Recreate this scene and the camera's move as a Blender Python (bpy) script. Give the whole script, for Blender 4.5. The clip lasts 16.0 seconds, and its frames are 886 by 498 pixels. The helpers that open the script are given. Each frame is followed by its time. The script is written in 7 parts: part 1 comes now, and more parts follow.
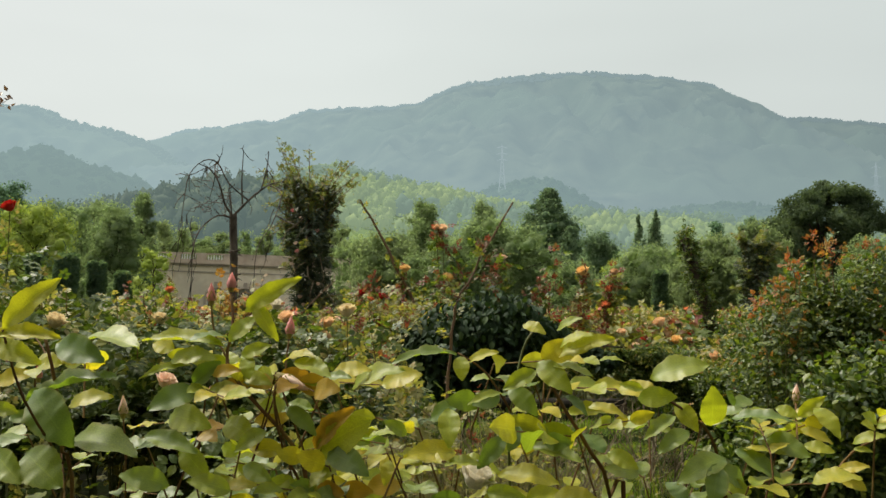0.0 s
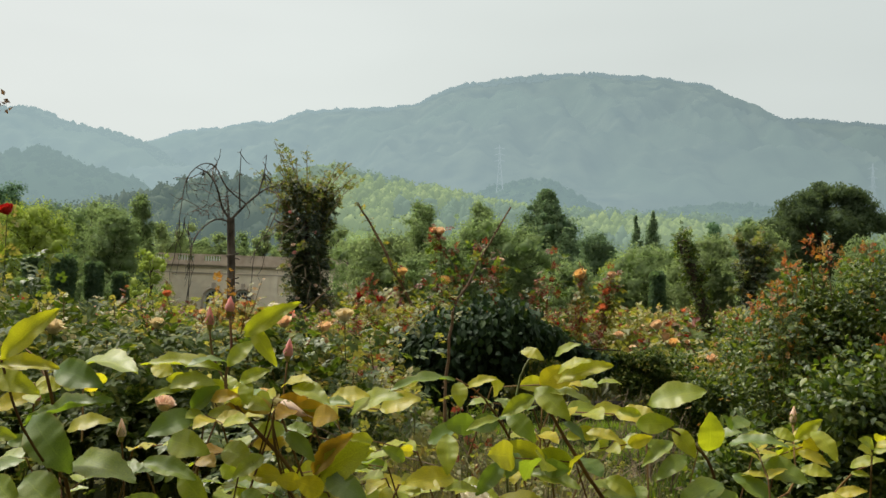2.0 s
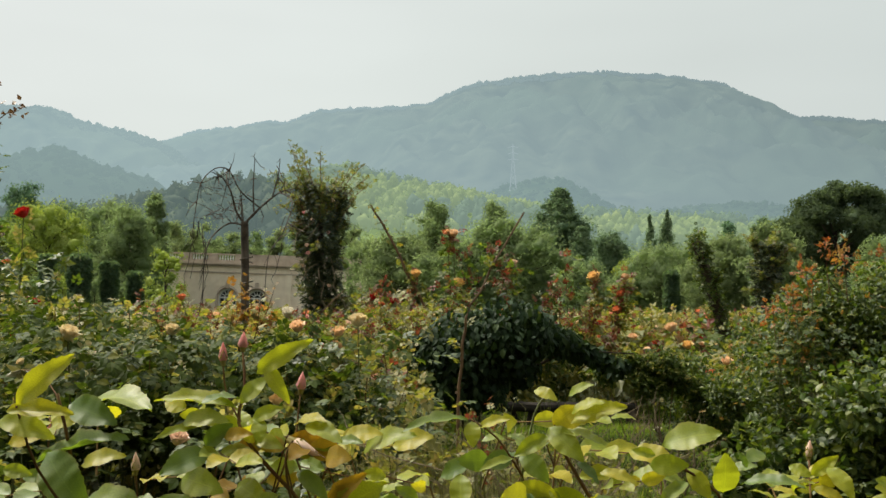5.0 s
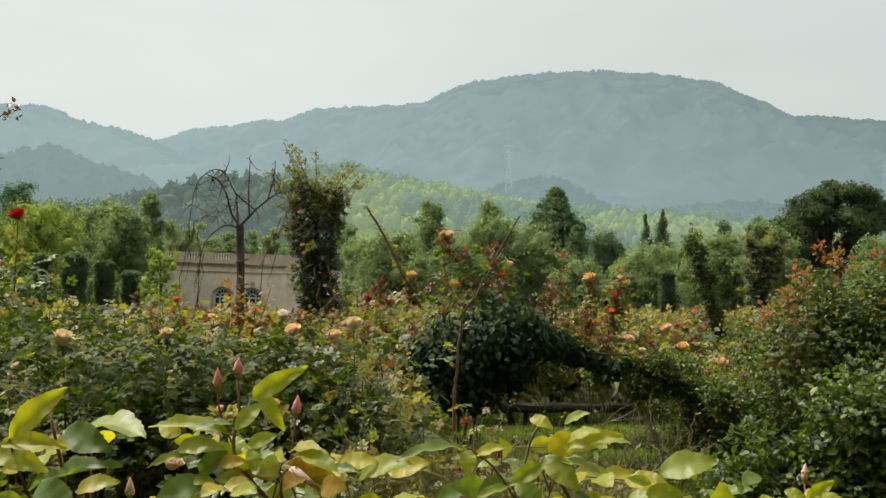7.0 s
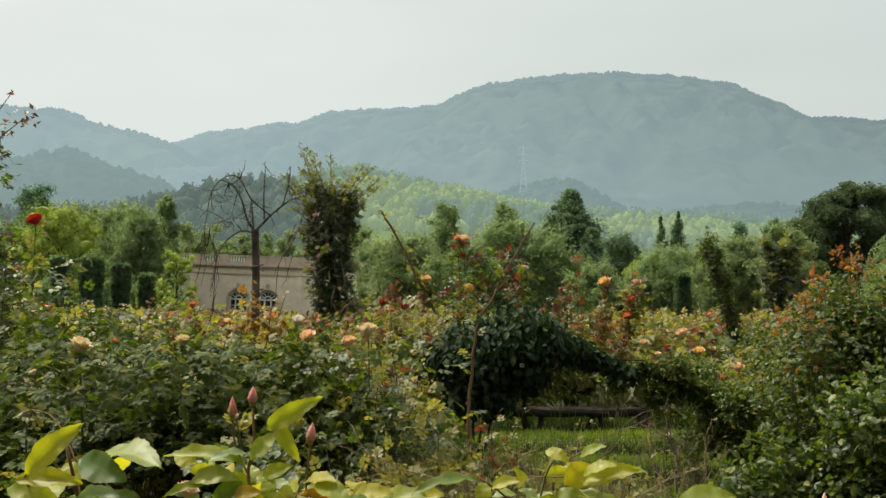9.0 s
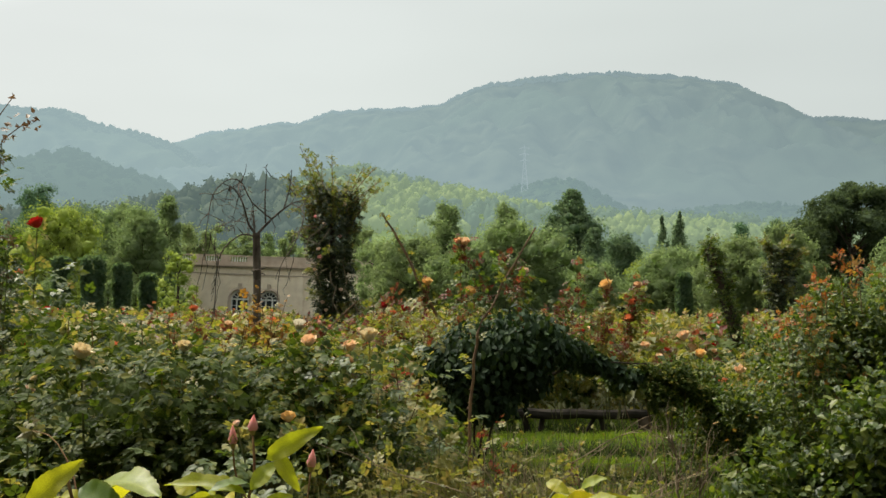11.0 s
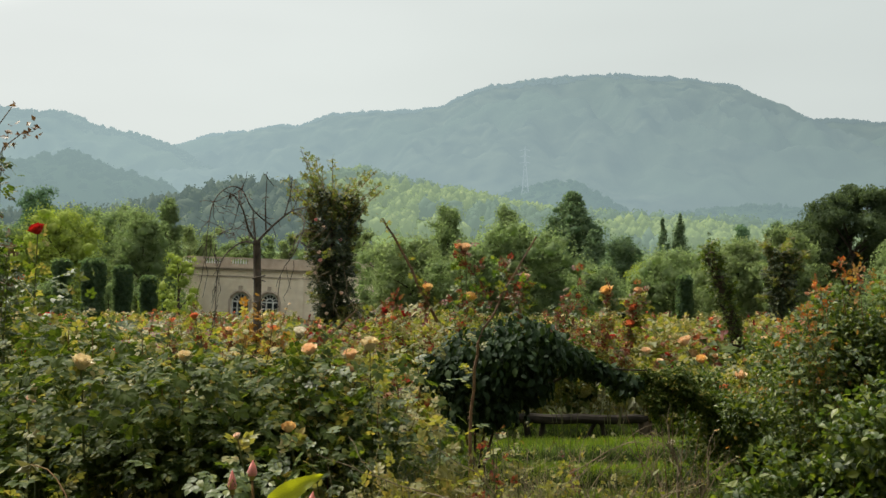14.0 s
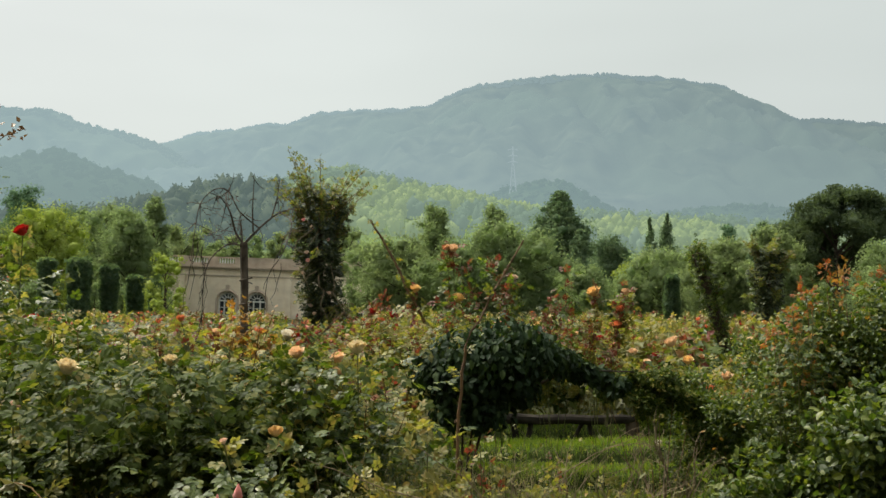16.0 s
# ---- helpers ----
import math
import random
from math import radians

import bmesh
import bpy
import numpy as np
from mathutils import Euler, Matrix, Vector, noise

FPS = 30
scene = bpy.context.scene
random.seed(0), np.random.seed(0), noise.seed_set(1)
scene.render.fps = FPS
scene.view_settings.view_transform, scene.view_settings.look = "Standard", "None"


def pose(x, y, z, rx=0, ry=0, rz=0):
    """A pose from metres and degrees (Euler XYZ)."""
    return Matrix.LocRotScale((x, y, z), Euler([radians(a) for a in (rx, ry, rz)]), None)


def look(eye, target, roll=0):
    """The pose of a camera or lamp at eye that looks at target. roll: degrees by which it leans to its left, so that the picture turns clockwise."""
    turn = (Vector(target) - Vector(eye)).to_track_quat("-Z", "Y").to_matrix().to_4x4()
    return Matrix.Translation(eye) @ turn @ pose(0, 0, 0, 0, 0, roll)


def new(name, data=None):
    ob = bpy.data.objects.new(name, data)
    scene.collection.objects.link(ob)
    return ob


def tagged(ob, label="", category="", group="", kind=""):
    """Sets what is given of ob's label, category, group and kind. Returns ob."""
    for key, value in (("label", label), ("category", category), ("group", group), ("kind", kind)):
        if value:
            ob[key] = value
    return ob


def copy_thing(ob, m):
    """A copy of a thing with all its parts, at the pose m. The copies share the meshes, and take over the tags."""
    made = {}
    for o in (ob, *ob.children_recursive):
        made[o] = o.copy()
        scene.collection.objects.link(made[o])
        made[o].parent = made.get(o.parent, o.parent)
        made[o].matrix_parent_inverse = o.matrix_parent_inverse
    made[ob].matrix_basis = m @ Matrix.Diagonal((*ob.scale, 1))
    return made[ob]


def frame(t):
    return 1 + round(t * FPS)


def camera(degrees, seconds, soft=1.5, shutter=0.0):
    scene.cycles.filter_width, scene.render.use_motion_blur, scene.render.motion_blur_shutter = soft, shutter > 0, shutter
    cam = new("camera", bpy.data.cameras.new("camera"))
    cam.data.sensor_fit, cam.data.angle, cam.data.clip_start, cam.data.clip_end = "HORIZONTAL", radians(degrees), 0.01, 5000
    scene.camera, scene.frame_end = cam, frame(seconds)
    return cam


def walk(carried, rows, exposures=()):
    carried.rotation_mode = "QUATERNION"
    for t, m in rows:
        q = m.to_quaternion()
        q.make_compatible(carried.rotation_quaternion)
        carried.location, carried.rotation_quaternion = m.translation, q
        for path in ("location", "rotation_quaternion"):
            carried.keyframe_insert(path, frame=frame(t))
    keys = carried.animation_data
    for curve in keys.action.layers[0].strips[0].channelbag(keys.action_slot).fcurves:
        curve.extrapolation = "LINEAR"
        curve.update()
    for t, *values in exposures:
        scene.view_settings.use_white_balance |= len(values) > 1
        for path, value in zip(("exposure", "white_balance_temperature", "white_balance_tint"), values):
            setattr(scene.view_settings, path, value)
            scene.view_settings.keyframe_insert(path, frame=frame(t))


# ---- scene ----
cam = camera(54, 16.0, soft=1.5)
PATH = [
    (0.0, pose(-0.0000, -0.0000, 1.6000, 91.820, 0, 0.000)),
    (0.5, pose(-0.0006, -0.0013, 1.6029, 91.786, 0, -0.530)),
    (1.0, pose(-0.0006, -0.0009, 1.6059, 91.788, 0, -0.996)),
    (1.5, pose(-0.0011, -0.0005, 1.6112, 91.845, 0, -0.957)),
    (2.0, pose(-0.0005, -0.0016, 1.6167, 91.878, 0, -0.159)),
    (2.5, pose(-0.0003, -0.0020, 1.6207, 91.822, 0, 0.246)),
    (3.0, pose(-0.0005, -0.0010, 1.6249, 91.812, 0, 0.300)),
    (5.5, pose(-0.0002, -0.0011, 1.6485, 91.800, 0, 1.026)),
    (6.0, pose(-0.0004, -0.0012, 1.6535, 91.762, 0, 1.297)),
    (6.5, pose(-0.0001, -0.0010, 1.6579, 91.781, 0, 1.211)),
    (7.0, pose(-0.0001, 0.0001, 1.6624, 91.745, 0, 0.433)),
    (7.5, pose(-0.0001, 0.0017, 1.6666, 91.608, 0, 0.051)),
    (8.0, pose(-0.0002, 0.0032, 1.6713, 91.727, 0, -0.089)),
    (8.5, pose(0.0001, 0.0014, 1.6766, 91.823, 0, 0.942)),
    (9.0, pose(-0.0003, 0.0021, 1.6818, 91.875, 0, 1.393)),
    (11.5, pose(0.0003, 0.0024, 1.7077, 91.877, 0, 1.531)),
    (12.0, pose(0.0002, 0.0026, 1.7132, 91.924, 0, 2.070)),
    (12.5, pose(0.0007, 0.0029, 1.7182, 91.952, 0, 1.641)),
    (13.0, pose(0.0006, 0.0023, 1.7225, 91.960, 0, 0.460)),
    (13.5, pose(0.0007, 0.0037, 1.7297, 91.898, 0, 0.419)),
    (14.0, pose(0.0004, 0.0039, 1.7330, 92.008, 0, 1.514)),
    (14.5, pose(0.0005, 0.0046, 1.7404, 92.083, 0, 2.250)),
    (15.0, pose(0.0010, 0.0055, 1.7450, 92.102, 0, 2.511)),
    (15.5, pose(0.0015, 0.0052, 1.7480, 92.086, 0, 1.566)),
    (16.0, pose(0.0016, 0.0038, 1.7500, 91.955, 0, 0.713)),
]
walk(cam, PATH)

# ---- world, sun, exposure ----
SUN_DIR = Vector((-0.46, 0.30, 0.84)).normalized()
world = bpy.data.worlds.new("overcast_sky")
scene.world = world
world.use_nodes = True
wt = world.node_tree
wt.nodes.clear()
w_out = wt.nodes.new("ShaderNodeOutputWorld")
w_bg = wt.nodes.new("ShaderNodeBackground")
w_sky = wt.nodes.new("ShaderNodeTexSky")
w_sky.sky_type = "NISHITA"
w_sky.sun_disc = False
w_sky.sun_elevation = math.asin(SUN_DIR.z)
w_sky.sun_rotation = math.atan2(SUN_DIR.x, SUN_DIR.y)
w_sky.dust_density = 6.0
w_sky.air_density = 1.2
w_tc = wt.nodes.new("ShaderNodeTexCoord")
w_dot = wt.nodes.new("ShaderNodeVectorMath")
w_dot.operation = "DOT_PRODUCT"
w_dot.inputs[1].default_value = SUN_DIR
wt.links.new(w_tc.outputs["Generated"], w_dot.inputs[0])
w_ramp = wt.nodes.new("ShaderNodeValToRGB")
w_ramp.color_ramp.elements[0].position = 0.0
w_ramp.color_ramp.elements[0].color = (0.82, 0.86, 0.83, 1)
w_ramp.color_ramp.elements[1].position = 1.0
w_ramp.color_ramp.elements[1].color = (3.1, 3.05, 2.85, 1)
for w_pos, w_col in ((0.36, (0.61, 0.66, 0.635)), (0.50, (0.645, 0.695, 0.665)), (0.60, (0.695, 0.745, 0.71)), (0.76, (0.76, 0.80, 0.77))):
    w_ramp.color_ramp.elements.new(w_pos).color = (*w_col, 1)
w_rng = wt.nodes.new("ShaderNodeMapRange")
w_rng.inputs[1].default_value = -0.3
wt.links.new(w_dot.outputs["Value"], w_rng.inputs[0])
wt.links.new(w_rng.outputs[0], w_ramp.inputs[0])
w_noise = wt.nodes.new("ShaderNodeTexNoise")
w_noise.inputs["Scale"].default_value = 1.6
w_noise.inputs["Detail"].default_value = 3.0
w_map = wt.nodes.new("ShaderNodeMapping")
w_map.inputs["Scale"].default_value = (1, 1, 3.5)
wt.links.new(w_tc.outputs["Generated"], w_map.inputs[0])
wt.links.new(w_map.outputs[0], w_noise.inputs["Vector"])
w_cl = wt.nodes.new("ShaderNodeMapRange")
w_cl.inputs[1].default_value = 0.3
w_cl.inputs[2].default_value = 0.7
w_cl.inputs[3].default_value = 0.94
w_cl.inputs[4].default_value = 1.05
wt.links.new(w_noise.outputs["Fac"], w_cl.inputs[0])
w_mul = wt.nodes.new("ShaderNodeVectorMath")
w_mul.operation = "SCALE"
wt.links.new(w_ramp.outputs[0], w_mul.inputs[0])
wt.links.new(w_cl.outputs[0], w_mul.inputs["Scale"])
w_dim = wt.nodes.new("ShaderNodeVectorMath")
w_dim.operation = "SCALE"
w_dim.inputs["Scale"].default_value = 0.008
wt.links.new(w_sky.outputs[0], w_dim.inputs[0])
w_add = wt.nodes.new("ShaderNodeVectorMath")
w_add.operation = "ADD"
wt.links.new(w_mul.outputs[0], w_add.inputs[0])
wt.links.new(w_dim.outputs[0], w_add.inputs[1])
wt.links.new(w_add.outputs[0], w_bg.inputs[0])
w_bg.inputs[1].default_value = 0.84
wt.links.new(w_bg.outputs[0], w_out.inputs[0])

sun_data = bpy.data.lights.new("sun", "SUN")
sun_data.energy = 4.6
sun_data.angle = radians(9)
sun_data.color = (1.0, 0.93, 0.80)
sun = new("sun", sun_data)
sun.matrix_world = look(SUN_DIR * 50, (0, 0, 0))
scene.view_settings.exposure = 0.2

# ---- materials ----


def nodes(name):
    m = bpy.data.materials.new(name)
    m.use_nodes = True
    t = m.node_tree
    return m, t, t.nodes["Principled BSDF"], t.nodes["Material Output"]


def ramp(t, fac, stops):
    r = t.nodes.new("ShaderNodeValToRGB")
    e = r.color_ramp.elements
    e[0].position, e[0].color = stops[0][0], (*stops[0][1], 1)
    e[1].position, e[1].color = stops[-1][0], (*stops[-1][1], 1)
    for p, c in stops[1:-1]:
        n = e.new(p)
        n.color = (*c, 1)
    t.links.new(fac, r.inputs[0])
    return r.outputs[0]


def noise_fac(t, scale, detail=4.0, space="Object"):
    tc = t.nodes.new("ShaderNodeTexCoord")
    n = t.nodes.new("ShaderNodeTexNoise")
    n.inputs["Scale"].default_value = scale
    n.inputs["Detail"].default_value = detail
    t.links.new(tc.outputs[space], n.inputs["Vector"])
    return n.outputs["Fac"]


def mixc(t, a, b, fac, mode="MIX"):
    m = t.nodes.new("ShaderNodeMix")
    m.data_type, m.blend_type = "RGBA", mode
    for sock, v in ((m.inputs[0], fac), (m.inputs[6], a), (m.inputs[7], b)):
        if isinstance(v, (int, float)):
            sock.default_value = v
        elif isinstance(v, tuple):
            sock.default_value = (*v, 1)
        else:
            t.links.new(v, sock)
    return m.outputs[2]


def bump(t, bsdf, fac, strength, dist):
    b = t.nodes.new("ShaderNodeBump")
    b.inputs["Strength"].default_value = strength
    b.inputs["Distance"].default_value = dist
    t.links.new(fac, b.inputs["Height"])
    t.links.new(b.outputs[0], bsdf.inputs["Normal"])


def leafy(name, stops, through_light=0.35, tint=(1.5, 1.6, 0.5), rough=0.5, by="island", grain=8.0, spec=0.4, haze_glow=None, amount=0.0):
    """Leaf: colour differs from leaf to leaf, light shines through."""
    m, t, p, out = nodes(name)
    if by == "island":
        fac = t.nodes.new("ShaderNodeNewGeometry").outputs["Random Per Island"]
    else:
        fac = t.nodes.new("ShaderNodeObjectInfo").outputs["Random"]
    col = ramp(t, fac, stops)
    blot = ramp(t, noise_fac(t, grain), [(0.3, (0.72, 0.74, 0.70)), (0.7, (1.15, 1.12, 1.05))])
    col = mixc(t, col, blot, 1.0, "MULTIPLY")
    t.links.new(col, p.inputs["Base Color"])
    p.inputs["Roughness"].default_value = rough
    p.inputs["Specular IOR Level"].default_value = spec
    tr = t.nodes.new("ShaderNodeBsdfTranslucent")
    t.links.new(mixc(t, col, tint, 1.0, "MULTIPLY"), tr.inputs["Color"])
    mx = t.nodes.new("ShaderNodeMixShader")
    mx.inputs[0].default_value = through_light
    t.links.new(p.outputs[0], mx.inputs[1])
    t.links.new(tr.outputs[0], mx.inputs[2])
    # distance haze painted on: emission mixed over the leaf shader
    if haze_glow:
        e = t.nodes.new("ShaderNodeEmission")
        e.inputs["Color"].default_value = (*haze_glow, 1)
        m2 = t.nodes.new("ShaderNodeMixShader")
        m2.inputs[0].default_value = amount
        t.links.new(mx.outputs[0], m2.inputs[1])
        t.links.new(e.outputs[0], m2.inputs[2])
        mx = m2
    t.links.new(mx.outputs[0], out.inputs[0])
    return m


def solid(name, c1, c2, scale=6.0, rough=0.8, bump_d=0.0, metal=0.0, detail=5.0):
    m, t, p, out = nodes(name)
    n = noise_fac(t, scale, detail)
    big = noise_fac(t, scale * 0.17, 3.0)
    col = mixc(t, ramp(t, n, [(0.3, c1), (0.7, c2)]), ramp(t, big, [(0.3, (0.8, 0.8, 0.8)), (0.7, (1.12, 1.1, 1.08))]), 1.0, "MULTIPLY")
    t.links.new(col, p.inputs["Base Color"])
    p.inputs["Roughness"].default_value = rough
    p.inputs["Metallic"].default_value = metal
    p.inputs["Specular IOR Level"].default_value = 0.15 if rough >= 0.8 else 0.4
    if bump_d:
        bump(t, p, n, 0.6, bump_d)
    return m


def distant(name, c1, c2, scale, haze_glow, amount, c3=None, low=None, height=600.0):
    """Far wooded slope: diffuse woods with haze painted over them as emission."""
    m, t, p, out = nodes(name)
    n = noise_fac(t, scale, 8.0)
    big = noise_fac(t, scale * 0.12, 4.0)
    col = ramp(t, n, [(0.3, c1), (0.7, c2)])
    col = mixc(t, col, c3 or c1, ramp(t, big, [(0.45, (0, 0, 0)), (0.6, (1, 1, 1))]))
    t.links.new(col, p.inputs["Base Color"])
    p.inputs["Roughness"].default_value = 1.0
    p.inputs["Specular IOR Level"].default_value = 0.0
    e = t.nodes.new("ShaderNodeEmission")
    e.inputs["Color"].default_value = (*haze_glow, 1)
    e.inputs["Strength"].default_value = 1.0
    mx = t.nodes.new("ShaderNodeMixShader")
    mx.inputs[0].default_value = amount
    # haze emission set stronger towards -x and weaker towards +x
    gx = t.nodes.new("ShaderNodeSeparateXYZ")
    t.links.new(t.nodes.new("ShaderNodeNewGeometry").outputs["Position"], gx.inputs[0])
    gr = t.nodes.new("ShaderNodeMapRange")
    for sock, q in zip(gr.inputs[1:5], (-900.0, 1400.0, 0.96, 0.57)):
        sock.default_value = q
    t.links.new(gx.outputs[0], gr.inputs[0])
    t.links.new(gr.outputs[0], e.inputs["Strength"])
    # low: share of painted haze at the foot, blending to amount at height
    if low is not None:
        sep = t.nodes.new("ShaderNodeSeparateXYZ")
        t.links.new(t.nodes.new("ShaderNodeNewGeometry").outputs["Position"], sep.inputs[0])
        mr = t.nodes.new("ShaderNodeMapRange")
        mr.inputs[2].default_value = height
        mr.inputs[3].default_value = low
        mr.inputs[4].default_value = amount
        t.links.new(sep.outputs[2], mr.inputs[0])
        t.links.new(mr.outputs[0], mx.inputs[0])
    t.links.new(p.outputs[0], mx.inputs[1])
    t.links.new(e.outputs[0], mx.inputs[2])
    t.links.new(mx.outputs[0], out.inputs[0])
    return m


M_YOUNG = leafy("young_rose_leaf", [(0, (0.23, 0.29, 0.022)), (0.5, (0.33, 0.36, 0.026)), (1, (0.44, 0.385, 0.03))], 0.54, (1.5, 1.4, 0.55), 0.48, "object", 60, 0.6)
M_MATURE = leafy("mature_rose_leaf", [(0, (0.10, 0.165, 0.035)), (0.5, (0.16, 0.225, 0.036)), (1, (0.26, 0.31, 0.034))], 0.48, (1.6, 1.55, 0.45), 0.42, "object", 60, 0.65)
M_RUST = leafy("rust_rose_leaf", [(0, (0.26, 0.16, 0.02)), (1, (0.36, 0.29, 0.028))], 0.5, (1.7, 1.35, 0.5), 0.45, "object", 60)
M_BED = leafy("bed_leaf", [(0, (0.031, 0.050, 0.013)), (0.5, (0.055, 0.082, 0.020)), (0.82, (0.10, 0.125, 0.032)), (1, (0.19, 0.19, 0.052))], 0.34, grain=3.0, rough=0.48, spec=0.10)
M_BED_OLIVE = leafy("olive_bed_leaf", [(0, (0.10, 0.11, 0.036)), (0.5, (0.175, 0.18, 0.052)), (0.85, (0.24, 0.225, 0.065)), (1, (0.31, 0.21, 0.07))], 0.42, grain=3.0, rough=0.5)
M_TIP = leafy("young_bed_leaf", [(0, (0.19, 0.19, 0.06)), (0.6, (0.26, 0.245, 0.078)), (1, (0.33, 0.25, 0.095))], 0.42, (1.45, 1.45, 0.65), grain=4.0)
M_REDTIP = leafy("red_new_leaf", [(0, (0.11, 0.030, 0.022)), (0.4, (0.19, 0.060, 0.035)), (0.7, (0.17, 0.12, 0.045)), (1, (0.12, 0.14, 0.045))], 0.42, (1.5, 1.0, 0.75), grain=4.0)
M_AMBER = leafy("amber_new_leaf", [(0, (0.20, 0.13, 0.035)), (0.5, (0.32, 0.17, 0.045)), (1, (0.30, 0.24, 0.06))], 0.45, (1.5, 1.25, 0.7), grain=4.0)
M_EMBER = leafy("orange_new_leaf", [(0, (0.24, 0.075, 0.03)), (0.5, (0.33, 0.13, 0.04)), (1, (0.30, 0.20, 0.055))], 0.45, (1.5, 1.1, 0.7), grain=4.0)
M_DARK = leafy("dark_vine_leaf", [(0, (0.013, 0.027, 0.013)), (0.6, (0.024, 0.045, 0.020)), (1, (0.050, 0.078, 0.030))], 0.2, grain=4.0, rough=0.6, spec=0.10)
M_SHRUB = leafy("shrub_leaf", [(0, (0.030, 0.056, 0.015)), (0.5, (0.070, 0.106, 0.022)), (1, (0.165, 0.19, 0.042))], 0.4, grain=3.0, rough=0.45)
M_PILLAR = leafy("pillar_leaf", [(0, (0.024, 0.038, 0.019)), (0.7, (0.045, 0.062, 0.028)), (1, (0.11, 0.115, 0.05))], 0.22, grain=3.0)
M_PILLAR_TOP = leafy("pillar_top_leaf", [(0, (0.09, 0.11, 0.04)), (0.6, (0.16, 0.18, 0.065)), (1, (0.24, 0.18, 0.085))], 0.45, grain=3.0)
M_DRYLEAF = leafy("withered_leaf", [(0, (0.10, 0.06, 0.035)), (1, (0.22, 0.14, 0.07))], 0.25, (1.3, 1.1, 0.9))
M_GRASS = leafy("grass_blade", [(0, (0.09, 0.15, 0.016)), (0.6, (0.16, 0.235, 0.024)), (1, (0.25, 0.27, 0.05))], 0.45, grain=2.0)
M_STRAW = leafy("dry_grass", [(0, (0.09, 0.11, 0.035)), (1, (0.26, 0.24, 0.11))], 0.3, (1.3, 1.2, 0.8))
M_STEM = solid("green_stem", (0.06, 0.09, 0.025), (0.14, 0.13, 0.04), 30, 0.55)
M_REDSTEM = solid("reddish_stem", (0.09, 0.04, 0.018), (0.15, 0.10, 0.03), 40, 0.8)
M_CANE = solid("brown_cane", (0.09, 0.05, 0.025), (0.20, 0.12, 0.05), 25, 0.7, 0.002)
M_BARK = solid("grey_bark", (0.03, 0.024, 0.018), (0.10, 0.076, 0.057), 12, 0.9, 0.01)
M_DEAD = solid("dead_branch", (0.05, 0.041, 0.033), (0.15, 0.125, 0.10), 18, 0.9, 0.004)
M_TWIG = solid("pale_dry_twig", (0.12, 0.09, 0.055), (0.24, 0.19, 0.12), 20, 0.85)
# timber base colour darkened to stand in for the shade under the vine
M_LOG = solid("weathered_timber_shade", (0.014, 0.012, 0.010), (0.042, 0.036, 0.029), 9, 0.9, 0.01)
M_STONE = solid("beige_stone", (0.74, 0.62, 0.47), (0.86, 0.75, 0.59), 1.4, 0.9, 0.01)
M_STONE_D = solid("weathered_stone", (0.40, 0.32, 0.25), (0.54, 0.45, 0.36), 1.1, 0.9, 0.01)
M_WHITE = solid("white_paint", (0.62, 0.63, 0.60), (0.78, 0.78, 0.75), 3, 0.5)


def petal(name, c1, c2, glow=0.35):
    return leafy(name, [(0, c1), (1, c2)], glow, (1.15, 1.05, 0.95), 0.55, "island", 30, 0.25)


PETAL = {
    "cream": petal("cream_petal", (0.72, 0.60, 0.36), (0.80, 0.72, 0.52)),
    "peach": petal("peach_petal", (0.78, 0.53, 0.33), (0.85, 0.66, 0.46)),
    "apricot": petal("apricot_petal", (0.82, 0.54, 0.20), (0.87, 0.66, 0.33)),
    "pink": petal("pink_petal", (0.72, 0.26, 0.28), (0.82, 0.45, 0.42)),
    "blush": petal("blush_petal", (0.75, 0.52, 0.44), (0.82, 0.66, 0.56)),
    "red": petal("red_petal", (0.42, 0.015, 0.015), (0.58, 0.03, 0.02), 0.25),
    "orange": petal("orange_petal", (0.70, 0.20, 0.09), (0.80, 0.32, 0.16)),
    "white": petal("white_petal", (0.74, 0.72, 0.64), (0.82, 0.80, 0.74)),
}

glass_m, gt, gp, go = nodes("dark_window_glass")
gp.inputs["Base Color"].default_value = (0.03, 0.035, 0.04, 1)
gp.inputs["Roughness"].default_value = 0.08
M_GLASS = glass_m

# ---- mesh helpers ----


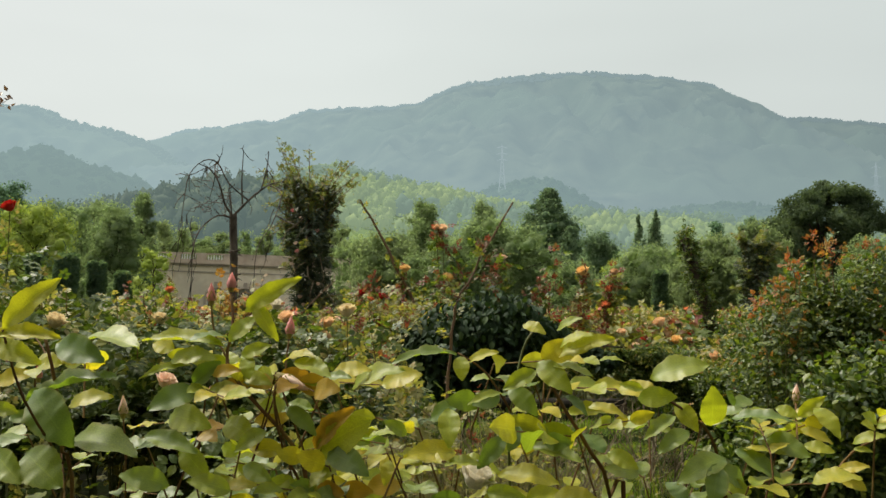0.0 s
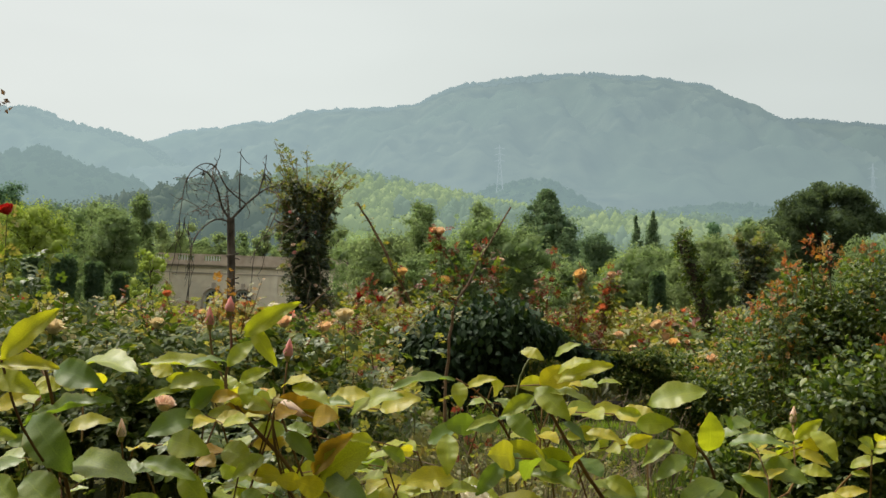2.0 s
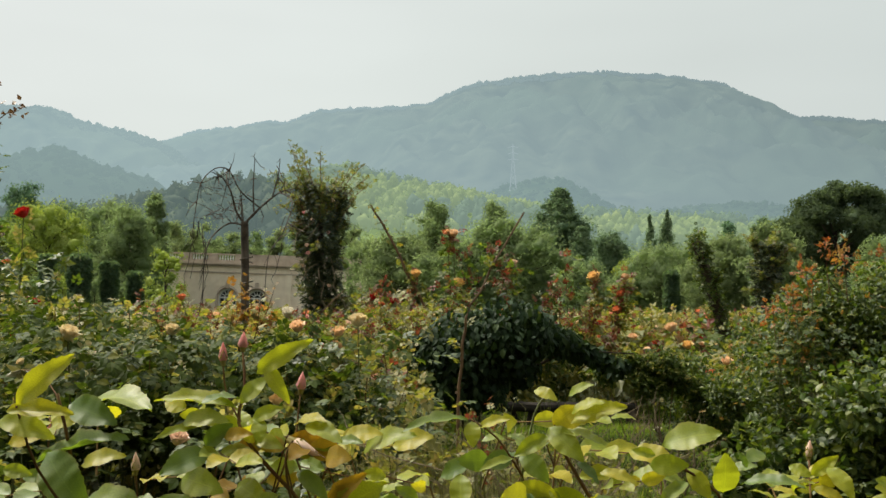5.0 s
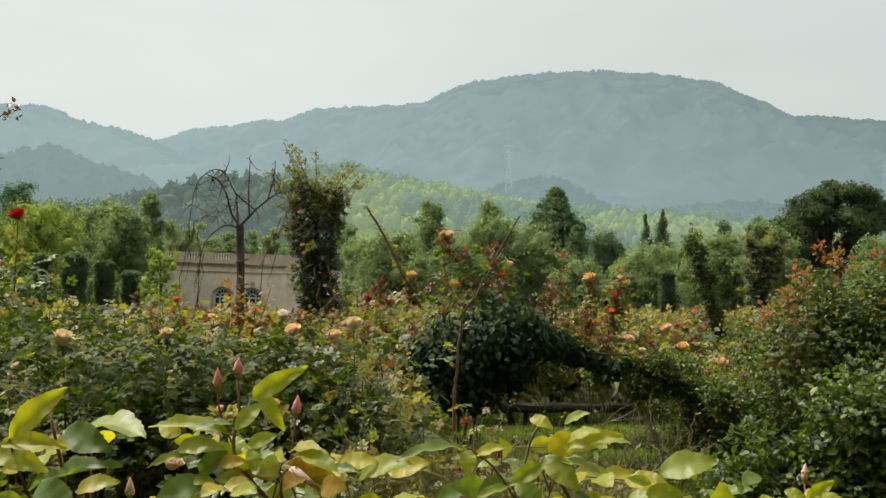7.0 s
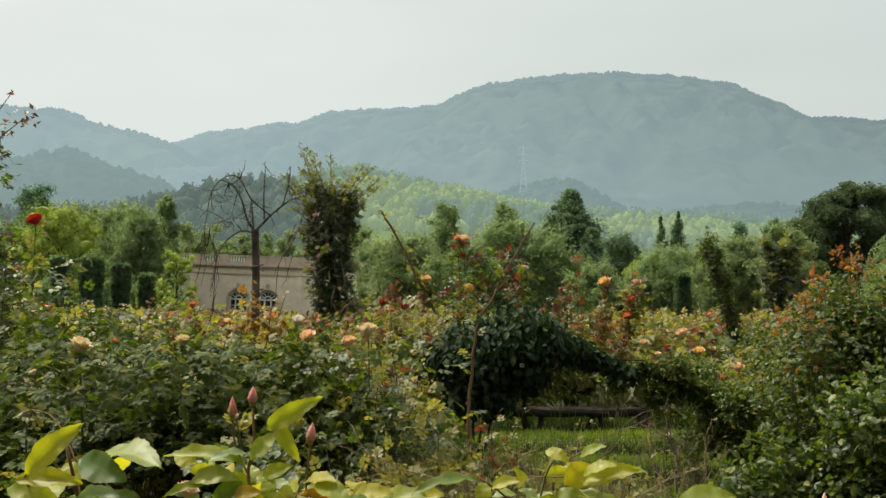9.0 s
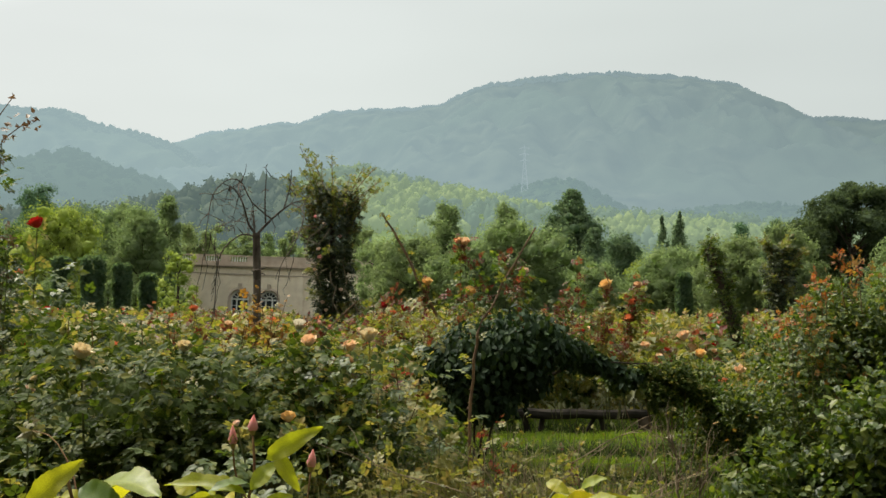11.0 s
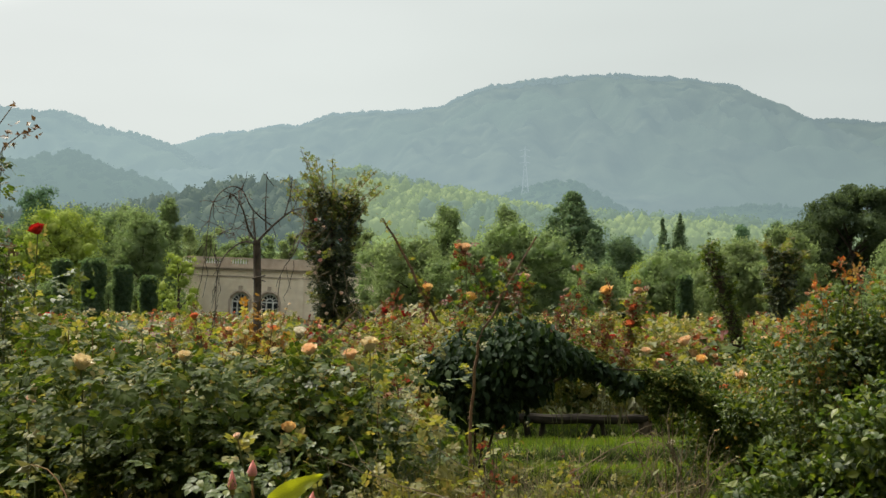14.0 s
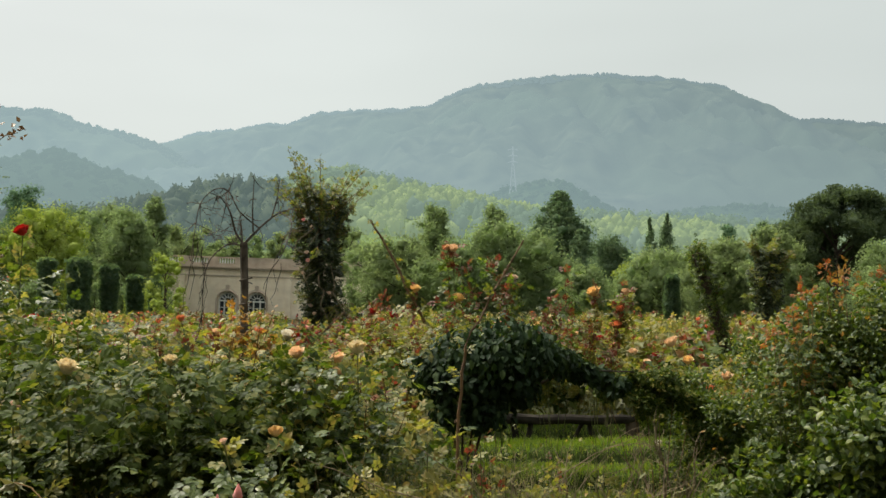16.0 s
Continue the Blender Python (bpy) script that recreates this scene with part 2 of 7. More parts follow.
class Build:
    """Collects vertices and faces for one mesh."""

    def __init__(self):
        self.v, self.f, self.n = [], [], 0

    def add(self, verts, faces):
        self.v.append(np.asarray(verts, float).reshape(-1, 3))
        k = self.n
        self.f.extend(tuple(i + k for i in f) for f in faces)
        self.n += len(self.v[-1])
        return self

    def tube(self, pts, r0, r1, sides=5, wob=0.0, rng=None):
        pts = [Vector(p) for p in pts]
        n = len(pts)
        rings, faces = [], []
        for i, p in enumerate(pts):
            d = (pts[min(i + 1, n - 1)] - pts[max(i - 1, 0)]).normalized()
            a = d.orthogonal().normalized() if abs(d.z) > 0.95 else d.cross(Vector((0, 0, 1))).normalized()
            b = d.cross(a)
            r = r0 + (r1 - r0) * i / (n - 1)
            for k in range(sides):
                q = 2 * math.pi * k / sides
                rr = r * (1 + (rng.uniform(-wob, wob) if rng is not None else 0))
                rings.append(p + a * (rr * math.cos(q)) + b * (rr * math.sin(q)))
        for i in range(n - 1):
            for k in range(sides):
                k2 = (k + 1) % sides
                faces.append((i * sides + k, i * sides + k2, (i + 1) * sides + k2, (i + 1) * sides + k))
        faces.append(tuple(range(sides))[::-1])
        faces.append(tuple((n - 1) * sides + k for k in range(sides)))
        return self.add(rings, faces)

    def box(self, cx, cy, cz, sx, sy, sz, bev=0.0):
        bm = bmesh.new()
        bmesh.ops.create_cube(bm, size=1.0)
        bmesh.ops.scale(bm, vec=(sx, sy, sz), verts=bm.verts)
        if bev:
            bmesh.ops.bevel(bm, geom=bm.edges[:], offset=bev, segments=2, affect="EDGES")
        bm.verts.index_update()
        v = [(q.co.x + cx, q.co.y + cy, q.co.z + cz) for q in bm.verts]
        f = [[q.index for q in fc.verts] for fc in bm.faces]
        bm.free()
        return self.add(v, f)

    def cloud(self, tmpl, pos, fwd, up, size):
        """Many copies of a small template: y of the template runs along fwd, z along up."""
        tv, tf = tmpl
        pos, fwd, up = (np.asarray(a, float) for a in (pos, fwd, up))
        size = np.asarray(size, float).reshape(-1, 1, 1)
        y = fwd / (np.linalg.norm(fwd, axis=1, keepdims=True) + 1e-9)
        x = np.cross(y, up)
        x /= np.linalg.norm(x, axis=1, keepdims=True) + 1e-9
        z = np.cross(x, y)
        v = (tv[None, :, 0:1] * x[:, None] + tv[None, :, 1:2] * y[:, None] + tv[None, :, 2:3] * z[:, None]) * size + pos[:, None]
        k = len(tv)
        f = (np.asarray(tf)[None] + (np.arange(len(pos)) * k)[:, None, None] + self.n).reshape(-1, len(tf[0]))
        self.v.append(v.reshape(-1, 3))
        self.f.extend(map(tuple, f.tolist()))
        self.n += v.shape[0] * k
        return self

    def mesh(self, name, material, origin=(0, 0, 0), smooth=False):
        me = bpy.data.meshes.new(name)
        v = np.concatenate(self.v) - np.asarray(origin, float)
        me.from_pydata(v.tolist(), [], self.f)
        if smooth:
            me.polygons.foreach_set("use_smooth", np.ones(len(me.polygons), bool))
        me.materials.append(material)
        me.update()
        return me


def part(name, build, material, parent, label="", smooth=False, kind=""):
    """One mesh object under a thing; the build is in world places, the thing stands unturned."""
    base = parent.location if parent.parent is None else parent.parent.location + parent.location
    me = build.mesh(name, material, base, smooth)
    ob = new(name, me)
    ob.parent = parent
    return tagged(ob, label, kind=kind)


def thing(name, loc, label, category, group="", kind=""):
    ob = new(name)
    ob.location = loc
    ob.empty_display_size = 0.1
    bpy.context.view_layer.update()
    return tagged(ob, label, category, group, kind)


def leaflet(length, width, y0=0.0, x0=0.0, ang=0.0, fold=0.10, droop=0.12):
    ca, sa = math.cos(ang), math.sin(ang)
    raw = [(0, 0, 0), (-width / 2, 0.42 * length, fold * length), (width / 2, 0.42 * length, fold * length), (0, length, -droop * length), (0, 0.45 * length, 0)]
    return [(x0 + x * ca + y * sa, y0 - x * sa + y * ca, z) for x, y, z in raw], [(0, 4, 1), (0, 2, 4), (1, 4, 3), (4, 2, 3)]


def spray_template(pairs=2, length=0.42, width=0.27):
    v, f = [], []
    spots = [(1.0 - length, 0.0, 0.0)]
    for i in range(pairs):
        y = 0.22 + 0.36 * i * 2 / max(pairs, 1) * 0.75
        spots += [(y, 0.02, 1.05), (y + 0.04, -0.02, -1.05)]
    for y, x, a in spots:
        lv, lf = leaflet(length * (1 if a == 0 else 0.85), width, y, x, a)
        k = len(v)
        v += lv
        f += [tuple(i + k for i in q) for q in lf]
    return np.array(v), f




def round_leaflet(length, width, y0=0.0, x0=0.0, ang=0.0):
    ca, sa = math.cos(ang), math.sin(ang)
    w = width / 2
    raw = [(0, 0, 0), (-w * 0.9, 0.30, 0.05), (-w * 0.85, 0.64, 0.04), (0, 1.0, -0.10), (w * 0.85, 0.64, 0.04), (w * 0.9, 0.30, 0.05), (0, 0.5, 0.0)]
    v = [(x, y * length, z * length) for x, y, z in raw]
    return [(x0 + x * ca + y * sa, y0 - x * sa + y * ca, z) for x, y, z in v], [(0, 6, 1), (1, 6, 2), (2, 6, 3), (0, 5, 6), (6, 5, 4), (6, 4, 3)]


def round_spray():
    """Five oval leaflets; every face a triangle."""
    v, f = [], []
    for y, x, a, s in ((0.58, 0, 0.0, 1.0), (0.26, 0.02, 1.0, 0.9), (0.30, -0.02, -0.95, 0.9), (0.5, 0.02, 0.8, 0.95), (0.54, -0.02, -0.85, 0.95)):
        lv, lf = round_leaflet(0.4 * s, 0.27 * s, y, x, a)
        k = len(v)
        v += lv
        f += [(q[0] + k, q[1] + k, q[2] + k) for q in lf]
    return np.array(v), f


SPRAY_R = round_spray()
SPRAY = spray_template()
LEAF_R = (np.array(round_leaflet(1.0, 0.62)[0]), round_leaflet(1.0, 0.62)[1])
LEAF1 = (np.array(leaflet(1.0, 0.62)[0]), leaflet(1.0, 0.62)[1])
BLADE = (np.array([(-0.03, 0, 0), (0.03, 0, 0), (0.022, 0.55, 0.02), (-0.022, 0.55, 0.02), (0, 1.0, 0.12)]), [(0, 1, 2), (0, 2, 3), (3, 2, 4)])
THIN = (np.array([(-0.0017, 0, 0), (0.0017, 0, 0), (0.0015, 0.6, 0.03), (-0.0015, 0.6, 0.03), (0, 1.0, 0.16)]), [(0, 1, 2), (0, 2, 3), (3, 2, 4)])
BLOB_BM = bmesh.new()
bmesh.ops.create_icosphere(BLOB_BM, subdivisions=1, radius=0.5)
BLOB_BM.verts.index_update()
BLOB = (np.array([tuple(v.co) for v in BLOB_BM.verts]), [tuple(v.index for v in f.verts) for f in BLOB_BM.faces])
BLOB_BM.free()
TUFT = (np.array([(-0.5, -0.25, -0.06), (0.48, -0.3, 0.0), (0.05, 0.6, -0.08), (-0.25, -0.45, 0.10), (0.45, 0.3, 0.16), (-0.4, 0.35, 0.02)]), [(0, 1, 2), (3, 4, 5)])
CLUMP = (np.array([(-0.5, -0.2, 0), (0.45, -0.3, 0.12), (0.1, 0.55, -0.1), (-0.2, -0.4, 0.35), (0.3, 0.35, 0.4), (-0.35, 0.3, -0.25)]), [(0, 1, 2), (3, 4, 5)])


def rand_dirs(rng, n, up_bias=0.0):
    d = rng.normal(size=(n, 3))
    d[:, 2] += up_bias
    return d / np.linalg.norm(d, axis=1, keepdims=True)


def ground_z(y):
    return 0.0 if y < 8 else -0.031 * (min(y, 95) - 8)

# ---- ground, hills and mountains ----


def grid_object(name, xs, ys, zfun, material, label, kind="structure", category="ground"):
    nx, ny = len(xs), len(ys)
    v = [(x, y, zfun(x, y)) for y in ys for x in xs]
    f = [(j * nx + i, j * nx + i + 1, (j + 1) * nx + i + 1, (j + 1) * nx + i) for j in range(ny - 1) for i in range(nx - 1)]
    b = Build().add(v, f)
    ob = new(name, b.mesh(name, material, smooth=True))
    return tagged(ob, label, category, kind=kind)


def lumps(x, y, s, seed=0.0):
    return noise.fractal(Vector((x / s, y / s, seed)), 1.0, 2.1, 5)


g_m, t, p, out = nodes("garden_ground")
n1 = noise_fac(t, 2.6, 8)
n2 = noise_fac(t, 14, 6)
soil = ramp(t, n2, [(0.3, (0.014, 0.011, 0.007)), (0.7, (0.04, 0.03, 0.02))])
turf = ramp(t, n2, [(0.3, (0.02, 0.032, 0.008)), (0.7, (0.04, 0.06, 0.014))])
t.links.new(mixc(t, soil, turf, ramp(t, n1, [(0.3, (0.1, 0.1, 0.1)), (0.7, (0.75, 0.75, 0.75))])), p.inputs["Base Color"])
p.inputs["Roughness"].default_value = 0.95
p.inputs["Specular IOR Level"].default_value = 0.05
bump(t, p, n2, 0.7, 0.03)

ys = [-60, -20, -8, -3, 0, 2, 4, 6, 8, 12, 20, 35, 60, 95, 140, 220, 400, 800, 1600, 3000, 4700]
xs = [-4000, -2000, -900, -400, -180, -80, -40, -20, -10, -5, 0, 5, 10, 20, 40, 80, 180, 400, 900, 2000, 4000]
grid_object("ground", xs, ys, lambda x, y: ground_z(y), g_m, "dark garden soil with patchy green turf")

# unseen wall, added behind the path to darken the fronts of near bushes
light_block_m = solid("light_block_wall", (0.10, 0.09, 0.07), (0.20, 0.18, 0.14), 4, 0.9, 0.01)
tagged(new("light_block_south", Build().box(0, -4.6, 4.4, 40, 0.4, 9.0, 0.05).mesh("light_block_south", light_block_m)), "unseen tall dark wall added behind to block sky light", "wall", kind="structure")

# far slopes: haze colour is mixed into each material as emission
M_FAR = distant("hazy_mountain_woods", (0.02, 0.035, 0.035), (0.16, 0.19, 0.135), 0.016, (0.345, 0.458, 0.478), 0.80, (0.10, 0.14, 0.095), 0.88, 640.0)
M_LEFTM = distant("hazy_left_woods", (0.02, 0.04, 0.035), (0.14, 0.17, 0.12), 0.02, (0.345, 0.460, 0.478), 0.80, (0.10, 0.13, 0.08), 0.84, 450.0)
M_KNOLL = distant("hazy_knoll_woods", (0.02, 0.04, 0.025), (0.10, 0.14, 0.07), 0.03, (0.30, 0.415, 0.42), 0.80, None, 0.93, 100.0)
M_FOOT = distant("hazy_foothill_woods", (0.02, 0.04, 0.025), (0.10, 0.14, 0.08), 0.03, (0.27, 0.37, 0.37), 0.88, (0.05, 0.08, 0.05), 0.76, 150.0)

D_FAR = 2900.0
SKY_X = [-1900, -1480, -1320, -1220, -1090, -985, -855, -725, -620, -555, -450, -330, -150, -75, 20, 90, 220, 410, 510, 640, 790, 900, 1030, 1150, 1210, 1300, 1480, 1900, 2400]
SKY_Z = [260, 300, 330, 370, 410, 450, 492, 506, 524, 520, 562, 566, 574, 585, 632, 651, 674, 685, 689, 680, 664, 645, 580, 532, 540, 528, 515, 420, 380]


def far_z(x, y):
    s = float(np.interp(x, SKY_X, SKY_Z))
    k = (D_FAR - y) / 1500.0
    fall = s * max(0.0, 1 - abs(k)) ** (0.85 if k > 0 else 2)
    ridge = 1 - 1.6 * abs(lumps(x, y * 0.6, 300, 3.3))
    return -3 + fall * (1 + 0.30 * min(1, k * 3 if k > 0 else 0) * (ridge - 0.85)) + 5 * lumps(x, y, 60, 1.0) + (2.0 * lumps(x, y, 13, 2.0))


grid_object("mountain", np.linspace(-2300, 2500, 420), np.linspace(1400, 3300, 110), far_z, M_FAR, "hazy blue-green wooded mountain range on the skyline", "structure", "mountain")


def woods(name, zfun, x0, x1, y0, y1, n, height, width, material, label, seed, leaves=34, keep=None, clump=0.26):
    """Woods seen from afar: every crown a lumpy body with leaf tufts round it, all one mesh."""
    rng = np.random.default_rng(seed)
    b = Build()
    P, F, U, S = [], [], [], []
    tv, tf = BLOB
    for _ in range(n):
        x, y = rng.uniform(x0, x1), rng.uniform(y0, y1)
        if keep is not None and not keep(x, y):
            continue
        h = height * rng.uniform(0.65, 1.3)
        w = width * rng.uniform(0.7, 1.2)
        z = zfun(x, y)
        wob = 1 + 0.22 * np.sin(tv[:, :1] * 9 + x) * np.cos(tv[:, 1:2] * 8 + y) + 0.15 * rng.normal(size=(len(tv), 1))
        b.add(tv * wob * (w * 0.95, w * 0.95, h) + (x, y, z + h * 0.45), tf)
        d = rand_dirs(rng, leaves, 0.3)
        P.append(d * rng.uniform(0.85, 1.12, (leaves, 1)) * (w / 2, w / 2, h / 2) + (x, y, z + h * 0.48))
        F.append(rand_dirs(rng, leaves))
        U.append(d)
        S.append(rng.uniform(0.5, 1.0, leaves) * w * clump)
    b.cloud(CLUMP, np.concatenate(P), np.concatenate(F), np.concatenate(U), np.concatenate(S))
    return tagged(new(name, b.mesh(name, material, smooth=True)), label, "trees", kind="stuff")


def left_z(x, y):
    k = (2300 - y) / 1000
    s = float(np.interp(x, [-1900, -1600, -1171, -1059, -992, -872, -780, -723, -656, -573, -480], [560, 520, 460, 452, 417, 393, 360, 327, 285, 241, 120]))
    ridge = 1 - 1.6 * abs(lumps(x, y * 0.6, 240, 13.3))
    fall = max(0.0, 1 - abs(k)) ** 0.9
    return -3 + s * fall * (1 + 0.30 * min(1, k * 3 if k > 0 else 0) * (ridge - 0.85)) + 5 * lumps(x, y, 55, 5.0) + 2 * lumps(x, y, 12, 4.0)


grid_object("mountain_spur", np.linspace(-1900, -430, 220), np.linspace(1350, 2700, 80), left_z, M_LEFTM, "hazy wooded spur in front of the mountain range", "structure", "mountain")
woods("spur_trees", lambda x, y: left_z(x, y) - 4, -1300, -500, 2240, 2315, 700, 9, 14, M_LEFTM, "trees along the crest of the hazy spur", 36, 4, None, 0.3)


def knoll_z(x, y):
    a = (((x - 100) / 125) ** 2 + ((y - 1250) / 260) ** 2) ** 1.4
    b = ((x - 430) / 330) ** 2 + ((y - 1350) / 260) ** 2
    return -8 + 104 * math.exp(-a) + 120 * math.exp(-b) + 5 * lumps(x, y, 26, 6.0) + 2.5 * lumps(x, y, 9, 7.0)


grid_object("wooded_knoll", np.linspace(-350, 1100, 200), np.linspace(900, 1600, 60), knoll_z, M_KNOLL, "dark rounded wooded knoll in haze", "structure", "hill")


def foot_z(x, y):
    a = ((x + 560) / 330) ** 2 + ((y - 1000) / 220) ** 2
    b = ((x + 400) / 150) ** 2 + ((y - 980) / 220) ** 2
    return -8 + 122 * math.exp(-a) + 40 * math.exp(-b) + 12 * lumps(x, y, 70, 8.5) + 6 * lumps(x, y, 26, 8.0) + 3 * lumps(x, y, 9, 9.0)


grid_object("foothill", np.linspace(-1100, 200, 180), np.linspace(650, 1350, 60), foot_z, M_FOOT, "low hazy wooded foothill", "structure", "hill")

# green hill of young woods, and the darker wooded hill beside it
# turf colour with a share of haze mixed in as emission
M_HILL = distant("hazy_hill_turf", (0.07, 0.11, 0.03), (0.16, 0.22, 0.06), 0.06, (0.34, 0.45, 0.36), 0.3, (0.10, 0.15, 0.05))
# hill leaves take about half their look from emitted haze colour
M_HILLTREE = leafy("hazy_hill_leaf", [(0, (0.13, 0.18, 0.06)), (0.5, (0.19, 0.25, 0.085)), (1, (0.27, 0.32, 0.11))], 0.3, grain=0.1, rough=0.8, spec=0.1, haze_glow=(0.32, 0.42, 0.31), amount=0.52)
M_HILLDARK = leafy("hazy_grove_leaf", [(0, (0.05, 0.09, 0.06)), (1, (0.11, 0.16, 0.10))], 0.2, grain=0.1, rough=0.8, spec=0.1, haze_glow=(0.31, 0.42, 0.36), amount=0.5)
M_LEFTWOOD = leafy("hazy_wooded_hill_leaf", [(0, (0.025, 0.042, 0.028)), (0.7, (0.05, 0.07, 0.038)), (1, (0.085, 0.105, 0.05))], 0.25, grain=0.1, rough=0.8, spec=0.1, haze_glow=(0.21, 0.29, 0.28), amount=0.40)


def hill_z(x, y):
    s = float(np.interp(x, [-260, -130, -85, -48, -20, 40, 120, 200, 300, 420], [22, 28, 42, 52, 45, 32, 26, 25, 23, 14]))
    k = (y - 420) / 190
    return -3 + s * math.exp(-k * k) + 1.2 * lumps(x, y, 30, 11.0)


def wood_z(x, y):
    s = float(np.interp(x, [-260, -145, -99, -84, -62, -41, -25, 0], [17, 18, 21, 26, 30, 26, 14, 0]))
    k = (y - 285) / 95
    return -3 + s * math.exp(-k * k) + 0.8 * lumps(x, y, 20, 12.0)


grid_object("green_hill", np.linspace(-300, 460, 80), np.linspace(180, 700, 50), hill_z, M_HILL, "sunlit pale green hill of young woods in haze", "structure", "hill")
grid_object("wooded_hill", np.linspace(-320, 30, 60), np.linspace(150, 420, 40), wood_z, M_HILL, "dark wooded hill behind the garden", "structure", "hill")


def dark_patch(x, y):
    return noise.noise(Vector((x / 55, y / 75, 21.0))) > 0.05


# crest trees glow with the mountain's haze colour, little diffuse left
M_CREST = distant("hazy_crest_woods", (0.03, 0.05, 0.04), (0.14, 0.17, 0.11), 0.02, (0.345, 0.458, 0.478), 0.92)
woods("young_woods", hill_z, -150, 340, 225, 440, 4300, 5.0, 4.0, M_HILLTREE, "pale sunlit young trees covering the hill in haze", 31, 14, lambda x, y: not dark_patch(x, y) and abs(x) < 0.62 * y)
woods("hill_grove", hill_z, -150, 330, 215, 440, 2000, 6.0, 5.0, M_HILLDARK, "hazy blue-green groves in the folds of the hill", 32, 14, lambda x, y: dark_patch(x, y) and abs(x) < 0.62 * y)
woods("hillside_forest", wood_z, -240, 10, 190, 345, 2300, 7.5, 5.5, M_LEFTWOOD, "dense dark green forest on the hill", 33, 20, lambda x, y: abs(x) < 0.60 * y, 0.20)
woods("knoll_trees", lambda x, y: knoll_z(x, y) - 4, -250, 900, 950, 1360, 1900, 9, 12, M_KNOLL, "hazy woods on the knoll", 35, 6)
woods("foothill_trees", lambda x, y: foot_z(x, y) - 4, -900, -180, 760, 1020, 1500, 9, 12, M_FOOT, "hazy woods on the low foothill", 37, 4)
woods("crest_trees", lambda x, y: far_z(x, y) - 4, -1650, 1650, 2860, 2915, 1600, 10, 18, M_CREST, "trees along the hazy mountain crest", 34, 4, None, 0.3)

# ---- pylons ----


def pylon(x, y, z, h, arm):
    th = thing("pylon", (x, y, z), "pale lattice power pylon standing in haze", "pylon", "power pylons")
    m = M_PYLON
    b = Build()
    for sx in (-1, 1):
        for sy in (-1, 1):
            b.tube([(x + sx * h * 0.07, y + sy * h * 0.07, z), (x + sx * h * 0.02, y + sy * h * 0.02, z + h * 0.62), (x + sx * 0.3, y + sy * 0.3, z + h)], 0.32, 0.25, 4)
    for i in range(9):
        a, c = i / 9, (i + 1) / 9
        wa, wc = h * 0.07 * (1 - a * 0.95) + 0.3, h * 0.07 * (1 - c * 0.95) + 0.3
        b.tube([(x - wa, y - wa, z + h * a), (x + wc, y - wc, z + h * c)], 0.18, 0.18, 4)
        b.tube([(x + wa, y - wa, z + h * a), (x - wc, y - wc, z + h * c)], 0.18, 0.18, 4)
    part("lattice_tower", b, m, th)
    for k in (0.66, 0.79, 0.92):
        c = Build()
        c.tube([(x - arm, y, z + h * k), (x, y, z + h * (k + 0.03)), (x + arm, y, z + h * k)], 0.4, 0.4, 4)
        part("crossarm", c, m, th)
    return th


# pylon steel is nearly all emission, painted as haze in front of it
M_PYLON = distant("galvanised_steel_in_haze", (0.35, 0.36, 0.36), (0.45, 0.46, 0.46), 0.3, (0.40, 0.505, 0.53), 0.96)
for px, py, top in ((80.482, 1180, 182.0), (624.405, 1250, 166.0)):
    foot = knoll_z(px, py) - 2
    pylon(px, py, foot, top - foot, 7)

# ---- trees beyond the garden ----


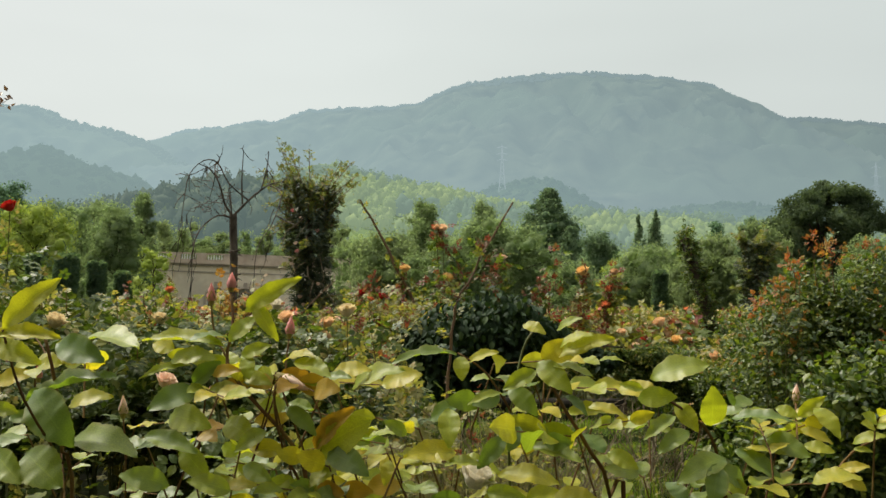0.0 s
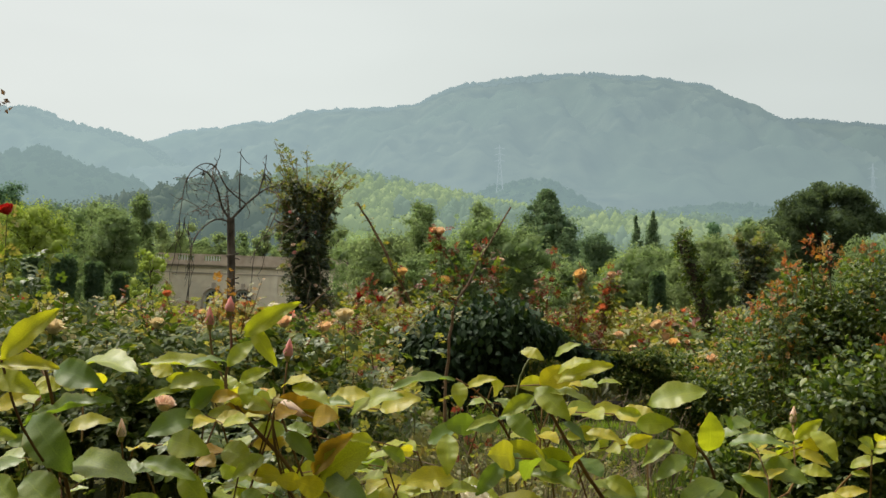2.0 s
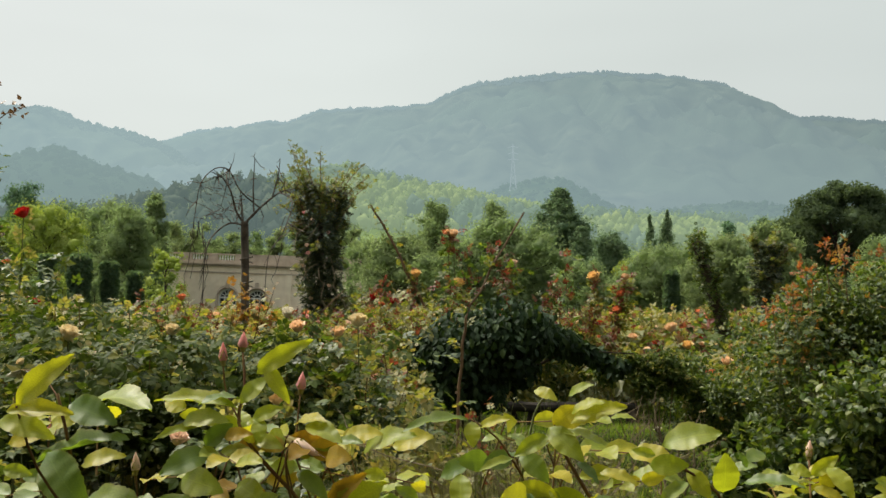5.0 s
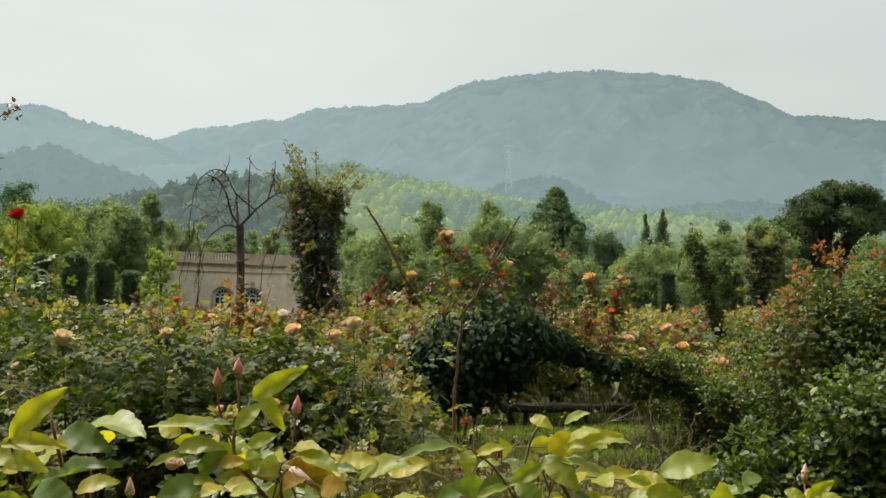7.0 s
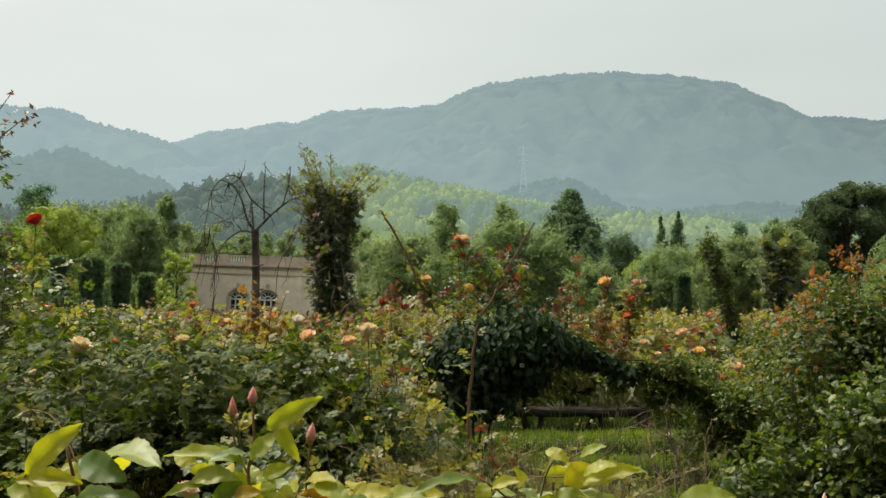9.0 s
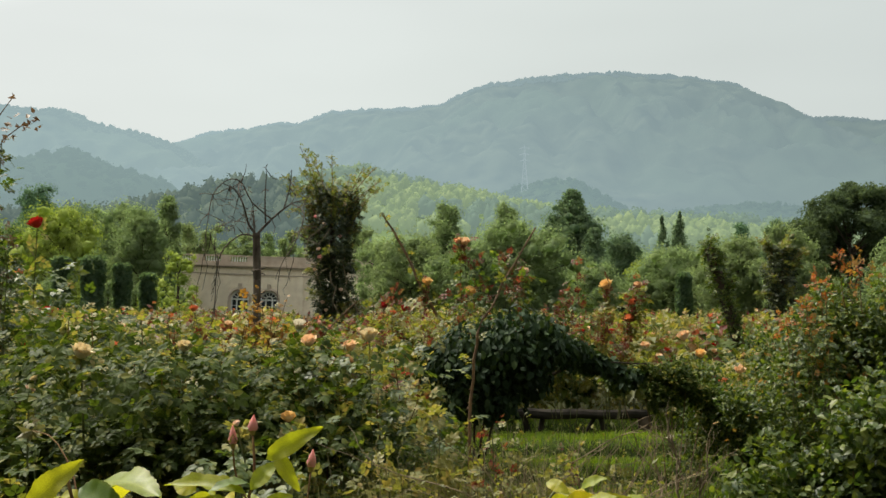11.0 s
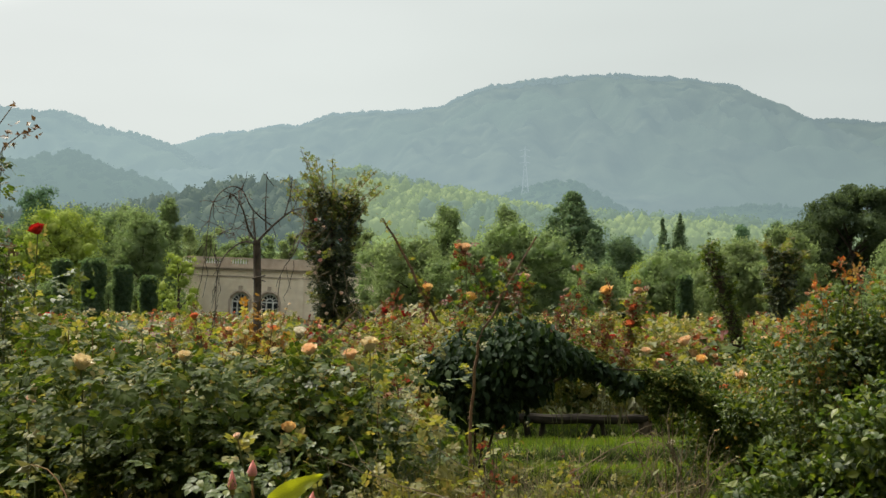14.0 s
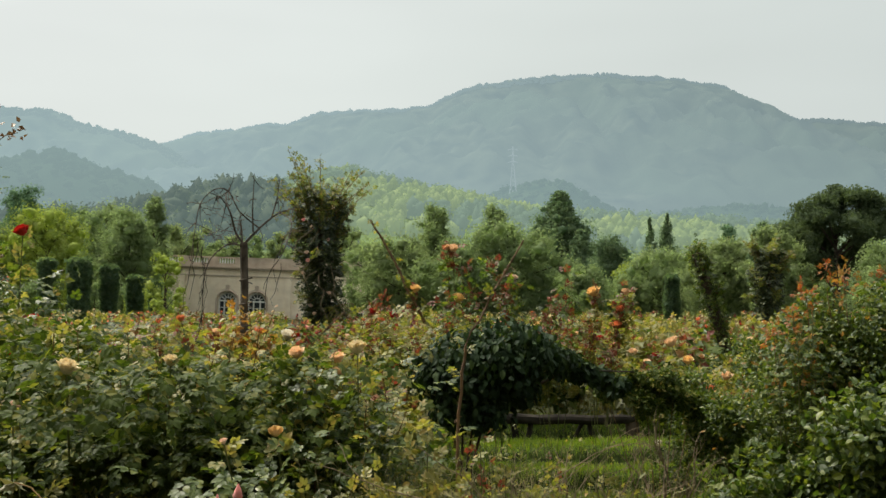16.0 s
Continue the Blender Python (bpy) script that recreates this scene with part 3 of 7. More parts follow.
def lobes_tree(name, x, y, top, width, material, label, seed, lobes=16, leaves=150, shape="round", clump=0.5, group="trees beyond the garden", base_frac=0.2):
    """A tree: tapered trunk, limbs, and a loose crown of many small leaf tufts gathered on its boughs."""
    rng = np.random.default_rng(seed)
    leaves, clump = (int(leaves * 1.7), clump * 0.76) if shape in ("round", "pear") else (int(leaves * 1.3), clump)
    z0 = ground_z(y)
    h = top - z0
    r = width / 2
    th = thing(name, (x, y, z0), label, "tree", group)
    tr = Build()
    sway = rng.uniform(-0.012, 0.012) * h
    tr.tube([(x + sway * math.sin(i * 1.7), y, z0 - 0.2 + h * 0.19 * i) for i in range(5)], 0.03 * h, 0.006 * h, 7)
    P, F, U, S = [], [], [], []
    cores = Build()
    body = {"pine": 0.62, "cone": 0.72}.get(shape, 0.80)

    def tuft(c, lr, flat, n, grow=(0, 0, 0.3)):
        d = rng.normal(size=(n, 3))
        d *= ((0.34 if shape == "pine" else 0.42) * lr) * np.minimum(1.0, 2.1 / (np.linalg.norm(d, axis=1, keepdims=True) + 1e-6))
        core = BLOB[0] * (1 + 0.25 * rng.normal(size=(len(BLOB[0]), 1)))
        cores.add(core * (lr * body, lr * body, lr * body * flat) + np.asarray(c), BLOB[1])
        P.append(np.asarray(c) + d * (1.2, 1.2, 1.2 * flat))
        F.append(rng.normal(0, 0.6, (n, 3)) + np.asarray(grow) * 0.6)
        U.append(d / (np.linalg.norm(d, axis=1, keepdims=True) + 1e-6) + rng.normal(0, 0.22, (n, 3)) + (0, 0, 0.15))
        S.append(rng.uniform(0.45, 1.15, n) ** 1.3 * clump * 0.48)

    def limb(c, frac):
        s0 = Vector((x, y, z0 + h * max(0.08, frac - 0.22)))
        e = Vector(c)
        tr.tube([s0, s0.lerp(e, 0.55) + Vector((0, 0, 0.02 * h)), e], 0.009 * h, 0.002 * h, 4)

    k = 0
    if shape in ("round", "pear"):
        boughs = max(10, int(lobes * 1.0))
        for i in range(boughs):
            u = (i + rng.uniform(0.1, 0.9)) / boughs
            if shape == "round":
                reach = math.sqrt(max(0.10, 1 - (u * 1.8 - 0.8) ** 2))
            else:
                reach = min(1, u * 3.2 + 0.45) * (1.04 - u) ** 0.65
            a = i * 2.399 + rng.uniform(-0.35, 0.35)
            far = r * reach * rng.uniform(0.68, 1.22)
            c = np.array((x + far * math.cos(a), y + far * math.sin(a), z0 + h * (base_frac + (0.95 - base_frac) * u)))
            root = np.array((x, y, c[2] - 0.10 * h - 0.25 * far))
            limb(c, base_frac + (1 - base_frac) * u)
            for q in (0.45, 0.62, 0.78, 0.9, 1.0, 1.06):
                lr = r * rng.uniform(0.19, 0.40)
                p = root * (1 - q) + c * q + rng.normal(0, 0.13 * r, 3)
                p[2] = min(p[2], top - 0.45 * lr)
                tuft(p, lr * 1.15, rng.uniform(0.7, 1.15), int(leaves * 0.62))
    elif shape == "cone":
        tiers = int(lobes * 0.85)
        for i in range(tiers):
            u = min(0.98, (i + rng.uniform(-0.4, 1.2)) / tiers)
            arm = r * (1.03 - u) ** 0.85 * rng.uniform(0.85, 1.15)
            for j in range(6):
                a = j * 1.047 + i * 0.7 + rng.uniform(-0.3, 0.3)
                ar = arm * rng.uniform(0.5, 1.25)
                zz = z0 + h * (base_frac + (1 - base_frac) * u) - rng.uniform(0, 0.3) * ar
                tip = (x + ar * math.cos(a), y + ar * math.sin(a), zz + 0.12 * ar)
                for q in (0.35, 0.7, 1.0):
                    tuft((x + ar * q * math.cos(a), y + ar * q * math.sin(a), zz + 0.14 * ar * q * q), max(0.12 * r, ar * 0.5), 0.9, int(leaves * 0.34), (math.cos(a), math.sin(a), 0.5))
                if j % 2 == 0:
                    limb(tip, base_frac + (1 - base_frac) * u)
    elif shape == "column":
        for i in range(int(lobes * 3)):
            u = rng.uniform(0, 1)
            wdt = r * min(1, u * 3 + 0.45) * (1 - u ** 3.5)
            a = i * 2.399
            off = wdt * rng.uniform(0.1, 0.75)
            tuft((x + off * math.cos(a), y + off * math.sin(a), z0 + h * (0.06 + 0.9 * u)), r * 0.55 * (1 if u < 0.6 else max(0.25, 2.2 * (1.04 - u))), 2.4, int(leaves * 0.8), (0, 0, 1.2))
    else:  # pine: a wide low side bough and a domed head, in pads of needles with gaps between
        boughs = ((-0.40, -0.02, 0.15), (-0.31, 0.11, 0.14), (-0.16, 0.16, 0.14), (0.02, 0.27, 0.14), (0.14, 0.23, 0.14), (0.27, 0.20, 0.12), (0.37, 0.02, 0.14), (0.14, 0.02, 0.19), (-0.14, -0.04, 0.19), (-0.31, -0.14, 0.14), (0.26, -0.16, 0.17), (0.0, -0.16, 0.19), (0.05, 0.08, 0.2), (0.28, 0.06, 0.18), (-0.25, 0.0, 0.17), (-0.12, -0.30, 0.15), (0.2, -0.32, 0.15))
        for i, (bx, bz, br) in enumerate(boughs):
            mid_ = np.array((x + bx * width, y + rng.uniform(-0.25, 0.25) * width, top + (bz - 0.40) * width))
            limb(mid_, (mid_[2] - z0) / h)
            for k in range(15):
                d = rand_dirs(rng, 1, 0.15)[0]
                lr = br * width * rng.uniform(0.5, 0.8)
                c = mid_ + d * br * width * rng.uniform(0.3, 1.0) * (1, 1.3, 0.85)
                tuft(c, lr, rng.uniform(0.6, 0.85), int(leaves * 0.5), (0.4 * d[0], 0.4 * d[1], 0.9))
    part("trunk", tr, M_BARK, th)
    cores.cloud(TUFT, np.concatenate(P), np.concatenate(F), np.concatenate(U), np.concatenate(S))
    part("crown", cores, material, th, smooth=True)
    return th


M_T_LIME = leafy("lime_tree_leaf", [(0, (0.27, 0.34, 0.09)), (0.6, (0.33, 0.40, 0.11)), (1, (0.40, 0.45, 0.14))], 0.5, (1.3, 1.35, 0.6), 0.8, grain=0.5, spec=0.15)
# green, dull and dark leaf colours raised and greyed to stand in for haze
M_T_GREEN = leafy("green_tree_leaf", [(0, (0.20, 0.262, 0.145)), (0.6, (0.24, 0.305, 0.16)), (1, (0.29, 0.35, 0.18))], 0.62, (1.3, 1.38, 0.95), 0.85, grain=0.5, spec=0.12)
M_T_DULL = leafy("dull_tree_leaf", [(0, (0.20, 0.25, 0.14)), (0.6, (0.24, 0.295, 0.155)), (1, (0.29, 0.34, 0.17))], 0.62, (1.3, 1.38, 0.95), 0.85, grain=0.5, spec=0.12)
M_T_DARK = leafy("dark_tree_leaf", [(0, (0.135, 0.20, 0.13)), (0.6, (0.165, 0.23, 0.145)), (1, (0.205, 0.27, 0.155))], 0.62, (1.3, 1.38, 1.0), 0.85, grain=0.5, spec=0.12)
M_T_PINE = leafy("pine_needle", [(0, (0.085, 0.12, 0.075)), (0.6, (0.105, 0.145, 0.085)), (1, (0.13, 0.17, 0.095))], 0.5, (1.3, 1.35, 0.7), 0.85, grain=0.5, spec=0.12)
M_T_CLIP = leafy("clipped_evergreen_leaf", [(0, (0.08, 0.13, 0.08)), (0.6, (0.10, 0.155, 0.09)), (1, (0.14, 0.19, 0.105))], 0.5, (1.3, 1.35, 0.7), 0.85, grain=0.5, spec=0.12)
M_T_BLUE = leafy("blue_green_tree_leaf", [(0, (0.087, 0.174, 0.109)), (1, (0.195, 0.304, 0.174))], 0.25, (1.3, 1.35, 0.7), 0.85, grain=0.5, spec=0.12)

# centre bearing, distance, top bearing, width bearing
def planted(bear, dist, rise, wide, *rest, **kw):
    return lobes_tree(rest[0], bear * dist, dist, 1.6 + rise * dist, wide * dist, *rest[1:], **kw)


L_ROUND = "broadleaf tree with a full rounded green crown"
planted(-0.4718, 80, 0.0845, 0.0877, "broadleaf_tree", M_T_LIME, "broadleaf tree with a bright lime-green rounded crown", 1, lobes=26, leaves=190, clump=0.42)
planted(-0.3763, 82, 0.0832, 0.0780, "broadleaf_tree", M_T_GREEN, "broadleaf tree with a pear-shaped fresh green crown", 2, lobes=26, leaves=190, shape="pear", clump=0.42)
planted(-0.3470, 88, 0.1001, 0.0403, "broadleaf_tree", M_T_GREEN, "tall narrow broadleaf tree with bright leaves at its top", 3, lobes=20, leaves=150, shape="pear", clump=0.5)
planted(-0.4023, 95, 0.0897, 0.0617, "broadleaf_tree", M_T_GREEN, L_ROUND, 4, lobes=20, clump=0.55)
planted(-0.4328, 110, 0.0832, 0.0650, "broadleaf_tree", M_T_DARK, "broadleaf tree with a dark dense crown", 5, lobes=18, clump=0.65)
planted(-0.5004, 112, 0.1085, 0.0487, "broadleaf_tree", M_T_BLUE, "blue-green tree rising behind the garden", 6, lobes=30, clump=0.65)
planted(-0.3146, 112, 0.0650, 0.0585, "broadleaf_tree", M_T_DULL, L_ROUND, 7, lobes=16, clump=0.65)
planted(-0.3330, 60, 0.0338, 0.0552, "broadleaf_tree", M_T_LIME, "small loose yellow-green tree in front of the building", 8, lobes=9, leaves=30, shape="pear", clump=0.38)
for i, (bx, ty, wd) in enumerate(((345, 418, 60), (385, 408, 50), (425, 412, 60), (470, 405, 50), (515, 400, 60), (600, 395, 80))):
    planted((bx - 784) / 1540, 122 + 4 * (i % 3), (490 - ty) / 1540, wd / 1540, "broadleaf_tree", (M_T_GREEN, M_T_DULL)[i % 2], "broadleaf tree standing behind the stone building", 20 + i, lobes=14, leaves=110, clump=0.65)
planted(-0.0643, 62, 0.0480, 0.0845, "broadleaf_tree", M_T_DULL, "broad spreading dull green tree", 30, lobes=22, leaves=170, clump=0.4)
planted(-0.0936, 75, 0.0420, 0.0585, "broadleaf_tree", M_T_GREEN, L_ROUND, 31, lobes=16, clump=0.45)
planted(-0.0208, 66, 0.0864, 0.0552, "broadleaf_tree", M_T_GREEN, "upright loose-crowned broadleaf tree", 32, lobes=20, leaves=160, shape="pear", clump=0.42)
planted(0.0468, 82, 0.0923, 0.0455, "broadleaf_tree", M_T_GREEN, "upright loose-crowned broadleaf tree", 33, lobes=18, leaves=140, shape="pear", clump=0.45)
planted(0.0624, 60, 0.0663, 0.0975, "broadleaf_tree", M_T_GREEN, "wide bushy green tree behind the roses", 34, lobes=26, leaves=190, clump=0.4)
planted(0.0104, 58, 0.0455, 0.0780, "broadleaf_tree", M_T_GREEN, L_ROUND, 35, lobes=18, leaves=150, clump=0.4)
planted(0.1222, 140, 0.0988, 0.1072, "conifer", M_T_DARK, "tall dark blue-green conical conifer", 36, lobes=30, leaves=170, shape="cone", clump=0.75, base_frac=0.1)
planted(0.1469, 135, 0.0552, 0.0780, "conifer", M_T_DARK, "dark conical conifer behind the roses", 37, lobes=20, leaves=140, shape="cone", clump=0.7, base_frac=0.05)
planted(0.1794, 95, 0.0507, 0.0598, "conifer", M_T_DARK, "dense dark conifer with a ragged top", 38, lobes=22, leaves=170, shape="pear", clump=0.5, base_frac=0.02)
planted(0.1534, 48, 0.0143, 0.0520, "broadleaf_tree", M_T_GREEN, "small bushy bright green tree", 39, lobes=14, leaves=140, clump=0.3)
planted(0.2249, 115, 0.0741, 0.0230, "poplar", M_T_DARK, "slender dark columnar poplar", 40, lobes=14, leaves=110, shape="column", clump=0.5)
planted(0.2450, 115, 0.0770, 0.0300, "poplar", M_T_DARK, "slender dark columnar poplar with a leaning tip", 41, lobes=16, leaves=120, shape="column", clump=0.5)
planted(0.2379, 70, 0.0325, 0.0910, "broadleaf_tree", M_T_GREEN, "low wide fresh green tree", 42, lobes=22, leaves=170, clump=0.42)
planted(0.2086, 82, 0.0273, 0.0455, "broadleaf_tree", M_T_LIME, "low yellow-green tree beyond the garden", 43, lobes=14, leaves=140, clump=0.45)
planted(0.3146, 120, 0.0689, 0.0299, "conifer", M_T_BLUE, "small grey-green conifer far behind", 44, lobes=18, leaves=110, shape="pear", clump=0.6, base_frac=0.05)
planted(0.3107, 62, 0.0455, 0.0780, "broadleaf_tree", M_T_DULL, L_ROUND, 45, lobes=22, leaves=170, clump=0.4)
planted(0.3548, 58, 0.0715, 0.0377, "broadleaf_tree", M_T_DARK, "narrow dark tree beside the pine", 46, lobes=16, leaves=140, shape="pear", clump=0.36)
planted(0.3691, 52, 0.0637, 0.0585, "broadleaf_tree", M_T_DULL, L_ROUND, 47, lobes=18, leaves=150, clump=0.36)
planted(0.4367, 60, 0.1118, 0.1332, "pine_tree", M_T_PINE, "large dark pine with a spreading layered crown", 48, lobes=40, leaves=420, shape="pine", clump=0.31)
planted(0.4946, 48, 0.0422, 0.0780, "broadleaf_tree", M_T_GREEN, L_ROUND, 49, lobes=18, leaves=150, clump=0.34)
planted(0.5498, 66, 0.0585, 0.0780, "broadleaf_tree", M_T_DULL, L_ROUND, 50, lobes=16, leaves=120, clump=0.45)
planted(-0.5485, 80, 0.0767, 0.0780, "broadleaf_tree", M_T_GREEN, L_ROUND, 51, lobes=16, leaves=120, clump=0.5)
rng = np.random.default_rng(77)
for i in range(22):
    bx = -60 + i * 80 + rng.uniform(-20, 20)
    if 240 < bx < 720:
        continue
    planted((bx - 784) / 1540, rng.uniform(84, 108), (490 - rng.uniform(432, 470)) / 1540, rng.uniform(75, 120) / 1540, "broadleaf_tree", (M_T_DULL, M_T_GREEN, M_T_DARK)[i % 3], "broadleaf tree in the belt beyond the garden", 60 + i, lobes=12, leaves=80, clump=0.6)


def clipped_column(bear, dist, rise, wide, seed):
    rng = np.random.default_rng(seed)
    x, y, z0 = bear * dist, dist, ground_z(dist)
    top, r = 1.6 + rise * dist, wide * dist / 2
    th = thing("clipped_column", (x, y, z0), "dark evergreen clipped into a tall round column", "topiary", "clipped columns")
    part("trunk", Build().tube([(x, y, z0 - 0.1), (x, y, top - 0.6)], 0.15, 0.08, 6), M_BARK, th)
    n = 2600
    a = rng.uniform(0, 2 * math.pi, n)
    zz = rng.uniform(0, 1, n)
    rr = r * rng.uniform(0.8, 1.05, n) * np.where(zz > 0.93, 0.75, 1) * (0.9 + 0.1 * np.sin(zz * 9 + seed))
    pos = np.stack([x + rr * np.cos(a), y + rr * np.sin(a), z0 + 0.15 + (top - z0 - 0.15) * zz], 1)
    cap = rng.normal(0, 0.4, (400, 2)) * r
    pos = np.concatenate([pos, np.stack([x + cap[:, 0].clip(-r, r), y + cap[:, 1].clip(-r, r), np.full(400, top - 0.1) - 0.2 * rng.random(400)], 1)])
    part("foliage", Build().cloud(CLUMP, pos, rand_dirs(rng, len(pos)), rand_dirs(rng, len(pos), 0.3), rng.uniform(0.2, 0.42, len(pos))), M_T_CLIP, th)


for bx, dist, ty, wd, sd in ((117, 62, 450, 40, 1), (171, 64, 464, 30, 2), (217, 66, 482, 27, 3), (253, 67, 494, 20, 6), (1168, 56, 482, 24, 4), (60, 63, 452, 30, 5)):
    clipped_column((bx - 784) / 1540, dist, (490 - ty) / 1540, wd / 1540, sd)

for i, (bx, ty, wd) in enumerate(((30, 492, 70), (88, 488, 60), (146, 496, 64), (196, 500, 60), (232, 505, 56), (268, 508, 60))):
    planted((bx - 784) / 1540, 72 + 2 * (i % 2), (490 - ty) / 1540, wd / 1540, "ornamental_tree", (M_T_GREEN, M_T_LIME)[i % 3 == 1], "low round fresh green ornamental tree", 120 + i, lobes=12, leaves=90, clump=0.34, base_frac=0.0)

# ---- stone building ----


def arched_opening(b, x0, x1, z0, spring, y0, y1, n=10):
    """Reveal of an arched opening between the planes y0 and y1."""
    c, r = (x0 + x1) / 2, (x1 - x0) / 2
    pts = [(x0, z0), (x0, spring)] + [(c - r * math.cos(math.pi * i / n), spring + r * math.sin(math.pi * i / n)) for i in range(1, n)] + [(x1, spring), (x1, z0)]
    v = [(x, y, z) for x, z in pts for y in (y0, y1)]
    b.add(v, [(2 * i, 2 * i + 1, 2 * i + 3, 2 * i + 2) for i in range(len(pts) - 1)])
    return pts


def stone_building():
    y, gz = 95.0, -2.7
    bx0, bx1 = -39.124, -5.060
    th = thing("stone_building", ((bx0 + bx1) / 2, y, gz), "long beige stone pavilion with balustraded parapet and arched doors", "building")
    spring, w = -0.78, 2.0
    xs = [-24.869, -21.660, -10.306, -7.158]
    xs = [q for q in xs if bx0 + 1.5 < q < bx1 - 1.2]
    wall_top = 2.70
    wall = Build()
    edge = bx0
    for q in xs:
        a, b = q - w / 2, q + w / 2
        wall.add([(edge, y, gz), (a, y, gz), (a, y, wall_top), (edge, y, wall_top)], [(0, 1, 2, 3)])
        pts = arched_opening(wall, a, b, gz, spring, y, y + 0.45)
        arch = pts[1:-1]
        n = len(arch)
        v = [(px, y, pz) for px, pz in arch] + [(px, y, wall_top) for px, pz in arch]
        wall.add(v, [(i, i + 1, n + i + 1, n + i) for i in range(n - 1)])
        edge = b
    wall.add([(edge, y, gz), (bx1, y, gz), (bx1, y, wall_top), (edge, y, wall_top)], [(0, 1, 2, 3)])
    wall.add([(bx1, y, gz), (bx1, y + 12, gz), (bx1, y + 12, wall_top), (bx1, y, wall_top)], [(0, 1, 2, 3)])
    wall.add([(bx0, y + 12, gz), (bx0, y, gz), (bx0, y, wall_top), (bx0, y + 12, wall_top)], [(0, 1, 2, 3)])
    wall.add([(bx0, y + 12, gz), (bx1, y + 12, gz), (bx1, y + 12, wall_top), (bx0, y + 12, wall_top)], [(0, 1, 2, 3)])
    part("wall", wall, M_STONE, th)
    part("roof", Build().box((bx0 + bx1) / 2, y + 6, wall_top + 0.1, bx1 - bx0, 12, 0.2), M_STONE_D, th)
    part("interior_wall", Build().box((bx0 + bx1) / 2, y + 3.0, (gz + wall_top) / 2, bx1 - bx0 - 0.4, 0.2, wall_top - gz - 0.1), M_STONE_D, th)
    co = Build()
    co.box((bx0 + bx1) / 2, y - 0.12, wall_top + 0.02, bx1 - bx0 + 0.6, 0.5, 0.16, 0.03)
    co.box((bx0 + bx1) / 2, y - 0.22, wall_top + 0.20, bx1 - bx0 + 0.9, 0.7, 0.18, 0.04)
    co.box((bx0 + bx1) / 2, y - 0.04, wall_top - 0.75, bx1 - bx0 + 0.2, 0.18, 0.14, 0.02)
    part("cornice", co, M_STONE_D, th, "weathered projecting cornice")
    top = 4.02
    base = wall_top + 0.29
    rail = Build()
    rail.box((bx0 + bx1) / 2, y + 0.1, top - 0.08, bx1 - bx0 + 0.2, 0.4, 0.17, 0.03)
    rail.box((bx0 + bx1) / 2, y + 0.1, base + 0.17, bx1 - bx0 + 0.2, 0.38, 0.34, 0.02)
    part("parapet_rail", rail, M_STONE_D, th)
    prof = [(0.09, 0), (0.09, 0.06), (0.05, 0.1), (0.1, 0.3), (0.06, 0.6), (0.045, 0.8), (0.08, 0.92), (0.09, 1)]
    hb = top - 0.165 - base - 0.34
    bal = Build()
    ring = [(pr * math.cos(k * math.pi / 4), pr * math.sin(k * math.pi / 4), pz * hb) for pr, pz in prof for k in range(8)]
    bal.add(ring, [(8 * j + k, 8 * j + (k + 1) % 8, 8 * j + 8 + (k + 1) % 8, 8 * j + 8 + k) for j in range(len(prof) - 1) for k in range(8)])
    bal_me = bal.mesh("baluster", M_WHITE, smooth=True)
    x = bx0 + 0.4
    k = 0
    while x < bx1 - 1.2:
        solid_w = 1.05 if k % 2 == 0 else 1.85
        if k % 2 == 0 or x > -23.5:
            part("parapet_pier", Build().box(x + solid_w / 2, y + 0.1, base + 0.34 + hb / 2, solid_w, 0.36, hb, 0.02), M_STONE_D, th)
        else:
            for i in range(6):
                ob = new("baluster", bal_me)
                ob.parent = th
                ob.location = Vector((x + 0.2 + i * 0.29, y + 0.1, base + 0.34)) - th.location
        x += solid_w
        k += 1
    for q in xs:
        win = new("window")
        win.parent = th
        win.location = Vector((q, y + 0.3, gz)) - th.location
        tagged(win, "white-framed arched glazed door")
        wy = y + 0.3
        bpy.context.view_layer.update()

        def sub(nm, b, m):
            ob = new(nm, b.mesh(nm, m, (q, wy, gz)))
            ob.parent = win
            return ob

        fr = Build()
        r = w / 2
        n = 14
        for rad, wd in ((r - 0.08, 0.12), (0.38, 0.07)):
            arc = [(q - rad * math.cos(math.pi * i / n), wy, spring + rad * math.sin(math.pi * i / n)) for i in range(n + 1)]
            fr.tube(arc, wd, wd, 4)
        for a in (30, 60, 90, 120, 150):
            ca, sa = math.cos(radians(a)), math.sin(radians(a))
            fr.tube([(q + 0.38 * ca, wy, spring + 0.38 * sa), (q + (r - 0.1) * ca, wy, spring + (r - 0.1) * sa)], 0.05, 0.05, 4)
        fr.box(q, wy, spring, w, 0.14, 0.16)
        for dx in (-r + 0.06, -0.36, 0.36, r - 0.06):
            fr.box(q + dx, wy, (gz + spring) / 2, 0.15, 0.15, spring - gz)
        for zz in (0.35, 0.62):
            fr.box(q, wy, gz + (spring - gz) * zz, w, 0.09, 0.06)
        fr.box(q, wy, gz + 0.2, w, 0.1, 0.4)
        sub("window_frame", fr, M_WHITE)
        gl = Build()
        arc = [(q - r * math.cos(math.pi * i / n), wy + 0.04, spring + r * math.sin(math.pi * i / n)) for i in range(n + 1)]
        gl.add([(q - r, wy + 0.04, gz), (q + r, wy + 0.04, gz)] + arc[::-1], [tuple(range(n + 3))])
        sub("pane", gl, M_GLASS)
        sur = Build()
        arc = [(q - (r + 0.16) * math.cos(math.pi * i / n), y - 0.04, spring + (r + 0.16) * math.sin(math.pi * i / n)) for i in range(n + 1)]
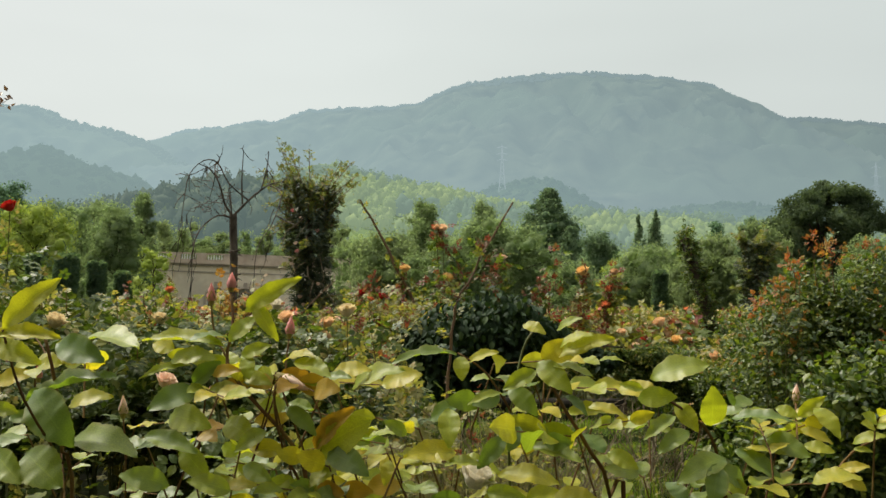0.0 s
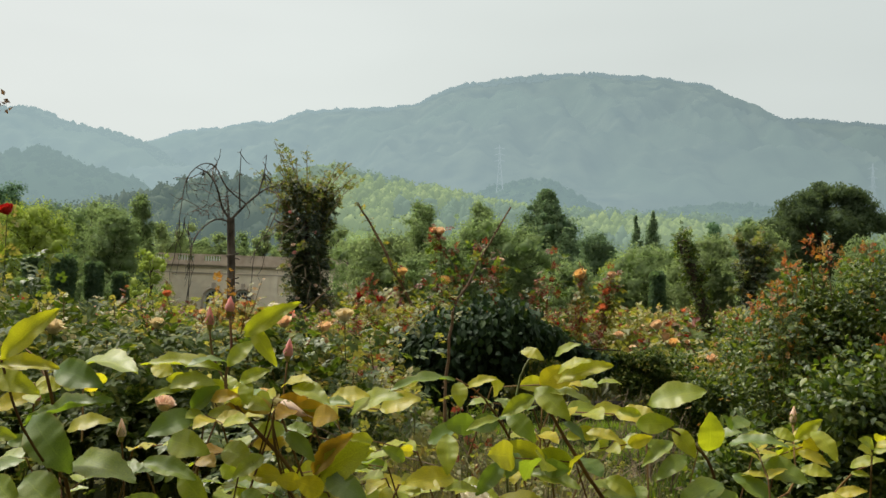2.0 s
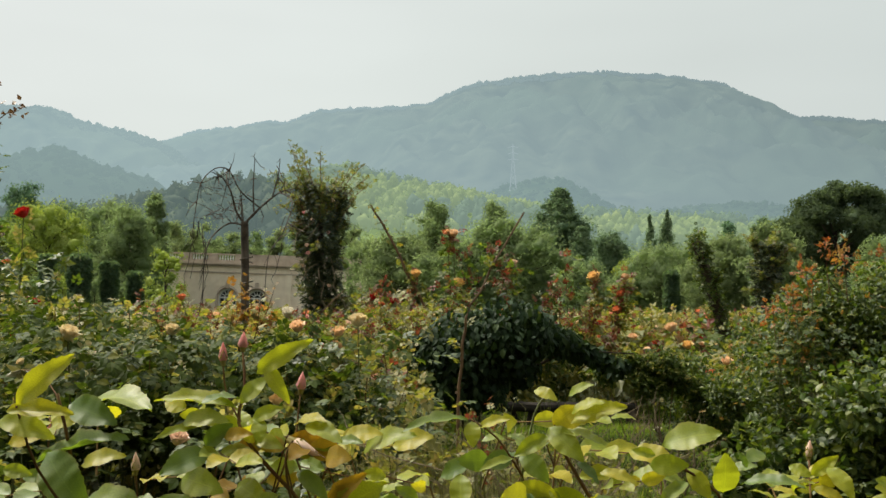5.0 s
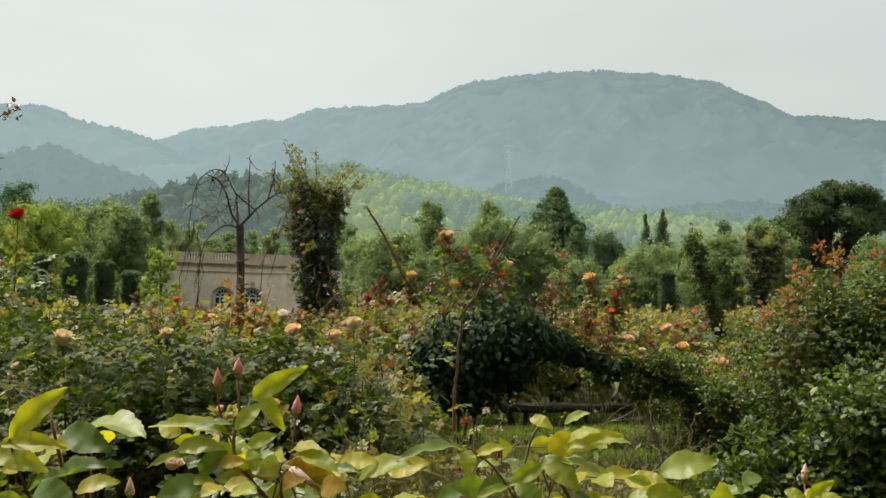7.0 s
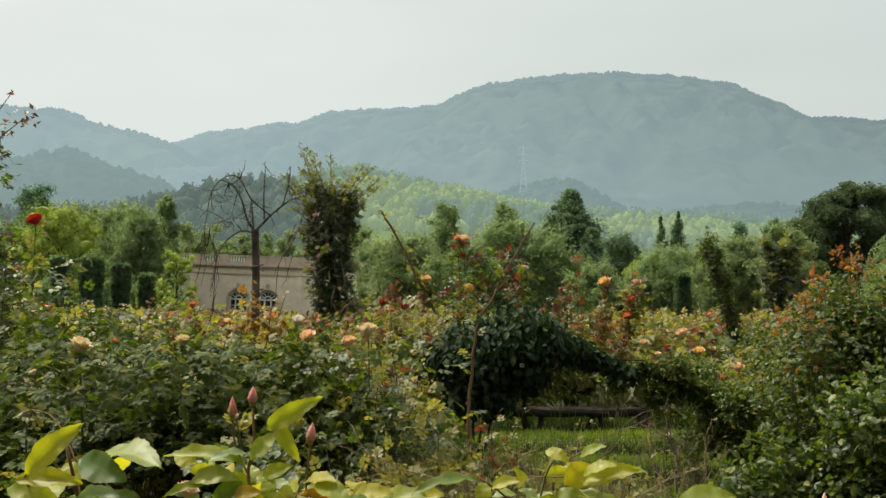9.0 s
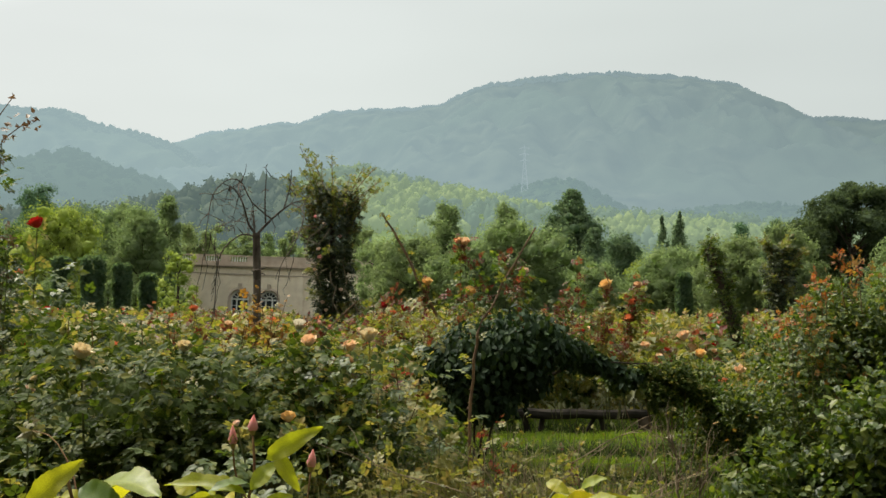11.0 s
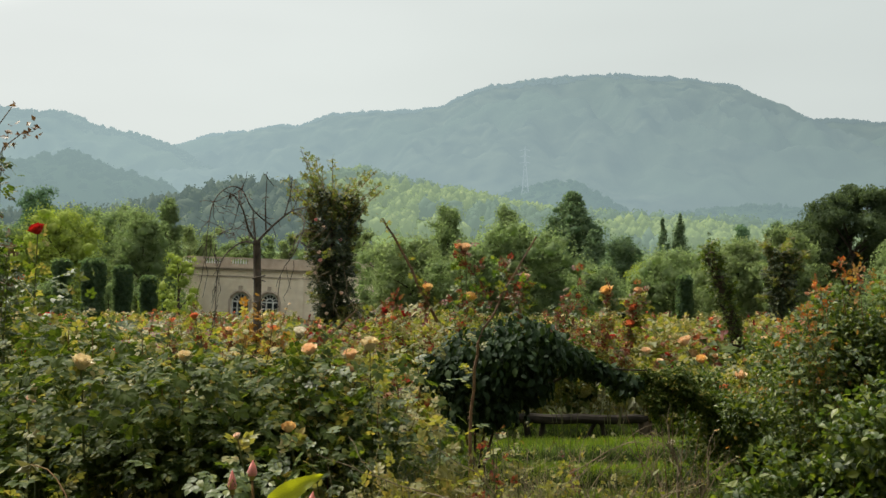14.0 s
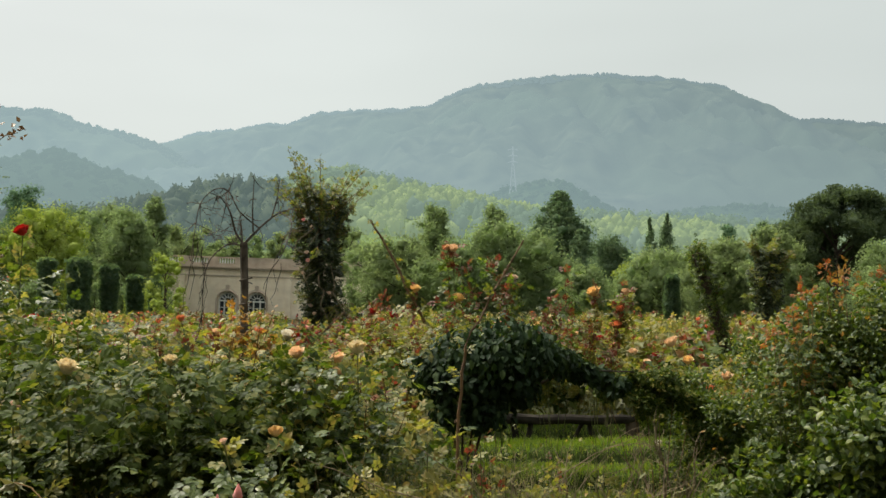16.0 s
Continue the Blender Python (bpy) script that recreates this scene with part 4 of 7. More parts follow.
        sur.tube([(q - r - 0.16, y - 0.04, gz)] + arc + [(q + r + 0.16, y - 0.04, gz)], 0.17, 0.17, 4)
        sur.box(q, y - 0.08, spring + r + 0.38, 0.42, 0.24, 0.72, 0.04)
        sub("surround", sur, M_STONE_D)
    for q in [bx0 + 1.4 + 3.9 * i for i in range(9)]:
        if all(abs(q - c) > 1.9 for c in xs):
            part("pilaster", Build().box(q, y - 0.07, (gz + wall_top - 0.8) / 2, 0.7, 0.2, wall_top - 0.8 - gz, 0.03), M_STONE, th)
    th.rotation_euler = (0, radians(2.1), 0)


stone_building()

# ---- rose garden: flowers, bushes ----


def rose_mesh(name, material, seed, rings=((0.13, 4, 1.2), (0.27, 5, 1.14), (0.40, 6, 1.0), (0.48, 6, 0.72))):
    """A full double bloom: rings of cupped petals, about one unit across."""
    rng = np.random.default_rng(seed)
    b = Build()
    if len(rings) > 2:
        heart = [(0.05, -0.2), (0.24, -0.1), (0.33, 0.08), (0.30, 0.24), (0.18, 0.33), (0.03, 0.30)]
        hv = [(hr * (1 + 0.10 * math.sin(3 * q + 9 * hz)) * math.cos(q), hr * (1 + 0.10 * math.sin(3 * q + 9 * hz)) * math.sin(q), hz) for hr, hz in heart for q in (math.pi * k / 5 for k in range(10))]
        b.add(hv, [(10 * j + k, 10 * j + (k + 1) % 10, 10 * j + 10 + (k + 1) % 10, 10 * j + 10 + k) for j in range(5) for k in range(10)])
    for rad, n, lift in rings:
        off = rng.uniform(0, 6)
        for i in range(n):
            a = off + 2 * math.pi * i / n + rng.uniform(-0.15, 0.15)
            wide = 1.25 * math.pi * max(rad, 0.2) / n * rng.uniform(1.8, 2.3)
            v = []
            for s in (0.0, 0.45, 0.8, 1.0):
                for k in (-1, 0, 1):
                    rr = rad * (0.15 + 0.85 * s) * (1 + 0.05 * rng.normal()) + ((0.03 if lift < 0.8 else -0.05) if s == 1.0 else 0)
                    half = wide * (0.25 + 0.75 * math.sin(min(1, s * 1.1) * 1.9)) / 2
                    cup = 0.10 * (k * k) * s
                    z = -0.18 + (0.16 + 0.42 * lift) * (s ** 0.8) + cup * 0.4 - (0.07 if s == 1.0 else 0) * (1 - lift)
                    ca, sa = math.cos(a), math.sin(a)
                    px, py = rr - cup * 0.3, half * k
                    v.append((px * ca - py * sa, px * sa + py * ca, z))
            f = [(3 * j + k, 3 * j + k + 1, 3 * j + k + 4, 3 * j + k + 3) for j in range(3) for k in range(2)]
            b.add(v, f)
    return b.mesh(name, material, smooth=True)


FAR_ROSE = {k: rose_mesh("bloom", m, 9, ((0.22, 3, 1.1), (0.44, 5, 0.75))) for k, m in PETAL.items()}
ROSE = {k: [rose_mesh("bloom", m, 5 + i) for i in range(3)] for k, m in PETAL.items()}


def bud_build(base, tip, r, seed=0):
    """A pointed furled bud."""
    base, tip = Vector(base), Vector(tip)
    d = tip - base
    a = d.orthogonal().normalized()
    c = d.cross(a).normalized()
    v, n = [], 9
    prof = [(0.0, 0.35), (0.12, 0.85), (0.3, 1.0), (0.55, 0.82), (0.8, 0.48), (1.0, 0.08)]
    for s, k in prof:
        for i in range(n):
            q = 2 * math.pi * i / n + s * 1.2
            rr = r * k * (1 + 0.14 * math.cos(q * 2 + s * 5))
            v.append(base + d * s + a * (rr * math.cos(q)) + c * (rr * math.sin(q)))
    f = [(n * j + i, n * j + (i + 1) % n, n * j + n + (i + 1) % n, n * j + n + i) for j in range(len(prof) - 1) for i in range(n)]
    return Build().add(v, f)


def add_bloom(th, pos, kind, size, rng, tilt=0.5):
    ob = new("bloom", FAR_ROSE[kind] if pos[1] > 9 else ROSE[kind][int(rng.integers(3))])
    ob.parent = th
    ob.location = Vector(pos) - th.location
    ob.rotation_euler = (rng.uniform(-tilt, tilt) + 0.35, rng.uniform(-tilt, tilt), rng.uniform(0, 6.28))
    ob.scale = (size * 0.88, size * 0.88, size * 0.88)
    return tagged(ob, {"cream": "cream rose bloom", "peach": "peach rose bloom", "apricot": "apricot-yellow rose bloom", "pink": "pink rose bloom", "blush": "pale blush rose bloom", "red": "deep red rose bloom", "orange": "coral-orange rose bloom", "white": "white rose bloom"}[kind])


def rose_bush(x, y, h, r, seed, label, sprays=420, leafm=None, tipm=None, blooms=(), extra=(), spray=0.15, canes=13, tips=70, low=0.12, group="rose bushes", name="rose_bush", stemm=None, loose=None, shoots=0):
    """A shrub rose: canes from the crown, compound leaves along them and young growth at the tips."""
    rng = np.random.default_rng(seed)
    z0 = ground_z(y)
    if y < 5:
        spray, sprays, tips = spray * 0.64, int(sprays * 1.75), int(tips * 1.6)
    th = thing(name, (x, y, z0), label, "rose bush", group)
    leafm, tipm = leafm or M_BED, tipm or M_TIP
    loose = 60 if loose is None and y < 4.5 else (loose or 0)
    lines = []
    st = Build()
    for i in range(canes):
        a = rng.uniform(0, 2 * math.pi)
        q = r * math.sqrt(rng.uniform(0.05, 1.0))
        top = h * rng.uniform(0.80, 1.06) * (1 - 0.22 * (q / r) ** 2)
        end = np.array((x + q * math.cos(a), y + q * math.sin(a), z0 + top))
        b0 = np.array((x + 0.18 * q * math.cos(a), y + 0.18 * q * math.sin(a), z0 - 0.02))
        mid_ = b0 * 0.45 + end * 0.55 + np.array((0.12 * q * math.cos(a), 0.12 * q * math.sin(a), 0.02)) + rng.normal(0, 0.025, 3)
        lines.append((b0, mid_, end))
        one = Build() if y < 6 else st
        one.tube([b0, b0 * 0.6 + mid_ * 0.4, mid_, mid_ * 0.45 + end * 0.55, end], 0.006 if y < 6 else 0.0035, 0.0025, 4)
        if y < 6:
            part("cane", one, stemm or M_STEM, th)
    for px, py, pz, kind, size in extra:
        end = np.array((px, py, pz))
        b0 = np.array((x + 0.3 * (px - x), y + 0.3 * (py - y), z0 + 0.35 * h))
        mid_ = b0 * 0.4 + end * 0.6 + rng.normal(0, 0.02, 3)
        lines.append((b0, mid_, end))
        one = Build() if y < 6 else st
        one.tube([b0, mid_, end], 0.006, 0.003, 4)
        if y < 6:
            part("cane", one, stemm or M_STEM, th)
        add_bloom(th, end + (0, 0, size * 0.1), kind, size, rng, 0.3)
    if st.n:
        part("cane", st, stemm or M_STEM, th, kind="stuff")
    nl = len(lines)
    idx = rng.integers(0, nl, sprays)
    s = rng.uniform(low + 0.1, 1.0, sprays) ** 0.8
    A, B, C = (np.array([l[k] for l in lines])[idx] for k in range(3))
    s1 = s[:, None]
    pos = (1 - s1) ** 2 * A + 2 * s1 * (1 - s1) * B + s1 ** 2 * C
    pos += rng.normal(0, 0.30 * r, (sprays, 3)) * (0.5 + 0.5 * s1) * (1, 1, 0.35)
    pos[:, 2] = np.clip(pos[:, 2], z0 + h * (low + rng.uniform(0, 0.12, sprays)), z0 + h * 1.05)
    waist = np.interp((pos[:, 2] - z0) / h, [0.2, 0.45, 0.75], [0.5, 0.85, 1.0])[:, None]
    pos[:, :2] = (x, y) + (pos[:, :2] - (x, y)) * waist
    out = pos - (x, y, 0)
    out[:, 2] = 0
    out /= np.linalg.norm(out, axis=1, keepdims=True) + 1e-6
    fwd = out + rng.normal(0, 0.6, (sprays, 3)) + (0, 0, -0.25)
    up = rng.normal(0, 0.36, (sprays, 3)) + out * 0.30 + (0, 0, 0.95)
    size = rng.uniform(0.7, 1.2, sprays) * spray
    if loose:
        near = np.argsort(pos[:, 1] - 0.7 * pos[:, 2])[:loose]
        for k in near:
            ob = new("leaf", SPRAY_ME[leafm.name])
            yv = Vector(fwd[k]).normalized()
            xv = yv.cross(Vector(up[k])).normalized()
            zv = xv.cross(yv)
            ob.parent = th
            m4 = Matrix((xv, yv, zv)).transposed().to_4x4()
            ob.matrix_local = Matrix.Translation(Vector(pos[k]) - th.location) @ m4 @ Matrix.Scale(float(size[k]), 4)
        rest = np.setdiff1d(np.arange(sprays), near)
        pos, fwd, up, size = pos[rest], fwd[rest], up[rest], size[rest]
    part("foliage", Build().cloud(SPRAY_R if y < 5 else (SPRAY if y < 9 else LEAF1), pos, fwd, up, size), leafm, th, kind="stuff")
    if tips:
        idx = rng.integers(0, nl, tips)
        E = np.array([l[2] for l in lines])[idx]
        B = np.array([l[1] for l in lines])[idx]
        s1 = rng.uniform(-0.10, 0.42, (tips, 1))
        pos = E * (1 - s1) + B * s1 + rng.normal(0, 0.025, (tips, 3))
        fwd = rng.normal(0, 0.7, (tips, 3)) + (0, 0, 0.55)
        up = rng.normal(0, 0.5, (tips, 3)) + (0, 0, 0.8)
        part("young_foliage", Build().cloud(SPRAY_R if y < 5 else (SPRAY if y < 9 else LEAF1), pos, fwd, up, rng.uniform(0.6, 1.1, tips) * spray * 0.9), tipm, th, kind="stuff")
    if shoots:
        sh, SP, SF, SU, SS = Build(), [], [], [], []
        for i in range(shoots):
            b0 = lines[i % canes][2] * 0.8 + lines[(i * 5 + 1) % canes][2] * 0.2 - (0, 0, 0.06)
            ln = rng.uniform(0.14, 0.34)
            top = b0 + np.array((rng.normal(0, 0.05), rng.normal(0, 0.05), ln))
            bow = (b0 + top) / 2 + rng.normal(0, 0.012, 3)
            sh.tube([b0, bow, top], 0.0032, 0.0016, 4)
            for q in np.linspace(0.2, 1.0, int(6 + ln * 18)):
                a = rng.uniform(0, 6.28)
                SP.append((1 - q) ** 2 * b0 + 2 * q * (1 - q) * bow + q * q * top)
                SF.append((math.cos(a), math.sin(a), 0.25 + 0.5 * q))
                SU.append((rng.normal(0, 0.25), rng.normal(0, 0.25), 1))
                SS.append(spray * (1.0 - 0.5 * q) * rng.uniform(0.6, 0.95))
        part("shoot", sh, M_REDSTEM, th, "upright reddish shoots", kind="stuff")
        part("shoot_foliage", Build().cloud(SPRAY_R if y < 5 else SPRAY, SP, SF, SU, SS), tipm if i % 2 else M_BED_OLIVE, th, kind="stuff")
    order = rng.permutation(canes)
    k = 0
    for kind, count, size in blooms:
        for _ in range(count):
            end = lines[order[k % canes]][2] + rng.normal(0, 0.03, 3) * (k >= canes)
            add_bloom(th, end + (0, 0, 0.02), kind, size * rng.uniform(0.75, 1.1), rng)
            k += 1
    return th


SPRAY_ME = {m.name: Build().add(*SPRAY_R).mesh("leaf", m) for m in (M_BED, M_BED_OLIVE, M_SHRUB)}
# near bed
rose_bush(-1.6387, 3.850, 1.40, 0.50, 101, "dense dark green rose bush with cream blooms on top", 1700, extra=((-1.3141, 2.950, 1.4316, "cream", 0.085), (-1.8980, 4.400, 1.4795, "blush", 0.06)), tips=90, low=0.68, canes=22, shoots=16)
rose_bush(-1.2276, 3.750, 1.36, 0.46, 102, "dense dark green rose bush with glossy leaves", 1700, extra=((-1.0558, 3.250, 1.4285, "cream", 0.07), (-1.1245, 4.200, 1.3374, "cream", 0.08)), tips=80, low=0.74, canes=22, shoots=16)
rose_bush(-0.9577, 3.950, 1.36, 0.46, 103, "olive-green rose bush with peach blooms", 1300, M_BED, extra=((-0.6993, 3.900, 1.4001, "peach", 0.085), (-0.8796, 4.600, 1.4323, "white", 0.09)), tips=90, low=0.45, canes=20, shoots=16)
rose_bush(-0.5042, 3.200, 1.10, 0.36, 104, "spindly rose bush with a low apricot bloom", 650, M_SHRUB, extra=((-0.6505, 3.200, 1.1764, "apricot", 0.062), (-0.6829, 2.600, 1.2604, "blush", 0.028)), tips=60)
rose_bush(-0.4118, 3.900, 1.32, 0.40, 105, "yellow-green rose bush with cream blooms", 900, M_SHRUB, extra=((-0.4190, 3.800, 1.4297, "cream", 0.095), (-0.5225, 3.950, 1.3745, "peach", 0.08), (-0.5283, 3.900, 1.3218, "peach", 0.06)), tips=70, canes=18, shoots=14)
rose_bush(-1.4927, 3.000, 1.02, 0.30, 106, "low rose bush with a single blush bloom", 260, extra=((-1.5165, 3.000, 1.3032, "blush", 0.045), (-1.6957, 3.400, 1.3007, "cream", 0.04)), tips=30)
rose_bush(-0.1873, 3.300, 1.22, 0.24, 107, "thin upright rose with bright yellow-green shoots", 150, M_BED_OLIVE, tips=90, canes=7)
rose_bush(-0.2582, 2.700, 0.92, 0.34, 108, "straggly low rose with sparse small leaves", 200, M_BED_OLIVE, tips=60, spray=0.11)
rose_bush(-1.1061, 4.500, 1.50, 0.2, 111, "rose bush with amber young leaves", 200, M_BED_OLIVE, M_AMBER, tips=170, canes=12, shoots=10)
rose_bush(-1.0016, 4.600, 1.40, 0.26, 112, "rose bush with coral blooms and rusty shoots", 200, M_BED_OLIVE, M_REDTIP, tips=95, canes=10, shoots=12, extra=((-1.0294, 4.600, 1.4590, "orange", 0.065), (-1.5383, 4.900, 1.5128, "orange", 0.06)))
rose_bush(-1.6624, 4.700, 1.45, 0.36, 113, "olive rose bush with rusty shoots", 240, M_BED_OLIVE, M_REDTIP, tips=80, canes=11, shoots=8)
# middle rows
rng = np.random.default_rng(9)
KINDS = ["peach", "orange", "cream", "pink", "apricot", "red", "blush"]
mids = ((-2.6, 5.0, 1.36), (-2.05, 5.6, 1.38), (-1.55, 5.2, 1.37), (-0.95, 5.5, 1.40), (-0.45, 5.3, 1.38), (-3.1, 6.3, 1.35), (-2.3, 6.8, 1.40), (-1.5, 6.6, 1.42), (-0.8, 6.9, 1.42), (-0.2, 6.5, 1.45), (-3.6, 7.6, 1.35), (-2.8, 8.2, 1.36), (-1.9, 8.0, 1.4), (-1.1, 8.4, 1.4), (-0.3, 8.1, 1.42))
for i, (mx, my, mh) in enumerate(mids):
    red = i % 3 == 1
    rose_bush(mx, my, mh, 0.42, 200 + i, "rose bush with rusty young shoots and coral blooms" if red else "olive-green rose bush dotted with small blooms", 260, (M_BED_OLIVE, M_BED_OLIVE, M_BED)[i % 3], M_REDTIP if red else M_TIP, blooms=((KINDS[i % 7], 2, 0.085), (KINDS[(i * 3 + 1) % 7], 1, 0.08)), tips=50, canes=10, shoots=9)
rights = ((2.55, 7.7, 1.12), (2.95, 7.2, 1.15), (0.75, 10.3, 1.25), (1.35, 10.6, 1.25), (1.95, 10.2, 1.28), (2.5, 9.6, 1.25), (3.1, 8.9, 1.2), (0.2, 9.6, 1.3), (2.55, 10.8, 1.25), (3.3, 10.2, 1.2))
for i, (mx, my, mh) in enumerate(rights):
    rose_bush(mx, my, mh, 0.45, 240 + i, "rose bush with peach and coral blooms", 280, (M_BED_OLIVE, M_BED)[i % 2], (M_TIP, M_REDTIP)[i % 2], shoots=6, blooms=(("peach", 2, 0.09), (("orange", "pink", "red")[i % 3], 2, 0.085)), tips=60, canes=10)
rose_bush(2.522, 7.400, 1.05, 0.34, 260, "rose bush with a row of peach blooms", 300, M_BED_OLIVE, extra=((1.8425, 7.400, 1.1822, "peach", 0.13), (1.9098, 7.400, 1.0893, "peach", 0.11), (1.9493, 7.300, 1.0468, "apricot", 0.11), (1.5353, 7.500, 1.0993, "peach", 0.10), (2.329, 7.500, 0.8931, "peach", 0.12)), tips=50)
rose_bush(2.340, 7.000, 0.85, 0.26, 261, "low rose bush with red blooms", 200, M_BED, M_REDTIP, extra=((2.051, 7.000, 0.8424, "orange", 0.10), (1.9834, 7.000, 0.8109, "orange", 0.08), (1.2558, 7.500, 1.2197, "red", 0.08)), tips=40)
# tall roses with rust-red shoots behind the dark vine
rose_bush(0.0743, 7.15, 1.95, 0.19, 270, "tall rose with rust-red shoots and apricot blooms", 170, M_SHRUB, M_REDTIP, extra=((0.0325, 7.150, 1.5624, "apricot", 0.125), (-0.0047, 7.200, 1.9741, "peach", 0.11), (-0.0562, 7.200, 1.9882, "peach", 0.08), (0.5030, 7.300, 1.7418, "blush", 0.075)), tips=115, canes=6, low=0.5, spray=0.105)
rose_bush(-0.3180, 7.25, 1.55, 0.30, 271, "rose bush with a yellow bloom and red shoots", 200, M_BED_OLIVE, M_REDTIP, extra=((-0.3181, 7.200, 1.6416, "apricot", 0.11),), tips=80, canes=8)
rose_bush(1.1890, 7.2, 1.50, 0.14, 272, "tall rose with apricot and coral blooms", 200, M_BED_OLIVE, M_REDTIP, extra=((1.1485, 7.100, 1.6133, "apricot", 0.135), (1.4566, 7.400, 1.6187, "peach", 0.09), (1.3924, 7.400, 1.3355, "orange", 0.11), (1.4221, 7.400, 1.4794, "orange", 0.09)), tips=225, canes=5, low=0.55, spray=0.105)
rose_bush(0.8230, 7.1, 1.92, 0.17, 273, "tall rose with rust-red shoots", 130, M_SHRUB, M_REDTIP, tips=115, canes=6, low=0.5, spray=0.105)
rose_bush(0.3752, 7.6, 1.85, 0.20, 274, "tall rose with mixed green and red shoots", 150, M_SHRUB, M_REDTIP, tips=115, canes=6, low=0.5, spray=0.105)
rose_bush(-0.6789, 7.8, 1.62, 0.20, 275, "tall rose with dark red shoots", 110, M_BED_OLIVE, M_REDTIP, blooms=(("red", 2, 0.08),), tips=165, canes=9, spray=0.105)
# left-hand climbing roses
rose_bush(-3.626, 7.000, 1.66, 0.62, 280, "large rambling rose with deep red blooms", 900, M_SHRUB, M_TIP, extra=((-2.943, 5.900, 2.053, "red", 0.12), (-3.390, 7.000, 1.4103, "red", 0.105), (-3.314, 6.400, 1.7229, "orange", 0.09)), tips=150, canes=18, spray=0.16)
rose_bush(-2.932, 5.200, 1.66, 0.55, 281, "tall rambling rose at the edge of the bed", 700, M_BED, M_TIP, tips=100, canes=16)
rose_bush(-2.175, 4.000, 1.35, 0.42, 282, "shaded rose bush at the edge of the bed", 700, M_BED, M_BED_OLIVE, tips=40)
rose_bush(-2.763, 6.200, 1.42, 0.5, 283, "olive-green rose bush in the bed", 420, M_BED_OLIVE, M_TIP, tips=80)
rose_bush(-2.861, 7.400, 1.40, 0.5, 284, "olive-green rose bush in the bed", 380, M_BED_OLIVE, M_TIP, tips=80, blooms=(("blush", 2, 0.08),))
rose_bush(-2.625, 4.700, 2.5, 0.13, 285, "tall withering rose shoots with brownish leaves", 190, M_SHRUB, M_DRYLEAF, tips=45, canes=6, low=0.45, spray=0.12, loose=0)
# far rows of the bed
src_bush = [rose_bush(-4.6 + i, 11.0, 1.3, 0.6, 300 + i, "distant rose bush in the flower bed", 290, (M_BED_OLIVE, M_BED, M_BED_OLIVE, M_SHRUB)[i], (M_TIP, M_REDTIP)[i % 2], blooms=((KINDS[i], 3, 0.1), (KINDS[i + 2], 2, 0.1)), tips=120, spray=0.135, canes=9, group="far rose bushes") for i in range(4)]
rng = np.random.default_rng(12)
for row, yy in enumerate((11.4, 13.2, 15.4, 18.2, 21.5, 25.5, 30.0, 36.0, 43.0)):
    span = 0.62 * yy
    nrow = int(min(20, 2 * span / 1.05))
    for i in range(nrow):
        xx = -span + 2 * span * (i + rng.uniform(0.2, 0.8)) / nrow
        if abs(xx - -2.876) < 0.9 and 17 < yy < 21:
            continue
        y2 = yy + rng.uniform(-0.5, 0.5)
        copy_thing(src_bush[int(rng.integers(4))], pose(xx, y2, ground_z(y2) - 0.04, 0, 0, rng.uniform(0, 360)))

# ---- rose-covered pillar ----


